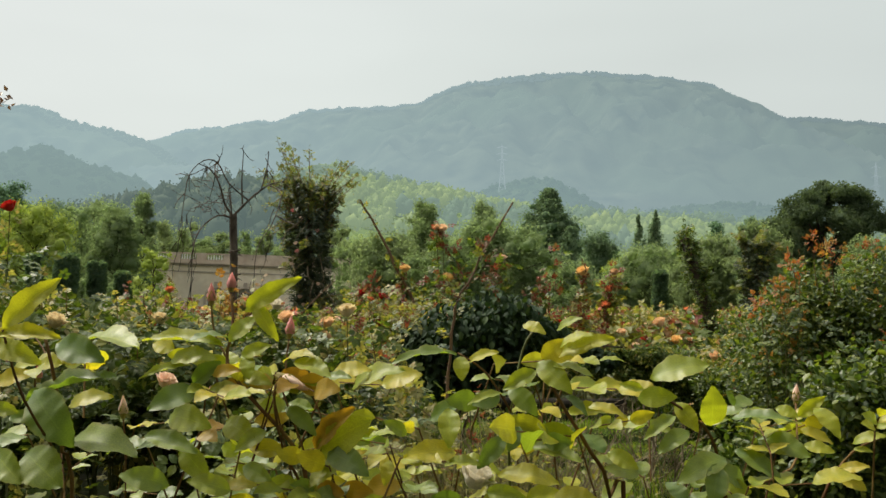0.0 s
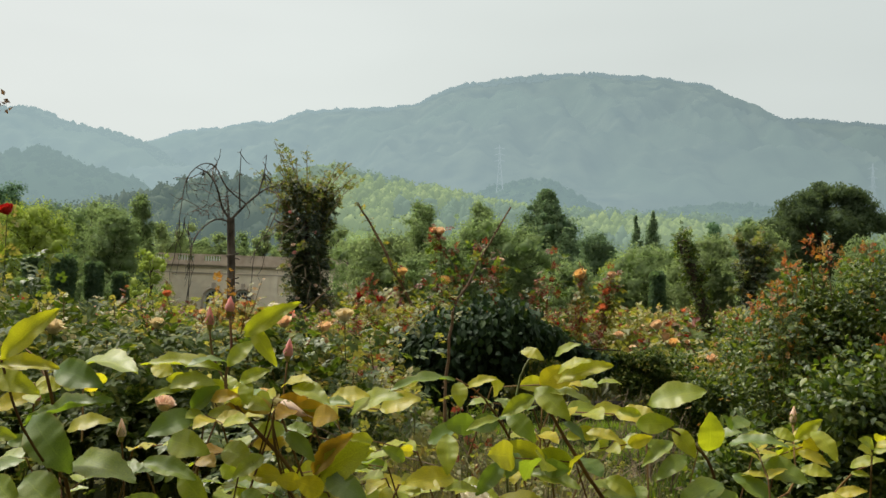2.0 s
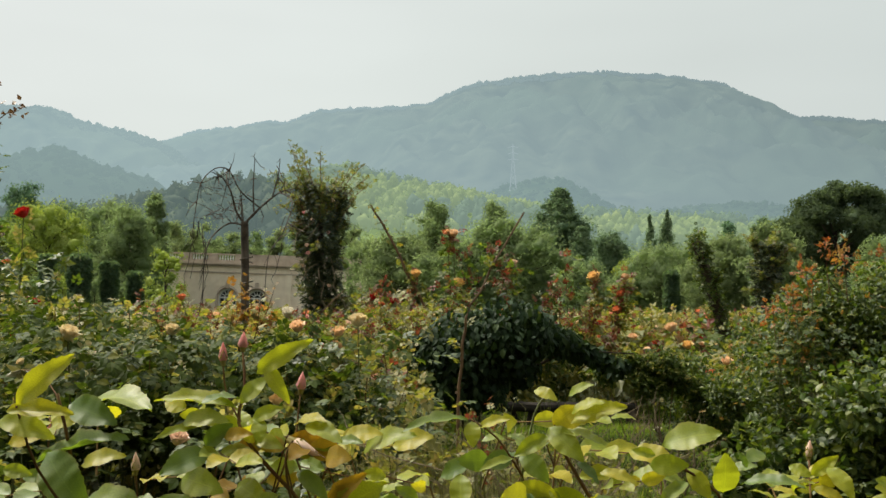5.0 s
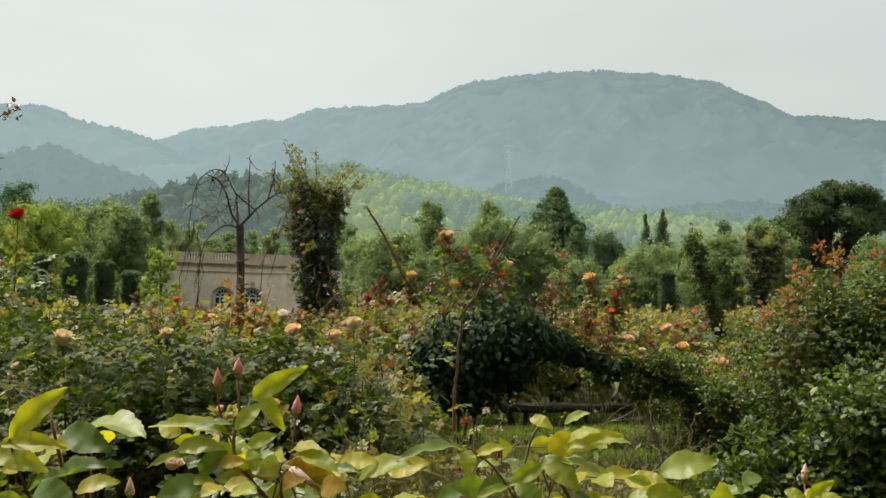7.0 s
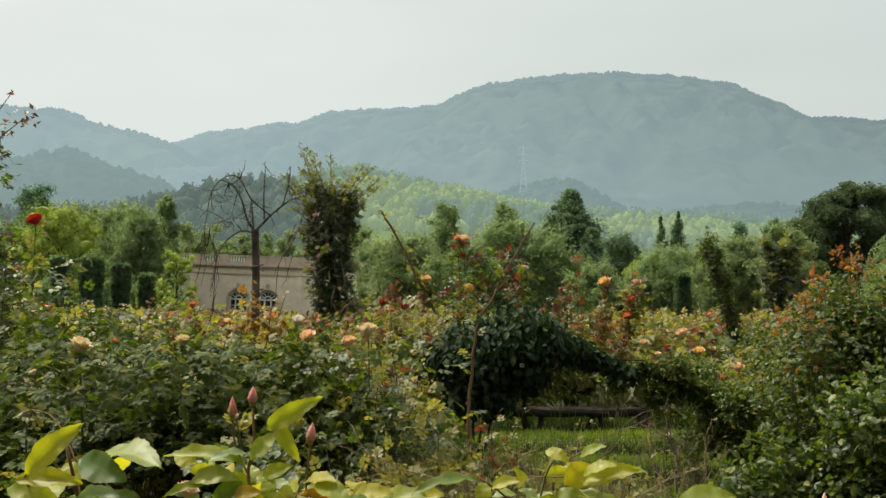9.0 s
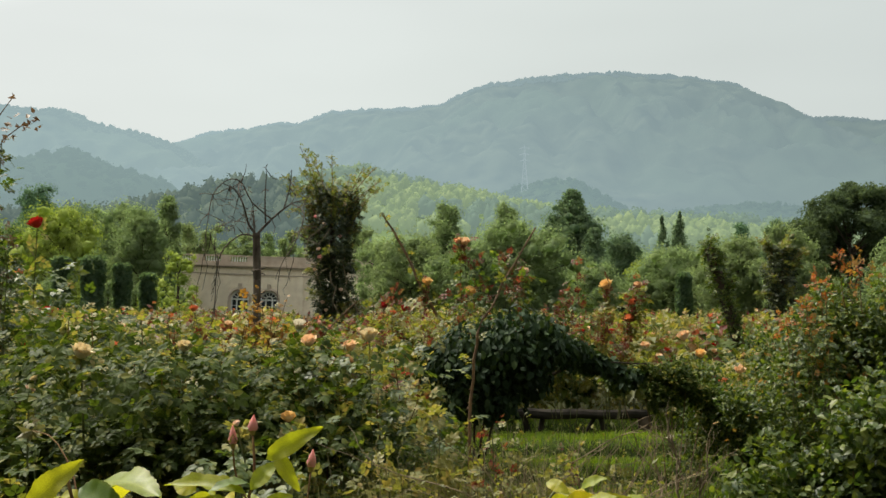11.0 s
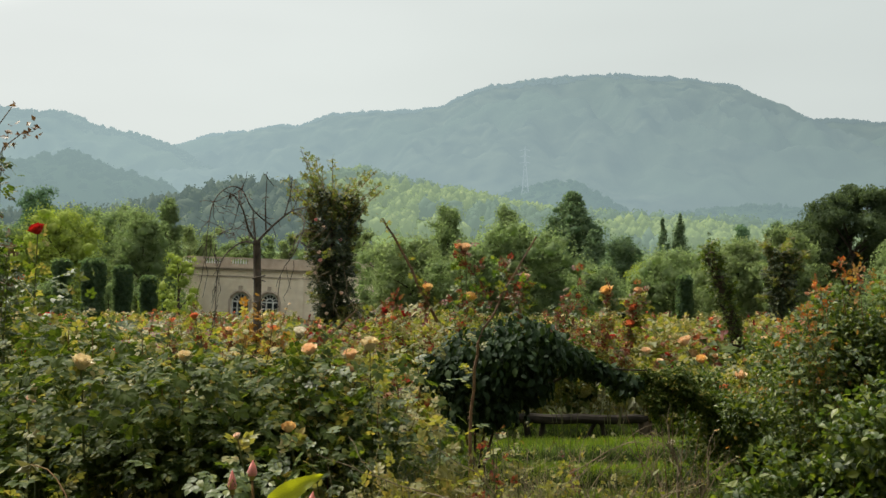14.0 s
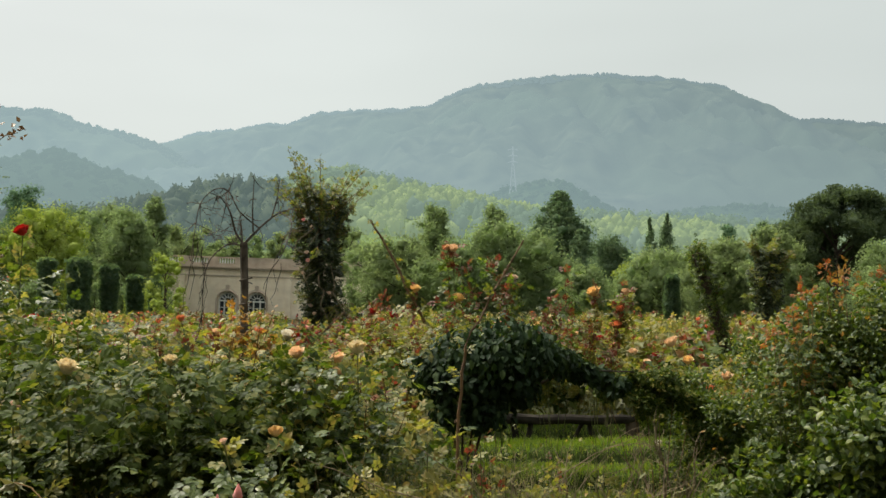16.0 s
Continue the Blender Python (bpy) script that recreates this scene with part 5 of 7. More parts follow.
def rose_pillar(x, y, top, r, seed, label, shoots=26, fol=3400, flare=1.0, blooms=9, leafm=None, topm=None, lean=(0, 0), reach=0.26, leaf_size=0.17):
    rng = np.random.default_rng(seed)
    z0 = ground_z(y)
    th = thing("rose_pillar", (x, y, z0), label, "climbing rose", "rose pillars")
    hh = top - z0

    def axis(s):
        return np.array((x + lean[0] * s, y + lean[1] * s, z0 + hh * s))

    part("post", Build().tube([tuple(axis(0)), tuple(axis(0.5)), tuple(axis(0.95))], 0.07, 0.06, 6), M_BARK, th)
    n = fol
    s = rng.uniform(0.02, 1.0, n)
    a = rng.uniform(0, 2 * math.pi, n)
    lump = 0.8 + 0.25 * np.sin(a * 3 + s * 9 + seed) + 0.12 * np.sin(s * 23 + a)
    prof = np.interp(s, [0, 0.2, 0.5, 0.85, 1.0], [1.15, 1.0, 0.85, 1.05 * flare, 0.8 * flare])
    rr = r * prof * lump * rng.uniform(0.2, 1.25, n) ** 0.6
    ax = np.array([axis(q) for q in s])
    pos = ax + np.stack([rr * np.cos(a), rr * np.sin(a), np.zeros(n)], 1)
    out = np.stack([np.cos(a), np.sin(a), -0.2 * np.ones(n)], 1)
    part("foliage", Build().cloud(SPRAY, pos, out + rng.normal(0, 0.6, (n, 3)), rng.normal(0, 0.4, (n, 3)) + (0, 0, 1) + out * 0.4, rng.uniform(0.7, 1.2, n) * leaf_size), leafm or M_PILLAR, th)
    cn = Build()
    P, F = [], []
    for i in range(int(shoots * 1.7)):
        a = rng.uniform(0, 2 * math.pi)
        side = i >= shoots
        b0 = axis(rng.uniform(0.15, 0.9) if side else rng.uniform(0.72, 0.96)) + np.array((math.cos(a), math.sin(a), 0)) * r * 0.6
        ln = rng.uniform(0.25, 1.0) * hh * reach * (0.6 if side else 1)
        tilt = rng.uniform(0.9, 2.4) if side else rng.uniform(0.1, 1.25)
        d = np.array((math.cos(a) * tilt, math.sin(a) * tilt, 0.6 if side else 1.0))
        d /= np.linalg.norm(d)
        droop = -0.45 * ln if side else -0.10 * ln * tilt
        e = b0 + d * ln + (0, 0, droop)
        m_ = b0 + d * ln * 0.55
        cn.tube([b0, m_, e], 0.012, 0.005, 4)
        for q in np.linspace(0.05, 1.0, 30):
            P.append((1 - q) ** 2 * b0 + 2 * q * (1 - q) * m_ + q * q * e + rng.normal(0, 0.03, 3))
            F.append(d * 0.3 + rng.normal(0, 0.7, 3))
    part("cane", cn, M_CANE, th, kind="stuff")
    if blooms:
        dry = Build()
        for i in range(16):
            a = rng.uniform(math.pi * 0.9, math.pi * 1.9)
            d0 = np.array((math.cos(a), math.sin(a), 0.0))
            b0 = axis(rng.uniform(0.35, 0.85)) + d0 * r * 0.95
            e = b0 + d0 * rng.uniform(0.1, 0.4) + (rng.normal(0, 0.2), 0, -rng.uniform(0.1, 0.75))
            dry.tube([b0, (b0 + e) / 2 + d0 * 0.12 + rng.normal(0, 0.05, 3), e], 0.012, 0.006, 4)
        part("dry_twig", dry, M_TWIG, th, "pale dry twigs hanging from the climber", kind="stuff")
    P, F = np.array(P), np.array(F)
    part("top_foliage", Build().cloud(SPRAY, P, F, rng.normal(0, 0.5, P.shape) + (0, 0, 1), rng.uniform(0.6, 1.1, len(P)) * leaf_size), topm or M_PILLAR_TOP, th)
    for i in range(blooms):
        a = rng.uniform(math.pi * 1.15, math.pi * 1.85)
        q = 0.2 + 0.75 * (i * 0.618 % 1.0)
        add_bloom(th, axis(q) + np.array((math.cos(a), math.sin(a), 0)) * r * 1.02, "blush" if i % 3 else "pink", 0.12, rng)
    return th


rose_pillar(-2.913, 19.0, 3.641, 0.46, 11, "tall pillar smothered in a dark climbing rose with pale pink blooms", 52, 5200, 1.15, 12, reach=0.36, leaf_size=0.15)
rose_pillar(7.557, 21.0, 2.45, 0.30, 12, "dark vine-covered pillar beyond the roses", 16, 2000, 1.0, 0, M_PILLAR, M_PILLAR_TOP)
rose_pillar(3.404, 10.0, 2.152, 0.10, 13, "leaning post overgrown with a climbing rose", 7, 1300, 1.0, 0, M_SHRUB, M_SHRUB, (-0.6499, 0.0), 0.08, 0.08)

# ---- dead weeping standard rose ----


def dead_tree():
    x, y = -1.2082, 5.0
    th = thing("dead_tree", (x, y, 0), "bare dead weeping standard tree with a tied trunk", "tree")
    rng = np.random.default_rng(4)
    part("trunk", Build().tube([(x + 0.01, y, -0.02), (x + 0.012, y, 0.7), (x, y, 1.3), (x + 0.004, y, 1.7), (x, y, 1.9575)], 0.017, 0.022, 9, 0.16, rng), M_DEAD, th)
    part("stake", Build().tube([(x + 0.02, y + 0.02, -0.02), (x + 0.014, y + 0.02, 1.75)], 0.010, 0.009, 6), M_DEAD, th)
    for zz in (1.45, 1.58, 1.72):
        ring = [(x + 0.012 + 0.036 * math.cos(k * 0.7), y + 0.034 * math.sin(k * 0.7), zz + 0.004 * k) for k in range(10)]
        part("tie", Build().tube(ring, 0.004, 0.004, 4), M_DEAD, th, "dark binding round the trunk")
    main_limbs = (
        ((-1.2109, 5.000, 1.9510), (-1.2570, 5.000, 2.016), (-1.2647, 4.900, 2.126), (-1.3165, 4.900, 2.206), (-1.3666, 4.850, 2.232)),
        ((-1.2109, 5.000, 1.9445), (-1.1316, 5.050, 2.044), (-1.0271, 5.100, 2.138), (-0.9441, 5.100, 2.158)),
        ((-1.1316, 5.050, 2.044), (-1.2352, 5.000, 2.137), (-1.2883, 4.950, 2.252), (-1.3553, 4.900, 2.255), (-1.4198, 4.850, 2.169), (-1.4350, 4.800, 2.006), (-1.4554, 4.800, 1.8494)),
        ((-1.1607, 5.020, 2.018), (-1.1603, 5.000, 2.153), (-1.1518, 5.000, 2.324)),
    )
    side_limbs = (
        ((-1.2173, 5.000, 1.9380), (-1.2728, 4.900, 1.9440), (-1.3539, 4.850, 1.8678), (-1.3796, 4.800, 1.7556), (-1.3903, 4.800, 1.5685), (-1.4140, 4.800, 1.4285)),
        ((-1.0659, 5.080, 2.109), (-1.0377, 5.100, 2.231), (-1.0250, 5.100, 2.338)),
        ((-1.0271, 5.100, 2.138), (-0.9317, 5.000, 2.072), (-0.9694, 4.900, 1.8865), (-1.0376, 4.850, 1.7573), (-1.0470, 4.800, 1.5062)),
        ((-1.2647, 4.900, 2.126), (-1.3173, 5.000, 2.219), (-1.3143, 5.100, 2.298)),
        ((-1.2175, 5.000, 1.9641), (-1.2247, 5.000, 2.055), (-1.2382, 5.000, 2.104)),
    )
    for i, l in enumerate(main_limbs + side_limbs):
        pts = [Vector(p) for p in l]
        fine = []
        for j in range(len(pts) - 1):
            p0, p1, p2, p3 = pts[max(j - 1, 0)], pts[j], pts[j + 1], pts[min(j + 2, len(pts) - 1)]
            for q in (0, 0.33, 0.66):
                fine.append(0.5 * ((2 * p1) + (p2 - p0) * q + (2 * p0 - 5 * p1 + 4 * p2 - p3) * q * q + (3 * p1 - p0 - 3 * p2 + p3) * q ** 3))
        fine.append(pts[-1])
        br = Build().tube(fine, (0.008, 0.009, 0.0045, 0.006, 0.0055, 0.005, 0.004, 0.004, 0.005)[i], 0.002, 6, 0.15, rng)
        for _ in range(7):
            s0 = fine[int(rng.integers(len(fine) // 3, len(fine)))]
            e = s0 + Vector((rng.normal(0, 0.05), rng.normal(0, 0.05), rng.normal(-0.03, 0.06)))
            br.tube([s0, (s0 + e) / 2 + Vector(rng.normal(0, 0.012, 3)), e], 0.003, 0.0012, 4)
        part("branch", br, M_DEAD, th)
    tw = Build()
    for i in range(34):
        a = rng.uniform(1.6, 4.7)
        s0 = Vector((x + rng.uniform(-0.24, 0.0), y + rng.uniform(-0.1, 0.1), rng.uniform(1.92, 2.2)))
        d = Vector((math.cos(a), 0.5 * math.sin(a), rng.uniform(-0.5, 0.7)))
        pts = [s0]
        for k in range(4):
            pts.append(pts[-1] + d * 0.028 + Vector(rng.normal(0, 0.010, 3)))
        tw.tube(pts, 0.0026, 0.001, 4)
    for i in range(7):
        s0 = Vector((x + (rng.uniform(-0.30, -0.20) if i < 5 else rng.uniform(0.16, 0.24)), y + rng.uniform(-0.1, 0.1), rng.uniform(1.75, 2.0)))
        pts = [s0]
        for k in range(6):
            pts.append(pts[-1] + Vector((rng.normal(-0.006, 0.016), rng.normal(0, 0.01), -rng.uniform(0.03, 0.09))))
        tw.tube(pts, 0.0028, 0.0012, 4)
    part("twig", tw, M_DEAD, th, "fine hanging dead twigs", kind="stuff")


dead_tree()

# ---- dark vine over a support, with the timber rail below ----


def dark_vine():
    cx, cy = 0.22, 5.2
    rng = np.random.default_rng(6)
    th = thing("dark_vine", (cx, cy, 0), "dense mound of a dark broad-leaved vine", "vine")
    tr = Build()
    for k in range(3):
        tr = Build()
        tr.tube([(cx - 0.16 + 0.025 * k, cy + 0.1, -0.02), (cx - 0.17 + 0.03 * k, cy + 0.1 + 0.03 * k, 0.6), (cx - 0.16 + 0.09 * k, cy + 0.1, 1.1)], 0.010, 0.007, 6)
        part("stem", tr, M_BARK, th)
    tr = Build()
    tr.tube([(cx - 0.05, cy, 0.95), (cx + 0.5, cy + 0.3, 1.18), (cx + 1.0, cy + 0.72, 1.12)], 0.012, 0.005, 6)
    part("stem", tr, M_BARK, th)
    lob = ((-0.14, 0, 1.24, 0.24), (0.08, 0, 1.31, 0.24), (0.24, 0.1, 1.31, 0.18), (-0.10, 0.1, 1.12, 0.20), (0.05, 0.1, 1.14, 0.17), (0.42, 0.25, 1.25, 0.11), (0.52, 0.35, 1.20, 0.09), (0.62, 0.45, 1.16, 0.08), (0.76, 0.6, 1.10, 0.07), (0.90, 0.72, 1.04, 0.065), (-0.32, 0.1, 1.17, 0.17), (-0.2, 0, 1.00, 0.16), (-0.02, 0, 0.98, 0.14), (0.16, 0.1, 1.08, 0.13))
    P, U = [], []
    for lx, ly, lz, lr in lob:
        n = int(3400 * lr)
        d = rand_dirs(rng, n, 0.2)
        P.append(np.array((cx + lx, cy + ly, lz)) + d * lr * (rng.uniform(0.3, 1.25, (n, 1)) ** 0.7) * (1, 1, 0.85))
        U.append(d + (0, 0, 0.8))
    P, U = np.concatenate(P), np.concatenate(U)
    n = len(P)
    fwd = rng.normal(0, 0.5, (n, 3)) + (0, -0.3, -0.7)
    part("foliage", Build().cloud(LEAF_R, P, fwd, U + rng.normal(0, 0.4, (n, 3)), rng.uniform(0.036, 0.07, n)), M_DARK, th, kind="stuff")


dark_vine()


def timber_rail():
    y = 9.6
    x0, x1 = 0.5176, 2.002
    z = 0.2105
    th = thing("timber_rail", ((x0 + x1) / 2, y, 0), "weathered timber rail, coloured dark for shade, on short posts over the lawn", "rail")
    rng = np.random.default_rng(3)
    part("beam", Build().tube([(x0 + (x1 - x0) * k / 8, y, z + 0.008 * math.sin(k * 2)) for k in range(9)], 0.056, 0.050, 10, 0.1, rng), M_LOG, th)
    for xx, lean, rad in ((x0 + 0.12, 0.05, 0.035), (x0 + 0.34, -0.04, 0.030), (1.4376, -0.12, 0.022), (1.4749, 0.05, 0.03), (1.9527, 0.02, 0.082)):
        part("post", Build().tube([(xx + lean, y + 0.03, -0.02), (xx + lean * 0.5, y + 0.03, z * 0.5), (xx, y + 0.03, z)], rad, rad * 0.92, 9, 0.1, rng), M_LOG if rad < 0.08 else M_BARK, th)


timber_rail()


def long_cane(pts, label, r=0.011, seed=0, leaves=0, leafm=None):
    """A single arching rose cane with thorns and a few leaves."""
    pts = [Vector(p) for p in pts]
    rng = np.random.default_rng(seed)
    th = thing("rose_cane", (pts[0].x, pts[0].y, pts[0].z), label, "rose cane", "long rose canes")
    fine = []
    for j in range(len(pts) - 1):
        for q in (0, 0.33, 0.66):
            fine.append(pts[j].lerp(pts[j + 1], q) + Vector(rng.normal(0, 0.004, 3)))
    fine.append(pts[-1])
    part("stem", Build().tube(fine, r, r * 0.5, 6), M_CANE, th)
    tn = Build()
    for i in range(46):
        k = int(rng.integers(len(fine) - 1))
        p0 = fine[k].lerp(fine[k + 1], rng.random())
        d = Vector(rng.normal(0, 1, 3)).normalized()
        tn.tube([p0, p0 + d * r * 2.2], r * 0.35, r * 0.05, 4)
    part("thorn", tn, M_CANE, th, kind="stuff")
    if leaves:
        k = rng.integers(len(fine) // 3, len(fine), leaves)
        P = np.array([fine[q] for q in k]) + rng.normal(0, 0.012, (leaves, 3))
        part("foliage", Build().cloud(SPRAY, P, rng.normal(0, 0.7, (leaves, 3)) + (0, 0, 0.4), rng.normal(0, 0.4, (leaves, 3)) + (0, 0, 1), rng.uniform(0.5, 1.0, leaves) * 0.085), leafm or M_TIP, th)


long_cane(((0.0140, 3.6, 0), (0.0163, 3.600, 1.1110), (0.0373, 3.600, 1.3665), (0.0724, 3.600, 1.5297), (0.1545, 3.600, 1.6816), (0.2908, 3.600, 1.9091)), "tall arching thorny rose cane with few leaves", 0.0075, 1, 9, M_BED_OLIVE)
long_cane(((0.0748, 7.2, 0), (-0.0653, 7.200, 1.0865), (-0.2289, 7.200, 1.3660), (-0.3930, 7.200, 1.6930), (-0.5576, 7.200, 2.021), (-0.6894, 7.200, 2.237)), "thick leaning thorny rose cane", 0.018, 2, 34, M_BED_OLIVE)
long_cane(((-0.8486, 4.6, 0.6), (-0.7579, 4.600, 1.4058), (-0.5736, 4.600, 1.5758)), "straight pale dry cane", 0.006, 3, 0)

# ---- shrub mass beside the bed ----


def leaf_shrub(x, y, lobs, label, material, seed, size, per=1500, tmpl=None, tipm=None, tips=120, tip_size=0.1, name="shrub", bunches=()):
    rng = np.random.default_rng(seed)
    z0 = ground_z(y)
    th = thing(name, (x, y, z0), label, "shrub", "rambling shrubs")
    P, U = [], []
    lobs = list(lobs)
    for lx, ly, lz, lr in lobs:
        st = Build()
        for _ in range(6):
            n = int(per * lr / 6)
            d = rand_dirs(rng, n, 0.15)
            c = np.array((x + lx, y + ly, z0 + lz)) + rand_dirs(rng, 1, 0.1)[0] * lr * rng.uniform(0.35, 0.85)
            P.append(c + d * lr * rng.uniform(0.35, 0.62) * (rng.uniform(0.25, 1.2, (n, 1)) ** 0.6))
            U.append(d * 0.7 + (0, 0, 0.9))
        st.tube([(x + lx * 0.3, y + ly * 0.3, z0 - 0.02), (x + lx * 0.7, y + ly * 0.7, z0 + lz * 0.6), (x + lx, y + ly, z0 + lz)], 0.0045, 0.002, 5)
        part("stem", st, M_CANE, th)
    P, U = np.concatenate(P), np.concatenate(U)
    P[:, 2] = np.maximum(P[:, 2], z0 + 0.03)
    n = len(P)
    part("foliage", Build().cloud(tmpl or SPRAY, P, rng.normal(0, 0.7, (n, 3)) + (U - (0, 0, 0.9)) * 0.6, U + rng.normal(0, 0.35, (n, 3)), rng.uniform(0.65, 1.2, n) * size), material, th)
    if tips:
        k = rng.integers(0, len(lobs), tips)
        L = np.array(lobs)[k]
        d = rand_dirs(rng, tips, 0.9)
        pos = np.array((x, y, z0)) + L[:, :3] + d * L[:, 3:4] * rng.uniform(0.95, 1.2, (tips, 1))
        part("young_foliage", Build().cloud(SPRAY, pos, d + rng.normal(0, 0.5, (tips, 3)), rng.normal(0, 0.5, (tips, 3)) + (0, 0, 1), rng.uniform(0.6, 1.0, tips) * tip_size), tipm or M_REDTIP, th)
    for bx, by, bz, br, bn in bunches:
        c = Vector((bx, by, bz))
        part("stem", Build().tube([c + Vector((0.10, 0.12, -0.4)), c + Vector((0.03, 0.04, -0.15)), c + Vector((0, 0, br))], 0.0035, 0.0015, 5), M_CANE, th)
        d = rand_dirs(rng, bn, 0.2)
        pos = np.array(c) + d * rng.uniform(0.2, 1.0, (bn, 1)) * br * np.array((0.75, 0.75, 1.35))
        part("young_foliage", Build().cloud(SPRAY, pos, d + rng.normal(0, 0.4, (bn, 3)), rng.normal(0, 0.5, (bn, 3)) + (0, 0, 1), rng.uniform(0.6, 1.0, bn) * tip_size), M_EMBER, th)
    return th


leaf_shrub(2.25, 5.0, ((0, 0, 1.40, 0.36), (0.35, 0.1, 1.38, 0.36), (-0.22, 0, 1.24, 0.30), (0.1, -0.1, 1.1, 0.42), (0.55, -0.1, 1.1, 0.45), (-0.34, 0, 0.98, 0.32), (-0.2, -0.1, 0.65, 0.32), (0.15, -0.2, 0.65, 0.42), (0.75, 0, 1.42, 0.34), (0.1, 0, 0.3, 0.4), (-0.15, 0, 0.3, 0.3), (-0.5, 0.3, 0.86, 0.2)), "large rambling rose shrub with orange-tinged new shoots", M_SHRUB, 21, 0.034, 10500, LEAF1, M_AMBER, 400, 0.05, bunches=((1.90, 4.72, 1.64, 0.08, 36), (1.71, 4.70, 1.46, 0.06, 30), (1.82, 4.70, 1.53, 0.05, 22), (2.03, 4.78, 1.79, 0.05, 20), (2.12, 4.75, 1.70, 0.06, 16), (2.32, 4.55, 1.25, 0.06, 26), (2.42, 4.9, 1.76, 0.05, 22)))
rose_bush(1.8797, 4.700, 1.68, 0.16, 294, "tall rose shoots with orange new leaves beside the shrub", 330, M_SHRUB, M_AMBER, tips=62, canes=9, low=0.3, spray=0.09, loose=0)
rose_bush(2.218, 5.000, 1.70, 0.12, 295, "upright rose shoots with orange new leaves", 150, M_SHRUB, M_AMBER, tips=60, canes=5, low=0.4, spray=0.09, loose=0)
leaf_shrub(1.66, 3.8, ((0, 0, 0.92, 0.30), (0.3, 0.1, 1.0, 0.32), (-0.25, 0.1, 0.72, 0.26), (0.1, 0, 0.6, 0.32), (0.45, 0, 0.65, 0.34), (-0.28, 0, 0.4, 0.26), (0.15, 0, 0.28, 0.32)), "leafy green shrub with broad leaves beside the bed", M_SHRUB, 22, 0.046, 5000, LEAF_R, M_SHRUB, 160, 0.055)
leaf_shrub(2.35, 6.8, ((0, 0, 0.95, 0.34), (-0.4, 0, 0.8, 0.3), (0.4, 0, 1.15, 0.36), (-0.1, 0, 0.5, 0.36), (-0.55, 0.1, 0.45, 0.28)), "fresh green rambling shrub behind the dry twigs", M_SHRUB, 23, 0.048, 4600, LEAF1, M_TIP, 80, 0.09)
leaf_shrub(1.35, 10.5, ((0, 0, 0.45, 0.28), (-0.4, 0, 0.48, 0.28), (0.4, 0, 0.42, 0.28), (0.8, 0.1, 0.48, 0.3), (-0.75, 0, 0.42, 0.26), (1.2, 0, 0.5, 0.3), (-0.2, 0.5, 0.75, 0.3), (0.5, 0.5, 0.72, 0.3), (1.5, 0.4, 0.7, 0.35)), "low bright yellow-green shrub behind the rail", M_TIP, 24, 0.085, 900, SPRAY, M_TIP, 190, 0.10)

leaf_shrub(1.5238, 6.5, ((0, 0, 0.94, 0.15), (-0.22, 0, 0.96, 0.12), (-0.1, 0, 0.84, 0.12), (0.1, 0, 0.84, 0.14), (-0.4, 0, 0.92, 0.09), (0.28, 0.1, 0.86, 0.18), (0.34, 0.1, 0.6, 0.16)), "leafy rose shrub hanging beside the rail", M_BED, 25, 0.036, 7000, LEAF1, M_TIP, 60, 0.06)

# ---- bare dry shrub ----


def dry_shrub(x, y, seed, h, label):
    rng = np.random.default_rng(seed)
    th = thing("dry_shrub", (x, y, 0), label, "dry shrub")

    def grow(b, p, d, ln, r, depth):
        pts = [p]
        for k in range(4):
            d = (d + Vector(rng.normal(0, 0.16, 3)) + Vector((0, 0, 0.04))).normalized()
            pts.append(pts[-1] + d * ln / 4)
        b.tube(pts, r, r * 0.55, 4)
        if depth:
            for _ in range(3):
                k = int(rng.integers(2, 5))
                grow(b, pts[k], (d + Vector(rng.normal(0, 0.36, 3))).normalized(), ln * rng.uniform(0.5, 0.75), r * 0.55, depth - 1)

    for i in range(5):
        b = Build()
        a = i * 1.3
        grow(b, Vector((x + 0.03 * math.cos(a), y + 0.03 * math.sin(a), -0.01)), Vector((0.26 * math.cos(a), 0.26 * math.sin(a), 1)).normalized(), h * 0.55, 0.010, 3)
        part("branch", b, M_TWIG, th)


dry_shrub(1.47, 5.85, 5, 0.80, "leafless dry shrub with pale forked twigs")
dry_shrub(0.36, 3.7, 12, 1.0, "tangle of thin pale dry stalks")
dry_shrub(0.1608, 3.0, 7, 1.15, "leafless spindly dry stalks")

# ---- lawn and weeds ----


def blades(name, x0, x1, y0, y1, n, hmin, hmax, material, label, seed, keep=None, tmpl=None, lean=0.32, rise=None):
    rng = np.random.default_rng(seed)
    x, y = rng.uniform(x0, x1, n), rng.uniform(y0, y1, n)
    if keep is not None:
        ok = np.array([keep(a, b) for a, b in zip(x, y)])
        x, y = x[ok], y[ok]
    n = len(x)
    pos = np.stack([x, y, np.array([ground_z(q) for q in y]) - 0.01], 1)
    if rise is not None:
        pos[:, 2] += [rise(a, b) for a, b in zip(x, y)]
    fwd = rng.normal(0, lean, (n, 3)) * (1, 1, 0) + (0, 0, 1)
    ob = new(name, Build().cloud(tmpl or BLADE, pos, fwd, rand_dirs(rng, n), rng.uniform(hmin, hmax, n)).mesh(name, material))
    return tagged(ob, label, "grass", kind="stuff")


BANDS = ((5.2, 5.75, 0.07), (6.3, 6.95, 0.09), (7.35, 8.0, 0.10), (8.45, 9.35, 0.12), (9.8, 11.25, 0.14))


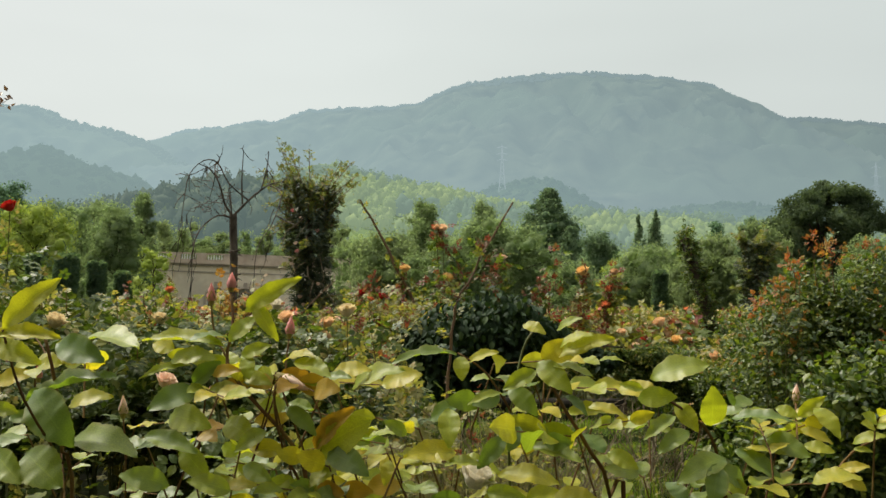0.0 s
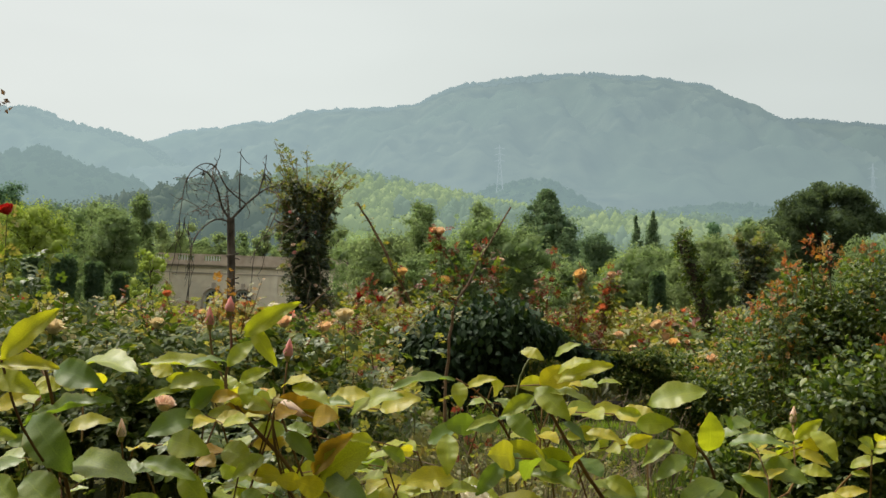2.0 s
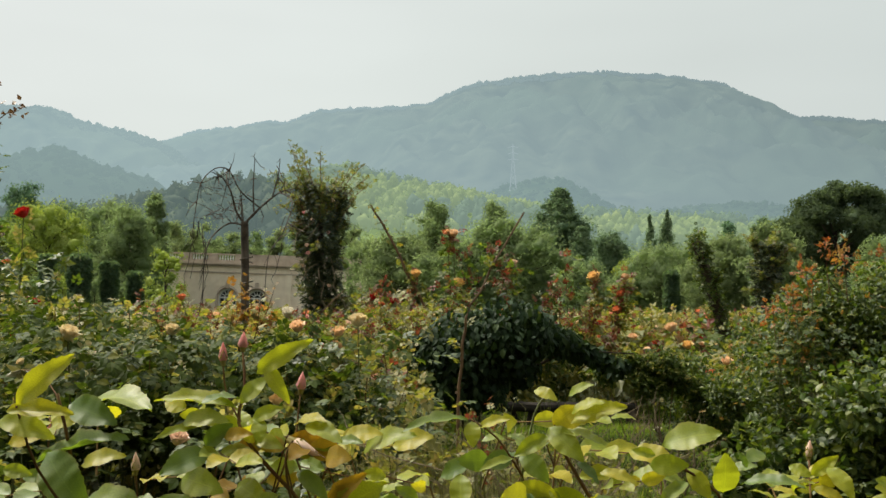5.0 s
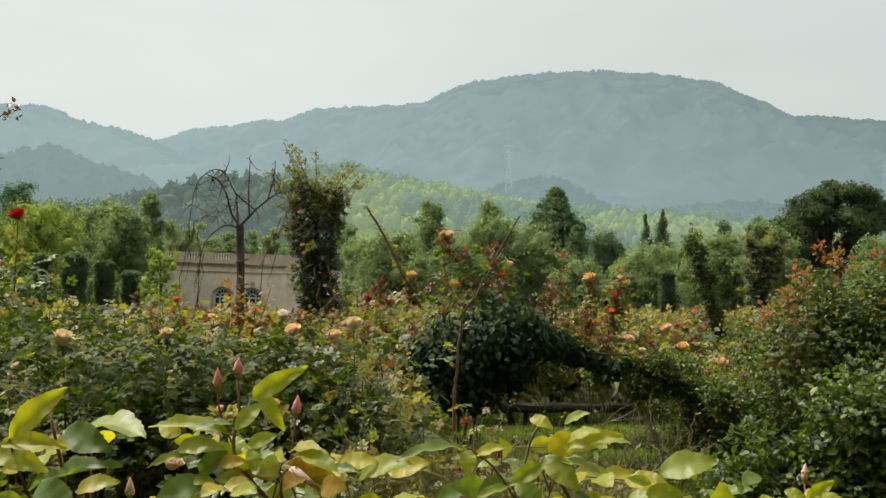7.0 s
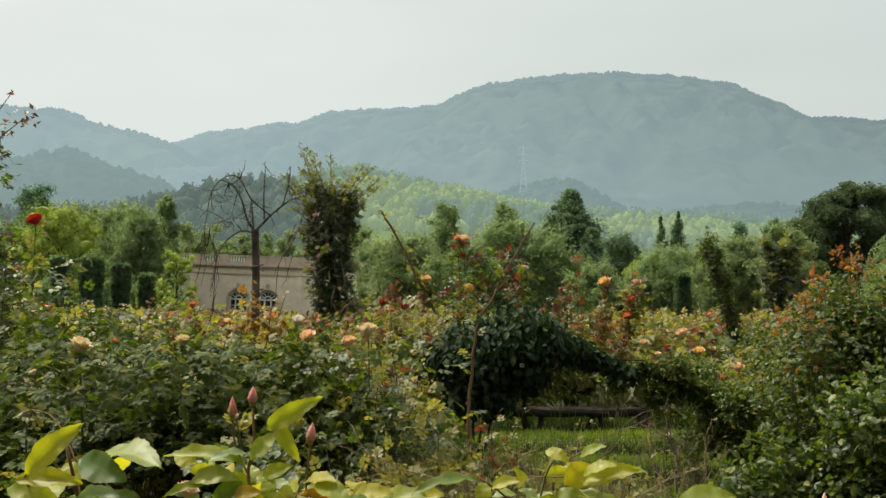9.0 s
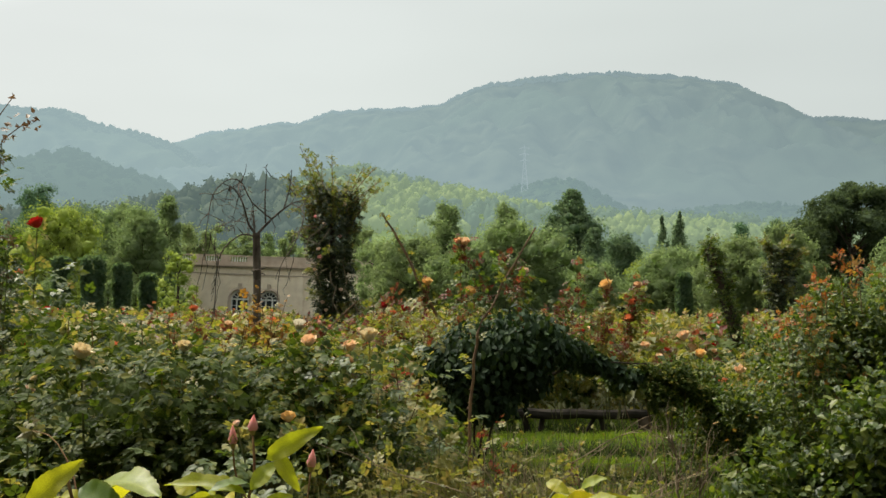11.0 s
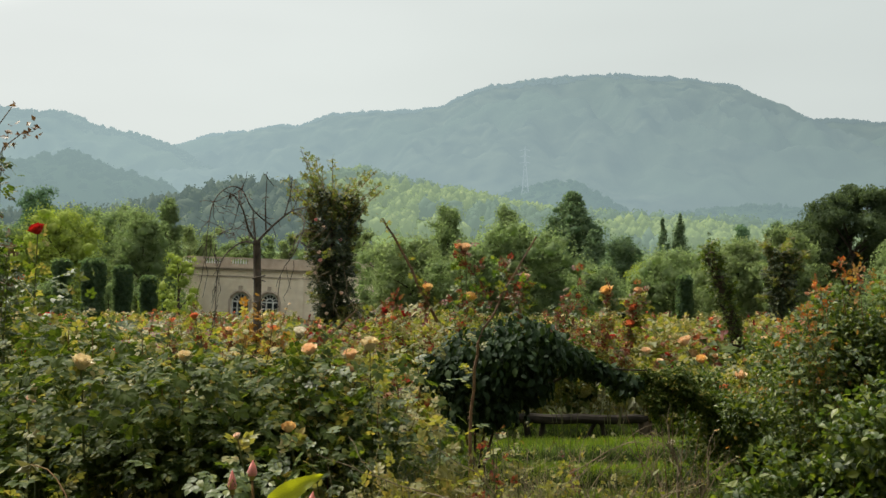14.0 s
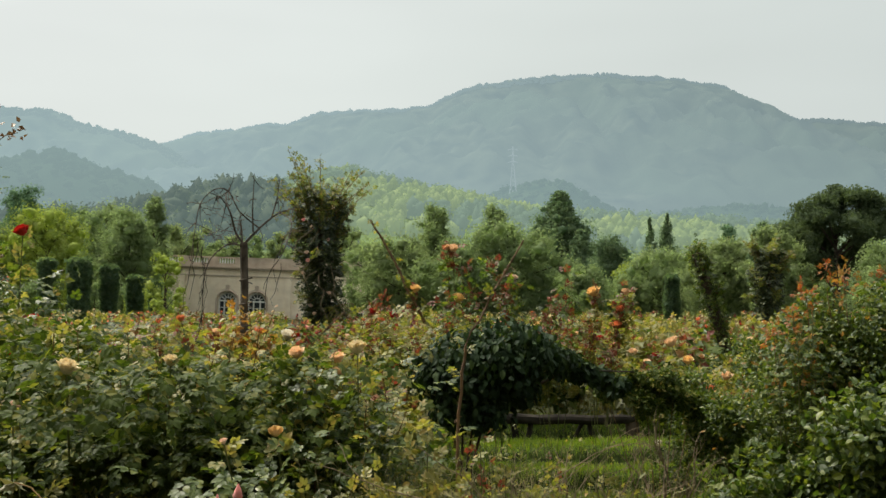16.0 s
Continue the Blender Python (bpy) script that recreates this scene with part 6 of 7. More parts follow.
def turf_z(x, y):
    """Low turf banks, steep in front, with bare soil between them."""
    w = y + 0.22 * noise.noise(Vector((x * 0.9, y * 0.3, 2.0)))
    for a, b, hh in BANDS:
        if a < w < b:
            return hh * math.sin(math.pi * ((w - a) / (b - a)) ** 0.55) ** 0.6 * (1 + 0.25 * noise.noise(Vector((x * 3, y * 3, 5.0))))
    return 0.0


t_m, t, p, out = nodes("mossy_turf")
t.links.new(ramp(t, noise_fac(t, 22, 6), [(0.3, (0.018, 0.022, 0.009)), (0.7, (0.05, 0.075, 0.016))]), p.inputs["Base Color"])
p.inputs["Roughness"].default_value = 0.95
p.inputs["Specular IOR Level"].default_value = 0.03
bump(t, p, noise_fac(t, 40, 5), 0.6, 0.02)
grid_object("turf_bank", np.linspace(-0.4, 4.2, 120), np.linspace(5.15, 11.3, 160), lambda x, y: ground_z(y) - 0.012 + 1.02 * turf_z(x, y) + (0.016 if turf_z(x, y) > 0 else 0.0), t_m, "low mossy turf banks between soil rows")
blades("lawn", -0.4, 4.2, 5.2, 11.3, 90000, 0.04, 0.11, M_GRASS, "bright green grass on the low banks", 41, lambda x, y: turf_z(x, y) > 0.02, None, 0.45, turf_z)
blades("soil_grass", -0.4, 4.2, 5.2, 11.3, 900, 0.04, 0.12, M_GRASS, "sparse grass on the soil rows", 46)
blades("weeds", -0.02, 0.36, 2.5, 3.2, 1000, 0.75, 1.18, M_STRAW, "yellowing tall grass and weeds", 42, None, THIN, 0.12)
blades("dry_grass", -0.4, 0.1, 2.4, 3.2, 600, 0.75, 1.15, M_STRAW, "thin dry grass below the roses", 43, None, THIN, 0.12)
blades("straw_grass", -0.55, -0.3, 2.5, 3.2, 600, 0.75, 1.1, M_STRAW, "thin yellowing grass among the low roses", 45, None, THIN, 0.12)
M_STALK = solid("olive_dry_stalk", (0.11, 0.11, 0.045), (0.27, 0.24, 0.12), 14, 0.8)


def stalk_tangle(name, x0, x1, y0, y1, n, hmin, hmax, label, seed):
    """Thin crooked stalks with short side twigs and tiny leaves."""
    rng = np.random.default_rng(seed)
    th = thing(name, ((x0 + x1) / 2, (y0 + y1) / 2, 0), label, "weeds", kind="stuff")
    b, P, F, S = Build(), [], [], []
    for _ in range(n):
        p = Vector((rng.uniform(x0, x1), rng.uniform(y0, y1), 0.0))
        hh = rng.uniform(hmin, hmax)
        pts = [p.copy()]
        lean = Vector((rng.normal(0, 0.10), rng.normal(0, 0.10), 1.0))
        for k in range(7):
            lean = (lean + Vector((rng.normal(0, 0.16), rng.normal(0, 0.16), 0.12))).normalized()
            pts.append(pts[-1] + lean * hh / 7)
        b.tube(pts, 0.0022, 0.0011, 3)
        for k in (4, 5, 6, 7):
            e = pts[k] + Vector((rng.normal(0, 0.045), rng.normal(0, 0.045), rng.uniform(0.0, 0.08)))
            b.tube([pts[k], (pts[k] + e) / 2 + Vector(rng.normal(0, 0.008, 3)), e], 0.0013, 0.0008, 3)
            for q in range(3):
                P.append(pts[k].lerp(e, rng.uniform(0.3, 1.0)))
                F.append(rng.normal(0, 0.7, 3) + (0, 0, 0.3))
                S.append(rng.uniform(0.012, 0.028))
    part("stalk", b, M_STALK, th, kind="stuff")
    part("leaves", Build().cloud(LEAF1, P, F, rng.normal(0, 0.5, (len(P), 3)) + (0, 0, 1), S), M_BED_OLIVE, th, kind="stuff")
    return th


stalk_tangle("dry_weeds", -0.42, 0.50, 2.7, 3.8, 260, 0.80, 1.12, "tangle of thin crooked dry stalks with tiny leaves", 47)
stalk_tangle("lawn_weeds", 0.35, 1.9, 4.6, 6.6, 70, 0.35, 0.62, "sparse thin stalks standing in the lawn", 48)
blades("border_grass", 0.2, 3.0, 3.4, 6.0, 5000, 0.1, 0.4, M_GRASS, "loose grass between the bushes", 44)
rose_bush(0.2118, 2.900, 1.12, 0.2, 290, "sparse yellow-green weed with upright stalks", 190, M_BED_OLIVE, M_TIP, tips=90, spray=0.07, canes=14, name="weed")
rose_bush(0.0830, 3.000, 1.26, 0.10, 291, "thin reddish seedling rose", 24, M_BED_OLIVE, M_REDTIP, tips=20, spray=0.08, canes=4, loose=0, name="rose_seedling")
rose_bush(0.65, 5.5, 0.66, 0.07, 296, "thin reddish seedling rose in the lawn", 22, M_BED_OLIVE, M_REDTIP, tips=16, spray=0.09, canes=3, loose=0, name="rose_seedling")
rose_bush(0.92, 5.2, 0.60, 0.09, 297, "small spindly seedling with yellow tips", 26, M_BED_OLIVE, M_TIP, tips=18, spray=0.08, canes=4, loose=0, name="rose_seedling")
rose_bush(0.7273, 4.200, 0.86, 0.22, 292, "low yellow-green weed in the lawn", 90, M_BED_OLIVE, M_TIP, tips=40, spray=0.1, canes=10, name="weed")
wx = 1.98
wb = thing("fallen_rose", (wx, 8.5, 0), "small white rose lying in the grass", "flower")
add_bloom(wb, (wx, 8.5, 0.15), "white", 0.085, np.random.default_rng(3))

# ---- near rose shoots ----


def big_leaf_mesh(name, material, wid, fold, curl, seed):
    """A serrated rose leaflet, one unit long: midrib, two halves, folded and curling."""
    rng = np.random.default_rng(seed)
    n = 22
    v, uv = [], []
    for i in range(n + 1):
        s = i / n
        half = wid / 2 * (math.sin(math.pi * s ** 0.86) ** 0.78 * (1 - 0.2 * max(0, s - 0.6))) * (1 if i % 2 else 0.955)
        zc = curl * (0.25 - (s - 0.45) ** 2) - 0.03
        for k, q in ((-1, 1.0), (-1, 0.5), (0, 0.0), (1, 0.5), (1, 1.0)):
            ripple = 0.020 * math.sin(s * 15 + 2 * k + seed) + 0.010 * math.sin(s * 31 + seed * 3)
            v.append((k * q * half, s + (0.018 if q == 1.0 and i % 2 else 0), zc + fold * q * half * (1.0 if q < 1 else 0.85) + ripple * q))
            uv.append((k * q * 0.5 + 0.5, s))
    f = [(5 * i + k, 5 * i + k + 1, 5 * i + k + 6, 5 * i + k + 5) for i in range(n) for k in range(4)]
    me = Build().add(v, f).mesh(name, material, smooth=True)
    layer = me.uv_layers.new(name="uv")
    loop = np.empty(len(me.loops), int)
    me.loops.foreach_get("vertex_index", loop)
    layer.data.foreach_set("uv", np.array(uv)[loop].ravel())
    return me


def veined(m, strength=0.035):
    """Side veins and midrib as relief, a paler midrib in the colour."""
    t = m.node_tree
    p = t.nodes["Principled BSDF"]
    uvn = t.nodes.new("ShaderNodeUVMap")
    sep = t.nodes.new("ShaderNodeSeparateXYZ")
    t.links.new(uvn.outputs[0], sep.inputs[0])

    def math_node(op, a, b):
        n = t.nodes.new("ShaderNodeMath")
        n.operation = op
        for sock, q in zip(n.inputs, (a, b)):
            if isinstance(q, (int, float)):
                sock.default_value = q
            else:
                t.links.new(q, sock)
        return n.outputs[0]

    side = math_node("ABSOLUTE", math_node("SUBTRACT", sep.outputs[0], 0.5), 0)
    wave = math_node("SINE", math_node("SUBTRACT", math_node("MULTIPLY", sep.outputs[1], 30.0), math_node("MULTIPLY", side, 26.0)), 0)
    vein = math_node("POWER", math_node("ABSOLUTE", wave, 0), 0.5)
    rib = math_node("MINIMUM", math_node("MULTIPLY", side, 30.0), 1.0)
    bump(t, p, math_node("MULTIPLY", vein, rib), strength, 0.0015)
    base = p.inputs["Base Color"].links[0].from_socket
    pale = mixc(t, base, (1.5, 1.45, 1.3), 1.0, "MULTIPLY")
    patch = ramp(t, noise_fac(t, 2.2, 3.0), [(0.38, (0.78, 0.88, 0.9)), (0.62, (1.18, 1.08, 0.95))])
    shade = mixc(t, mixc(t, pale, base, rib), patch, 1.0, "MULTIPLY")
    rim = math_node("MULTIPLY", math_node("MAXIMUM", math_node("SUBTRACT", side, 0.40), 0.0), 6.0)
    t.links.new(mixc(t, shade, (0.36, 0.24, 0.05), math_node("MULTIPLY", rim, 0.5)), p.inputs["Base Color"])
    rough = t.nodes.new("ShaderNodeMapRange")
    rough.inputs[3].default_value, rough.inputs[4].default_value = 0.38, 0.6
    t.links.new(noise_fac(t, 3.5, 4.0), rough.inputs[0])
    t.links.new(rough.outputs[0], p.inputs["Roughness"])


for m in (M_YOUNG, M_MATURE, M_RUST):
    veined(m)

BIG = {"y": [], "m": [], "r": []}
for key, m in (("y", M_YOUNG), ("m", M_MATURE), ("r", M_RUST)):
    for k, (wd, fo, cu) in enumerate(((0.58, 0.26, 0.32), (0.64, 0.16, 0.50), (0.52, 0.40, 0.2), (0.68, 0.20, 0.38))):
        BIG[key].append(big_leaf_mesh("leaf", m, wd, fo, cu, k))

LEAF_COUNT = [0]


def leaf(bush, base, tip, lift, key, wide=1.0):
    """One leaf from base to tip. lift: 0 shows its face to the garden path, 90 lies flat facing the sky."""
    base, tip = Vector(base), Vector(tip)
    d = tip - base
    wide = wide if lift > 55 else 0.12 + 0.88 * wide
    y = d.normalized()
    hint = Vector((0, -math.cos(radians(lift)), math.sin(radians(lift))))
    x = y.cross(hint).normalized()
    z = x.cross(y)
    LEAF_COUNT[0] += 1
    ob = new("leaf", BIG[key][LEAF_COUNT[0] * 7 % 4])
    ob.parent = bush
    ob.matrix_local = Matrix.Translation(-bush.location) @ Matrix((
        (x.x * d.length * wide, y.x * d.length, z.x * d.length, base.x),
        (x.y * d.length * wide, y.y * d.length, z.y * d.length, base.y),
        (x.z * d.length * wide, y.z * d.length, z.z * d.length, base.z),
        (0, 0, 0, 1)))
    return ob


def near_bush(x, y, label):
    return thing("near_rose_bush", (x, y, 0), label, "rose bush", "near rose bushes")


def stem(bush, pts, r0, r1, material=None):
    pts = [Vector(p) for p in pts]
    fine = []
    for j in range(len(pts) - 1):
        p0, p1, p2, p3 = pts[max(j - 1, 0)], pts[j], pts[j + 1], pts[min(j + 2, len(pts) - 1)]
        for q in (0, 0.33, 0.66):
            fine.append(0.5 * ((2 * p1) + (p2 - p0) * q + (2 * p0 - 5 * p1 + 4 * p2 - p3) * q * q + (3 * p1 - p0 - 3 * p2 + p3) * q ** 3))
    fine.append(pts[-1])
    return part("stem", Build().tube(fine, r0, r1, 7), material or M_REDSTEM, bush, smooth=True)


def bud(bush, base, tip, r, kind):
    base, tip = Vector(base), Vector(tip)
    ob = part("bud", bud_build(base, tip, r), PETAL[kind], bush, "furled %s rose bud" % kind, True)
    d = tip - base
    s = Build()
    s.cloud(LEAF1, [base + d * 0.02] * 5, [d + Vector((math.cos(k * 1.256), math.sin(k * 1.256), 0)) * d.length * 0.45 for k in range(5)], [Vector((math.cos(k * 1.256), math.sin(k * 1.256), 0.2)) for k in range(5)], [d.length * 0.62] * 5)
    s.tube([base - d * 0.18, base + d * 0.1], r * 0.5, r * 0.75, 7)
    sp = new("calyx", s.mesh("calyx", M_TIP, base - Vector((0, 0, 0))))
    sp.parent = ob
    sp.location = base - bush.location
    return ob


def fill(bush, cx0, cx1, z0, z1, y0, y1, n, seed, mix="mmy", size=0.034):
    """The bush's lower leaves, in threes and fives on short stalks."""
    rng = np.random.default_rng(seed)
    st = Build()
    made = 0
    while made < n:
        c = Vector((rng.uniform(cx0, cx1), rng.uniform(y0, y1), rng.uniform(z0, z1)))
        a = rng.uniform(0, 6.28)
        d = Vector((math.cos(a), 0.6 * math.sin(a), rng.uniform(-0.2, 0.35))).normalized()
        side = d.cross(Vector((0, 0, 1))).normalized()
        grow = rng.uniform(0.62, 1.12)
        ln = size * grow * rng.uniform(2.0, 2.6)
        key = mix[int(rng.integers(len(mix)))]
        lift = rng.uniform(5, 88)
        st.tube([c - d * 0.02 - Vector((0, 0, 0.05)), c, c + d * ln * 0.6], 0.0008, 0.0005, 4)
        for q, sd in ((0.6, 0), (0.3, 1), (0.34, -1), (0.02, 1), (0.05, -1)):
            if sd and rng.random() < 0.12:
                continue
            b = c + d * ln * q
            dd = (d + side * sd * 1.3 + Vector(rng.normal(0, 0.18, 3))).normalized()
            leaf(bush, b, b + dd * size * grow * rng.uniform(0.8, 1.1) * (1 if sd == 0 else 0.85), lift + rng.uniform(-15, 15), key)
            made += 1
    part("leaf_stalk", st, M_REDSTEM, bush, kind="stuff")


A = near_bush(-0.2795, 0.62, "near rose bush with glossy green leaves and buds")
stem(A, ((-0.2674, 0.64, 0.0), (-0.2638, 0.6300, 1.3137), (-0.2697, 0.6200, 1.4760), (-0.2743, 0.6200, 1.5198), (-0.2837, 0.6200, 1.5598)), 0.0018, 0.0011)
stem(A, ((-0.2688, 0.6200, 1.4680), (-0.2590, 0.5400, 1.5240), (-0.2485, 0.4920, 1.5697)), 0.0010, 0.0007)
leaf(A, (-0.2488, 0.4920, 1.5706), (-0.2166, 0.4920, 1.5993), 15, "y", 0.45)
leaf(A, (-0.2549, 0.4920, 1.5674), (-0.2159, 0.4920, 1.5662), 45, "y", 0.55)
leaf(A, (-0.2638, 0.5002, 1.5605), (-0.2303, 0.5002, 1.5507), 40, "y", 0.6)
leaf(A, (-0.2748, 0.6200, 1.5526), (-0.2339, 0.6000, 1.5425), 25, "m", 0.8)
leaf(A, (-0.2671, 0.6400, 1.5519), (-0.2096, 0.6000, 1.5533), 72, "m", 0.6)
leaf(A, (-0.3003, 0.6200, 1.5110), (-0.2257, 0.6000, 1.5340), 70, "m", 0.5)
leaf(A, (-0.2810, 0.6000, 1.5224), (-0.2456, 0.5800, 1.4877), 15, "m", 0.85)
leaf(A, (-0.2650, 0.6200, 1.4847), (-0.2037, 0.5800, 1.4840), 55, "m", 0.6)
leaf(A, (-0.2862, 0.6000, 1.4800), (-0.2527, 0.5800, 1.4609), 30, "m")
leaf(A, (-0.3075, 0.6000, 1.4800), (-0.2797, 0.5800, 1.4635), 20, "m")
leaf(A, (-0.2704, 0.6300, 1.5063), (-0.2380, 0.6300, 1.5144), 50, "y", 0.7)
leaf(A, (-0.3131, 0.6300, 1.4982), (-0.2899, 0.6300, 1.4990), 30, "m", 0.8)
leaf(A, (-0.3185, 0.6200, 1.5238), (-0.2906, 0.6200, 1.5318), 35, "y", 0.7)
leaf(A, (-0.3119, 0.6000, 1.5108), (-0.2916, 0.6000, 1.5069), 25, "m")
bud(A, (-0.2414, 0.6600, 1.4955), (-0.2416, 0.6600, 1.5104), 0.0034, "blush")
stem(A, ((-0.2389, 0.6600, 1.4257), (-0.2394, 0.6600, 1.4680), (-0.2414, 0.6600, 1.4942)), 0.0006, 0.0007)
bud(A, (-0.3058, 0.6600, 1.5223), (-0.3069, 0.6600, 1.5359), 0.0031, "pink")

spent_rng = np.random.default_rng(21)
spent = Vector((-0.425, 0.85, 1.552))
stem(A, ((-0.2640, 0.63, 1.30), (-0.335, 0.76, 1.49), (-0.385, 0.82, 1.545), tuple(spent)), 0.0009, 0.0006, M_REDSTEM)
part("withered_bloom", Build().cloud(LEAF1, [spent] * 12, spent_rng.normal(0, 0.6, (12, 3)) + (-0.3, 0, -0.35), spent_rng.normal(0, 1, (12, 3)), spent_rng.uniform(0.008, 0.018, 12)), M_STRAW, A, "withered brown bloom on a bent stalk")

B = near_bush(-0.1107, 0.6, "near rose bush with pink buds and yellow-green young leaves")
stem(B, ((-0.0873, 0.62, 0.0), (-0.0860, 0.6000, 1.3274), (-0.0924, 0.6000, 1.4492), (-0.1023, 0.6000, 1.4838), (-0.1335, 0.6000, 1.5185), (-0.1509, 0.6100, 1.5407), (-0.1495, 0.6200, 1.5638), (-0.1534, 0.6300, 1.5893)), 0.0019, 0.0009)
stem(B, ((-0.1522, 0.6200, 1.5398), (-0.1650, 0.6300, 1.5591), (-0.1676, 0.6300, 1.5795)), 0.0008, 0.0007)
stem(B, ((-0.0944, 0.6000, 1.4531), (-0.1082, 0.5900, 1.4857), (-0.1122, 0.5800, 1.5212), (-0.1074, 0.5800, 1.5343)), 0.0011, 0.0008)
stem(B, ((-0.0924, 0.6000, 1.4492), (-0.0853, 0.5900, 1.4782), (-0.0689, 0.5800, 1.4951)), 0.0011, 0.0008)
bud(B, (-0.1534, 0.6300, 1.5910), (-0.1527, 0.6300, 1.6032), 0.0034, "pink")
bud(B, (-0.1676, 0.6300, 1.5812), (-0.1678, 0.6300, 1.5959), 0.0031, "pink")
bud(B, (-0.1083, 0.5850, 1.5326), (-0.0889, 0.5750, 1.5256), 0.0046, "blush")
rngb = np.random.default_rng(2)
bud(B, (-0.1199, 0.6800, 1.5541), (-0.1182, 0.6800, 1.5691), 0.0036, "pink")
stem(B, ((-0.1211, 0.6600, 1.4849), (-0.1210, 0.6700, 1.5263), (-0.1199, 0.6800, 1.5528)), 0.0007, 0.0007)
add_bloom(B, Vector((-0.2101, 0.6600, 1.5189)), "blush", 0.019, rngb)
leaf(B, (-0.1393, 0.6100, 1.5754), (-0.0982, 0.6000, 1.6000), 15, "y", 0.38)
leaf(B, (-0.1334, 0.6100, 1.5841), (-0.1135, 0.6000, 1.5557), 10, "y", 0.48)
leaf(B, (-0.1498, 0.6100, 1.5545), (-0.1335, 0.6200, 1.5718), 30, "m", 0.7)
leaf(B, (-0.1518, 0.6100, 1.5518), (-0.2146, 0.6200, 1.5566), 65, "y", 0.5)
leaf(B, (-0.1511, 0.6200, 1.5558), (-0.1765, 0.6000, 1.5564), 75, "m", 0.6)
leaf(B, (-0.1395, 0.6000, 1.5448), (-0.1182, 0.6000, 1.5533), 30, "y", 0.8)
leaf(B, (-0.1345, 0.6000, 1.5456), (-0.1313, 0.5900, 1.5305), 10, "y", 0.9)
leaf(B, (-0.1754, 0.6100, 1.5388), (-0.2093, 0.6000, 1.5309), 60, "y", 0.5)
leaf(B, (-0.1912, 0.6100, 1.5407), (-0.1551, 0.6000, 1.5448), 45, "y", 0.6)
leaf(B, (-0.1588, 0.6000, 1.5332), (-0.1371, 0.5900, 1.5370), 30, "r", 0.7)
leaf(B, (-0.1685, 0.6000, 1.5224), (-0.1965, 0.5800, 1.5119), 30, "m", 0.75)
leaf(B, (-0.1752, 0.6100, 1.5250), (-0.1531, 0.6000, 1.5417), 20, "m", 0.9)
leaf(B, (-0.1877, 0.6000, 1.5050), (-0.1544, 0.5800, 1.5007), 25, "m", 0.8)
leaf(B, (-0.1375, 0.6000, 1.5320), (-0.1161, 0.5900, 1.5275), 35, "y", 0.8)
leaf(B, (-0.1009, 0.5900, 1.5427), (-0.0734, 0.5700, 1.5354), 55, "y", 0.6)
leaf(B, (-0.0798, 0.5900, 1.5320), (-0.0608, 0.5800, 1.5332), 50, "m", 0.8)
leaf(B, (-0.0629, 0.6000, 1.5231), (-0.0263, 0.5800, 1.5392), 50, "y", 0.6)
leaf(B, (-0.1103, 0.6000, 1.5417), (-0.0857, 0.5800, 1.5481), 60, "y", 0.7)
leaf(B, (-0.0853, 0.5900, 1.4820), (-0.0471, 0.5700, 1.5072), 20, "y", 0.8)
leaf(B, (-0.0872, 0.5900, 1.4839), (-0.0586, 0.5700, 1.5152), 35, "r", 0.6)
leaf(B, (-0.0764, 0.5800, 1.4840), (-0.0477, 0.5600, 1.4736), 35, "m", 0.75)
leaf(B, (-0.1302, 0.5700, 1.4768), (-0.1098, 0.5600, 1.4700), 20, "m", 0.9)
leaf(B, (-0.1489, 0.6000, 1.5011), (-0.1251, 0.5800, 1.4914), 25, "y", 0.8)
leaf(B, (-0.1197, 0.5900, 1.4971), (-0.1358, 0.5700, 1.4860), 20, "m", 0.8)
leaf(B, (-0.1064, 0.5900, 1.5123), (-0.0839, 0.5800, 1.4951), 45, "m", 0.6)
leaf(B, (-0.1737, 0.5800, 1.4877), (-0.1522, 0.5700, 1.4677), 15, "m", 0.9)
leaf(B, (-0.1374, 0.5700, 1.4604), (-0.1639, 0.5600, 1.4700), 40, "m", 0.7)
leaf(B, (-0.1982, 0.5800, 1.4951), (-0.1597, 0.5700, 1.4860), 50, "m", 0.7)
leaf(B, (-0.1778, 0.5700, 1.4641), (-0.2073, 0.5600, 1.4736), 35, "m", 0.8)

C = near_bush(0.0663, 0.58, "near rose bush with arching stem and yellow-green leaves")
stem(C, ((0.1193, 0.62, 0.0), (0.1252, 0.6000, 1.3274), (0.1125, 0.5900, 1.4518), (0.0977, 0.5800, 1.4840), (0.0810, 0.5800, 1.5119), (0.0691, 0.5800, 1.5343), (0.0661, 0.5800, 1.5493)), 0.0018, 0.0009)
stem(C, ((0.0468, 0.6000, 1.4416), (0.0442, 0.5900, 1.4895), (0.0462, 0.5900, 1.5123), (0.0530, 0.5800, 1.5511), (0.0605, 0.5800, 1.5643)), 0.0010, 0.0007, M_STEM)
stem(C, ((0.0461, 0.5900, 1.5085), (0.0285, 0.5800, 1.5362), (0.0098, 0.5800, 1.5493)), 0.0008, 0.0006)
leaf(C, (0.0090, 0.5800, 1.5489), (-0.0334, 0.5600, 1.5456), 68, "m", 0.45)
leaf(C, (0.0116, 0.5800, 1.5474), (0.0125, 0.5700, 1.5321), 10, "y", 0.9)
leaf(C, (0.0165, 0.5800, 1.5436), (0.0362, 0.5700, 1.5512), 45, "y", 0.7)
leaf(C, (0.0530, 0.5800, 1.5680), (0.0672, 0.5700, 1.5630), 40, "y", 0.8)
leaf(C, (0.0756, 0.5800, 1.5643), (0.0909, 0.5700, 1.5734), 50, "y", 0.7)
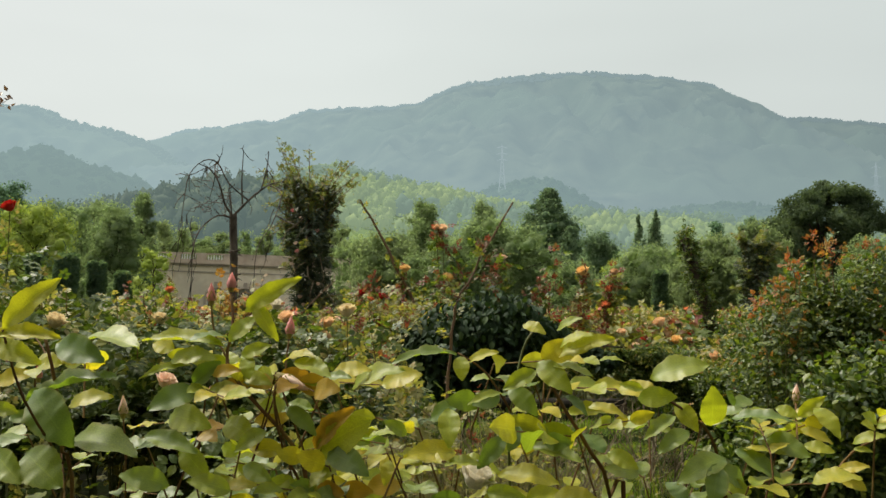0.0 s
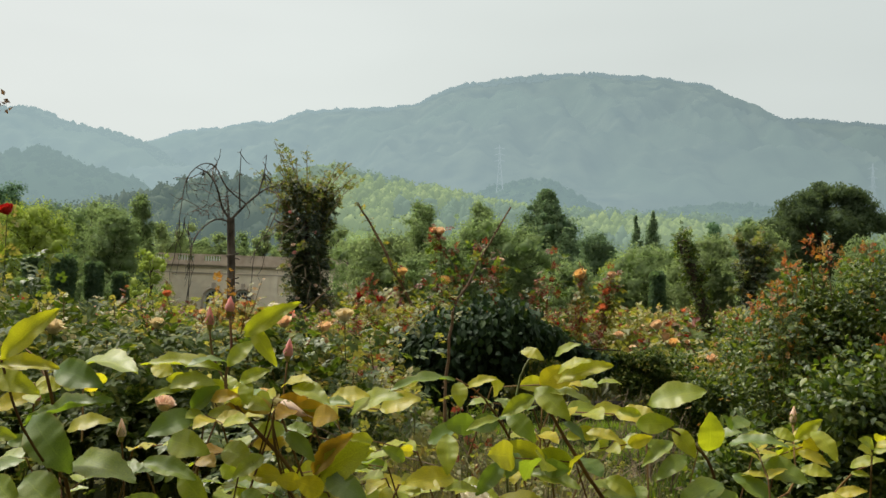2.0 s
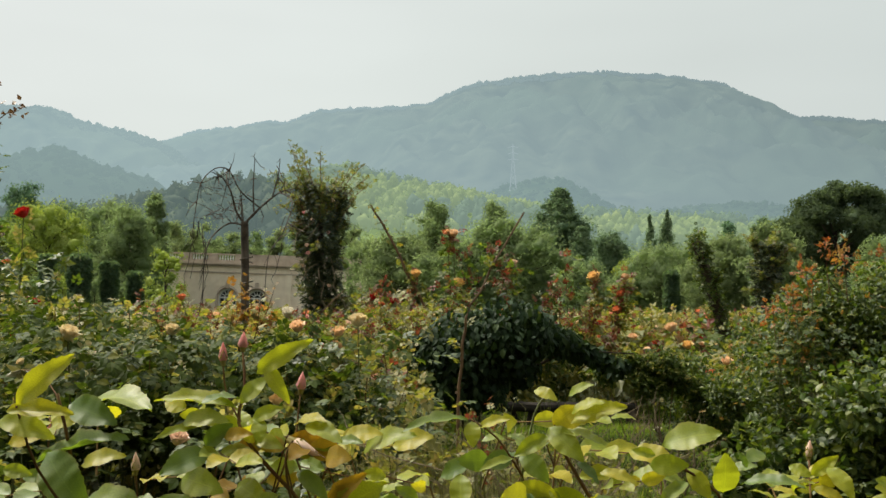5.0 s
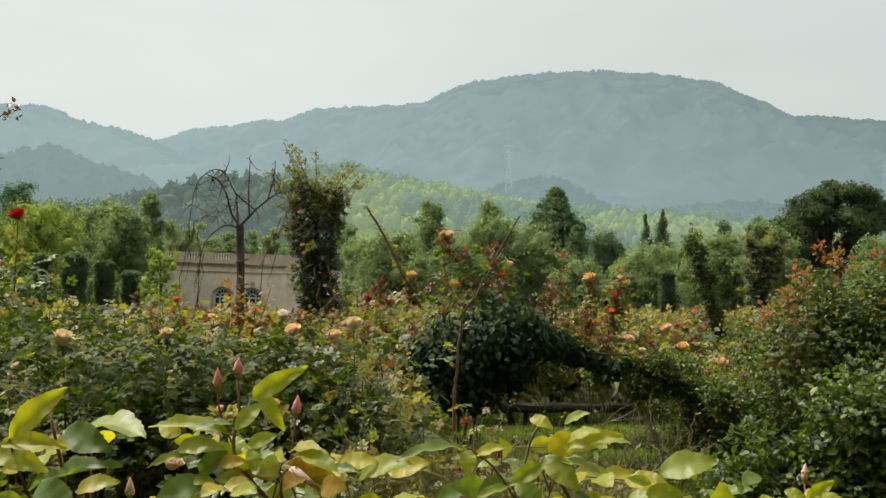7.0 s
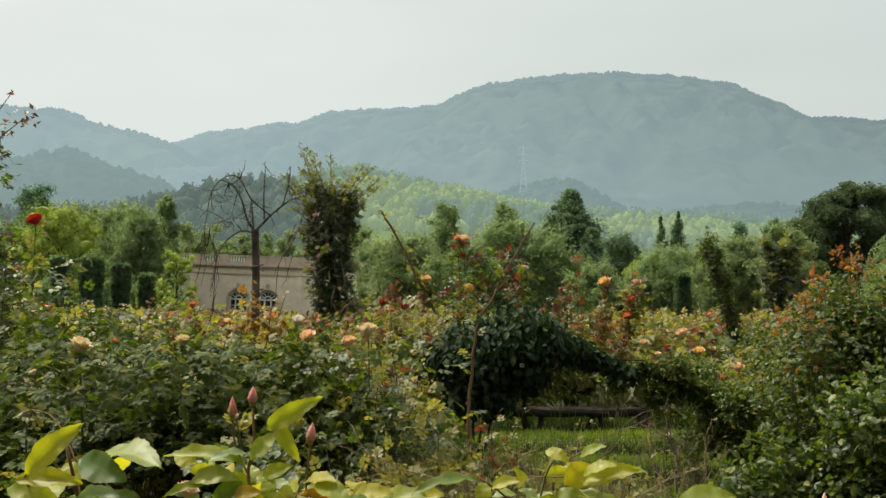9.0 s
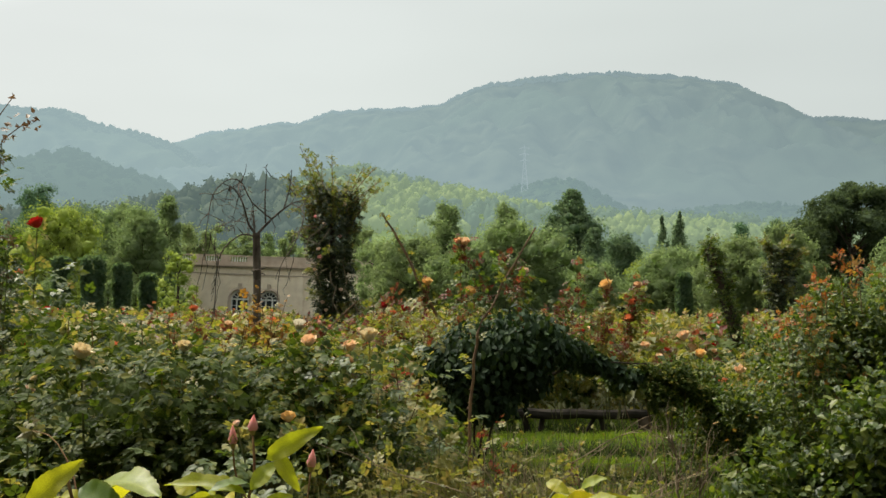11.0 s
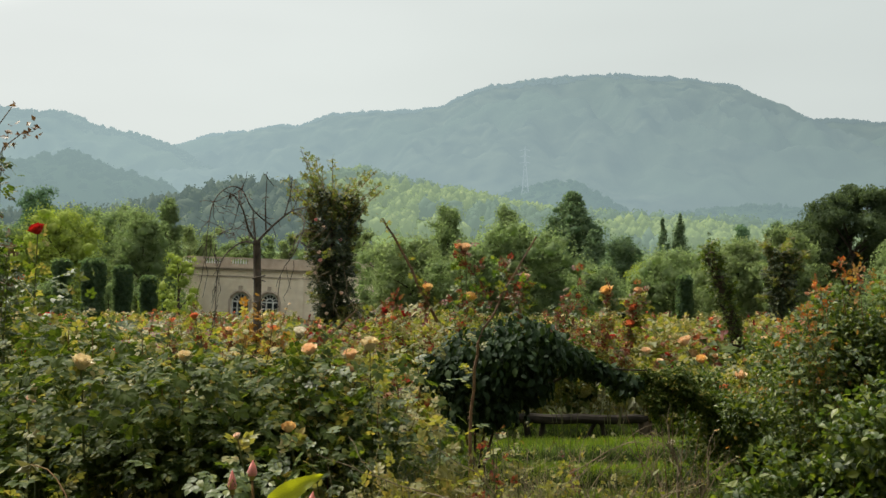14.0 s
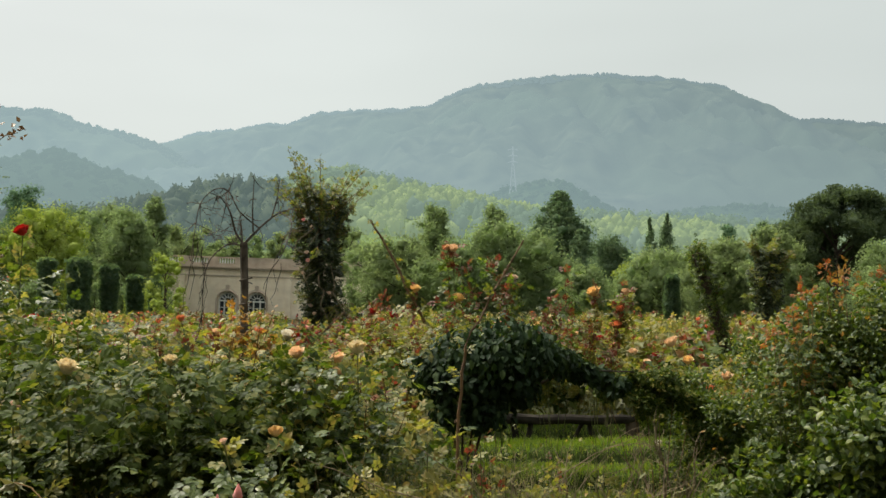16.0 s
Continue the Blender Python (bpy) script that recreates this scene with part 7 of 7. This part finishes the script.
leaf(C, (0.0661, 0.5800, 1.5436), (0.0798, 0.5700, 1.5593), 25, "y", 0.85)
leaf(C, (0.0718, 0.5800, 1.5481), (0.1103, 0.5600, 1.5608), 35, "y", 0.65)
leaf(C, (0.0761, 0.5700, 1.5538), (0.0966, 0.5600, 1.5637), 60, "y", 0.7)
leaf(C, (0.0623, 0.5800, 1.5436), (0.0826, 0.5600, 1.5257), 15, "y", 0.8)
leaf(C, (0.0680, 0.5800, 1.5399), (0.0964, 0.5600, 1.5369), 72, "m", 0.5)
leaf(C, (0.0623, 0.5800, 1.5380), (0.0391, 0.5700, 1.5263), 30, "y", 0.8)
leaf(C, (0.0435, 0.5800, 1.5268), (0.0619, 0.5700, 1.5097), 25, "m", 0.8)
leaf(C, (0.0041, 0.5800, 1.5130), (0.0040, 0.5600, 1.4908), 12, "y", 0.85)
leaf(C, (0.0088, 0.5700, 1.4860), (-0.0245, 0.5500, 1.4871), 40, "y", 0.6)
leaf(C, (0.0398, 0.5800, 1.5231), (0.0162, 0.5700, 1.5171), 62, "m", 0.6)
leaf(C, (0.0796, 0.5700, 1.5226), (0.0927, 0.5600, 1.5113), 60, "m", 0.6)
leaf(C, (0.0409, 0.5700, 1.4969), (0.0220, 0.5600, 1.4772), 20, "m", 0.7)
leaf(C, (0.0501, 0.5700, 1.5024), (0.0419, 0.5600, 1.4880), 20, "m", 0.8)
leaf(C, (0.0574, 0.5700, 1.4896), (0.0873, 0.5500, 1.4847), 55, "m", 0.7)
leaf(C, (0.0960, 0.5800, 1.5138), (0.1201, 0.5700, 1.5087), 55, "y", 0.5)
leaf(C, (-0.0240, 0.5800, 1.4951), (-0.0383, 0.5700, 1.5061), 30, "m", 0.8)
leaf(C, (0.0347, 0.5600, 1.4736), (0.0717, 0.5400, 1.4730), 50, "y", 0.5)
leaf(C, (0.0269, 0.5500, 1.4653), (0.0508, 0.5400, 1.4643), 15, "m", 0.9)
leaf(C, (-0.0352, 0.5800, 1.4784), (-0.0382, 0.5700, 1.4641), 20, "y", 0.8)
leaf(C, (0.1071, 0.5700, 1.4860), (0.1250, 0.5600, 1.4772), 25, "y", 0.9)
add_bloom(C, Vector((0.0202, 0.5800, 1.4647)), "white", 0.028, rngb)

D = near_bush(0.2128, 0.6, "near rose bush with broad pale-backed leaves and a bud")
stem(D, ((0.2078, 0.64, 0.0), (0.2008, 0.6200, 1.3183), (0.1898, 0.6000, 1.4492), (0.1832, 0.5900, 1.4857), (0.1672, 0.5800, 1.5063), (0.1350, 0.5700, 1.5263)), 0.0016, 0.0008)
stem(D, ((0.1898, 0.6000, 1.4492), (0.2464, 0.6200, 1.4640), (0.2669, 0.6600, 1.4849), (0.2744, 0.6800, 1.5011)), 0.0010, 0.0007)
stem(D, ((0.2577, 0.6200, 1.4126), (0.2722, 0.6200, 1.4521), (0.2905, 0.6200, 1.4760), (0.3107, 0.6200, 1.4859)), 0.0011, 0.0007)
bud(D, (0.2784, 0.6900, 1.5010), (0.2795, 0.6900, 1.5152), 0.0028, "blush")
leaf(D, (0.1350, 0.5700, 1.5336), (0.1708, 0.5600, 1.5441), 45, "m", 0.75)
leaf(D, (0.1336, 0.5800, 1.5250), (0.1171, 0.5800, 1.5287), 30, "y", 0.8)
leaf(D, (0.1268, 0.5700, 1.5207), (0.1499, 0.5600, 1.5232), 15, "y", 0.85)
leaf(D, (0.1541, 0.5800, 1.5167), (0.1664, 0.5700, 1.4991), 12, "y", 0.9)
leaf(D, (0.1776, 0.5800, 1.5007), (0.1763, 0.5700, 1.5285), 12, "y", 0.9)
leaf(D, (0.1541, 0.5800, 1.5082), (0.1287, 0.5600, 1.4959), 50, "m", 0.5)
leaf(D, (0.1605, 0.5700, 1.4999), (0.1377, 0.5600, 1.4873), 45, "m", 0.65)
leaf(D, (0.1962, 0.6000, 1.5023), (0.2316, 0.5800, 1.5056), 65, "m", 0.55)
leaf(D, (0.2154, 0.6000, 1.4896), (0.2437, 0.5800, 1.4810), 35, "m", 0.75)
leaf(D, (0.1965, 0.5900, 1.4839), (0.2209, 0.5700, 1.4670), 40, "m", 0.7)
leaf(D, (0.1875, 0.5800, 1.4802), (0.1502, 0.5600, 1.4682), 50, "m", 0.6)
leaf(D, (0.1787, 0.5700, 1.4787), (0.1686, 0.5500, 1.4548), 15, "m", 0.8)
leaf(D, (0.2509, 0.6600, 1.5010), (0.2646, 0.6500, 1.4958), 25, "y", 0.8)
leaf(D, (0.2679, 0.6600, 1.4942), (0.2842, 0.6500, 1.5109), 30, "y", 0.8)
leaf(D, (0.2757, 0.6500, 1.5025), (0.2864, 0.6300, 1.4841), 35, "y", 0.75)
leaf(D, (0.2690, 0.6600, 1.4849), (0.2900, 0.6500, 1.4762), 45, "y", 0.7)
leaf(D, (0.2628, 0.6400, 1.4761), (0.2822, 0.6300, 1.4740), 40, "y", 0.7)
leaf(D, (0.2906, 0.6200, 1.4780), (0.2996, 0.6100, 1.4780), 40, "y", 0.8)
leaf(D, (0.2898, 0.6200, 1.4819), (0.3097, 0.6100, 1.4897), 50, "y", 0.6)
leaf(D, (0.2738, 0.6100, 1.4643), (0.2926, 0.6000, 1.4704), 45, "y", 0.7)
leaf(D, (0.2738, 0.6100, 1.4623), (0.2904, 0.6000, 1.4538), 30, "y", 0.8)
leaf(D, (0.2068, 0.6200, 1.5078), (0.2009, 0.6200, 1.5198), 40, "m", 0.8)
leaf(D, (0.2004, 0.5800, 1.4617), (0.1750, 0.5700, 1.4750), 40, "m", 0.8)

fill(A, -0.3212, -0.2140, 1.4454 - 0.03, 1.4915, 0.56, 0.72, 32, 1, "mmmmy", 0.030)
fill(B, -0.2120, -0.0561, 1.4454 - 0.03, 1.5069, 0.56, 0.74, 110, 2, "myyyyyr", 0.031)
fill(C, -0.0522, 0.1154, 1.4454 - 0.03, 1.4954, 0.56, 0.72, 85, 3, "myyyy", 0.031)
fill(D, 0.1232, 0.2401, 1.4454 - 0.03, 1.4877, 0.56, 0.74, 40, 4, "mmyy", 0.031)
fill(A, -0.3134, -0.2627, 1.5224, 1.5572, 0.6, 0.68, 10, 5, "yyym", 0.030)
fill(B, -0.1730, -0.0717, 1.5069, 1.5417, 0.57, 0.68, 42, 6, "yyyymr", 0.028)
fill(C, 0.0296, 0.1037, 1.5069, 1.5417, 0.56, 0.66, 28, 7, "yyym", 0.030)
fill(D, 0.2519, 0.3060, 1.4638, 1.4966, 0.6, 0.7, 8, 8, "yym", 0.026)
# rest of the bushes below, out to the ground
for bush, cx in ((A, -0.2930), (B, -0.1410), (C, 0.0405), (D, 0.2305)):
    rng = np.random.default_rng(int(1000 + cx * 100))
    n = 150
    pos = np.stack([rng.normal(cx, 0.06, n), rng.uniform(0.6, 0.82, n), rng.uniform(0.3, 1.33, n)], 1)
    part("lower_leaves", Build().cloud(SPRAY, pos, rand_dirs(rng, n), rng.normal(0, 0.3, (n, 3)) + (0, 0, 1), rng.uniform(0.09, 0.13, n)), M_BED, bush, kind="stuff")

# withered twig reaching in above the rambling rose
tw = thing("withered_twig", (-2.639, 4.6, 0), "withered rose twig with brown curled leaves and hips", "twig")
tws = Build()
tws.tube([(-2.639, 4.6, -0.01), (-2.623, 4.600, 1.4308), (-2.602, 4.600, 2.243), (-2.484, 4.600, 2.449), (-2.394, 4.600, 2.516), (-2.328, 4.600, 2.531)], 0.006, 0.002, 5)
tws.tube([(-2.602, 4.600, 2.243), (-2.532, 4.600, 2.546), (-2.443, 4.600, 2.668)], 0.005, 0.002, 5)
part("stem", tws, M_CANE, tw)
rng = np.random.default_rng(8)
ends = np.array([(-2.400, 4.600, 2.516), (-2.349, 4.600, 2.525), (-2.328, 4.600, 2.537), (-2.418, 4.600, 2.470), (-2.442, 4.600, 2.652), (-2.502, 4.600, 2.561)])
pos = ends[rng.integers(0, 6, 26)] + rng.normal(0, 0.02, (26, 3))
part("leaves", Build().cloud(LEAF1, pos, rand_dirs(rng, 26), rand_dirs(rng, 26), rng.uniform(0.03, 0.05, 26)), M_DRYLEAF, tw)
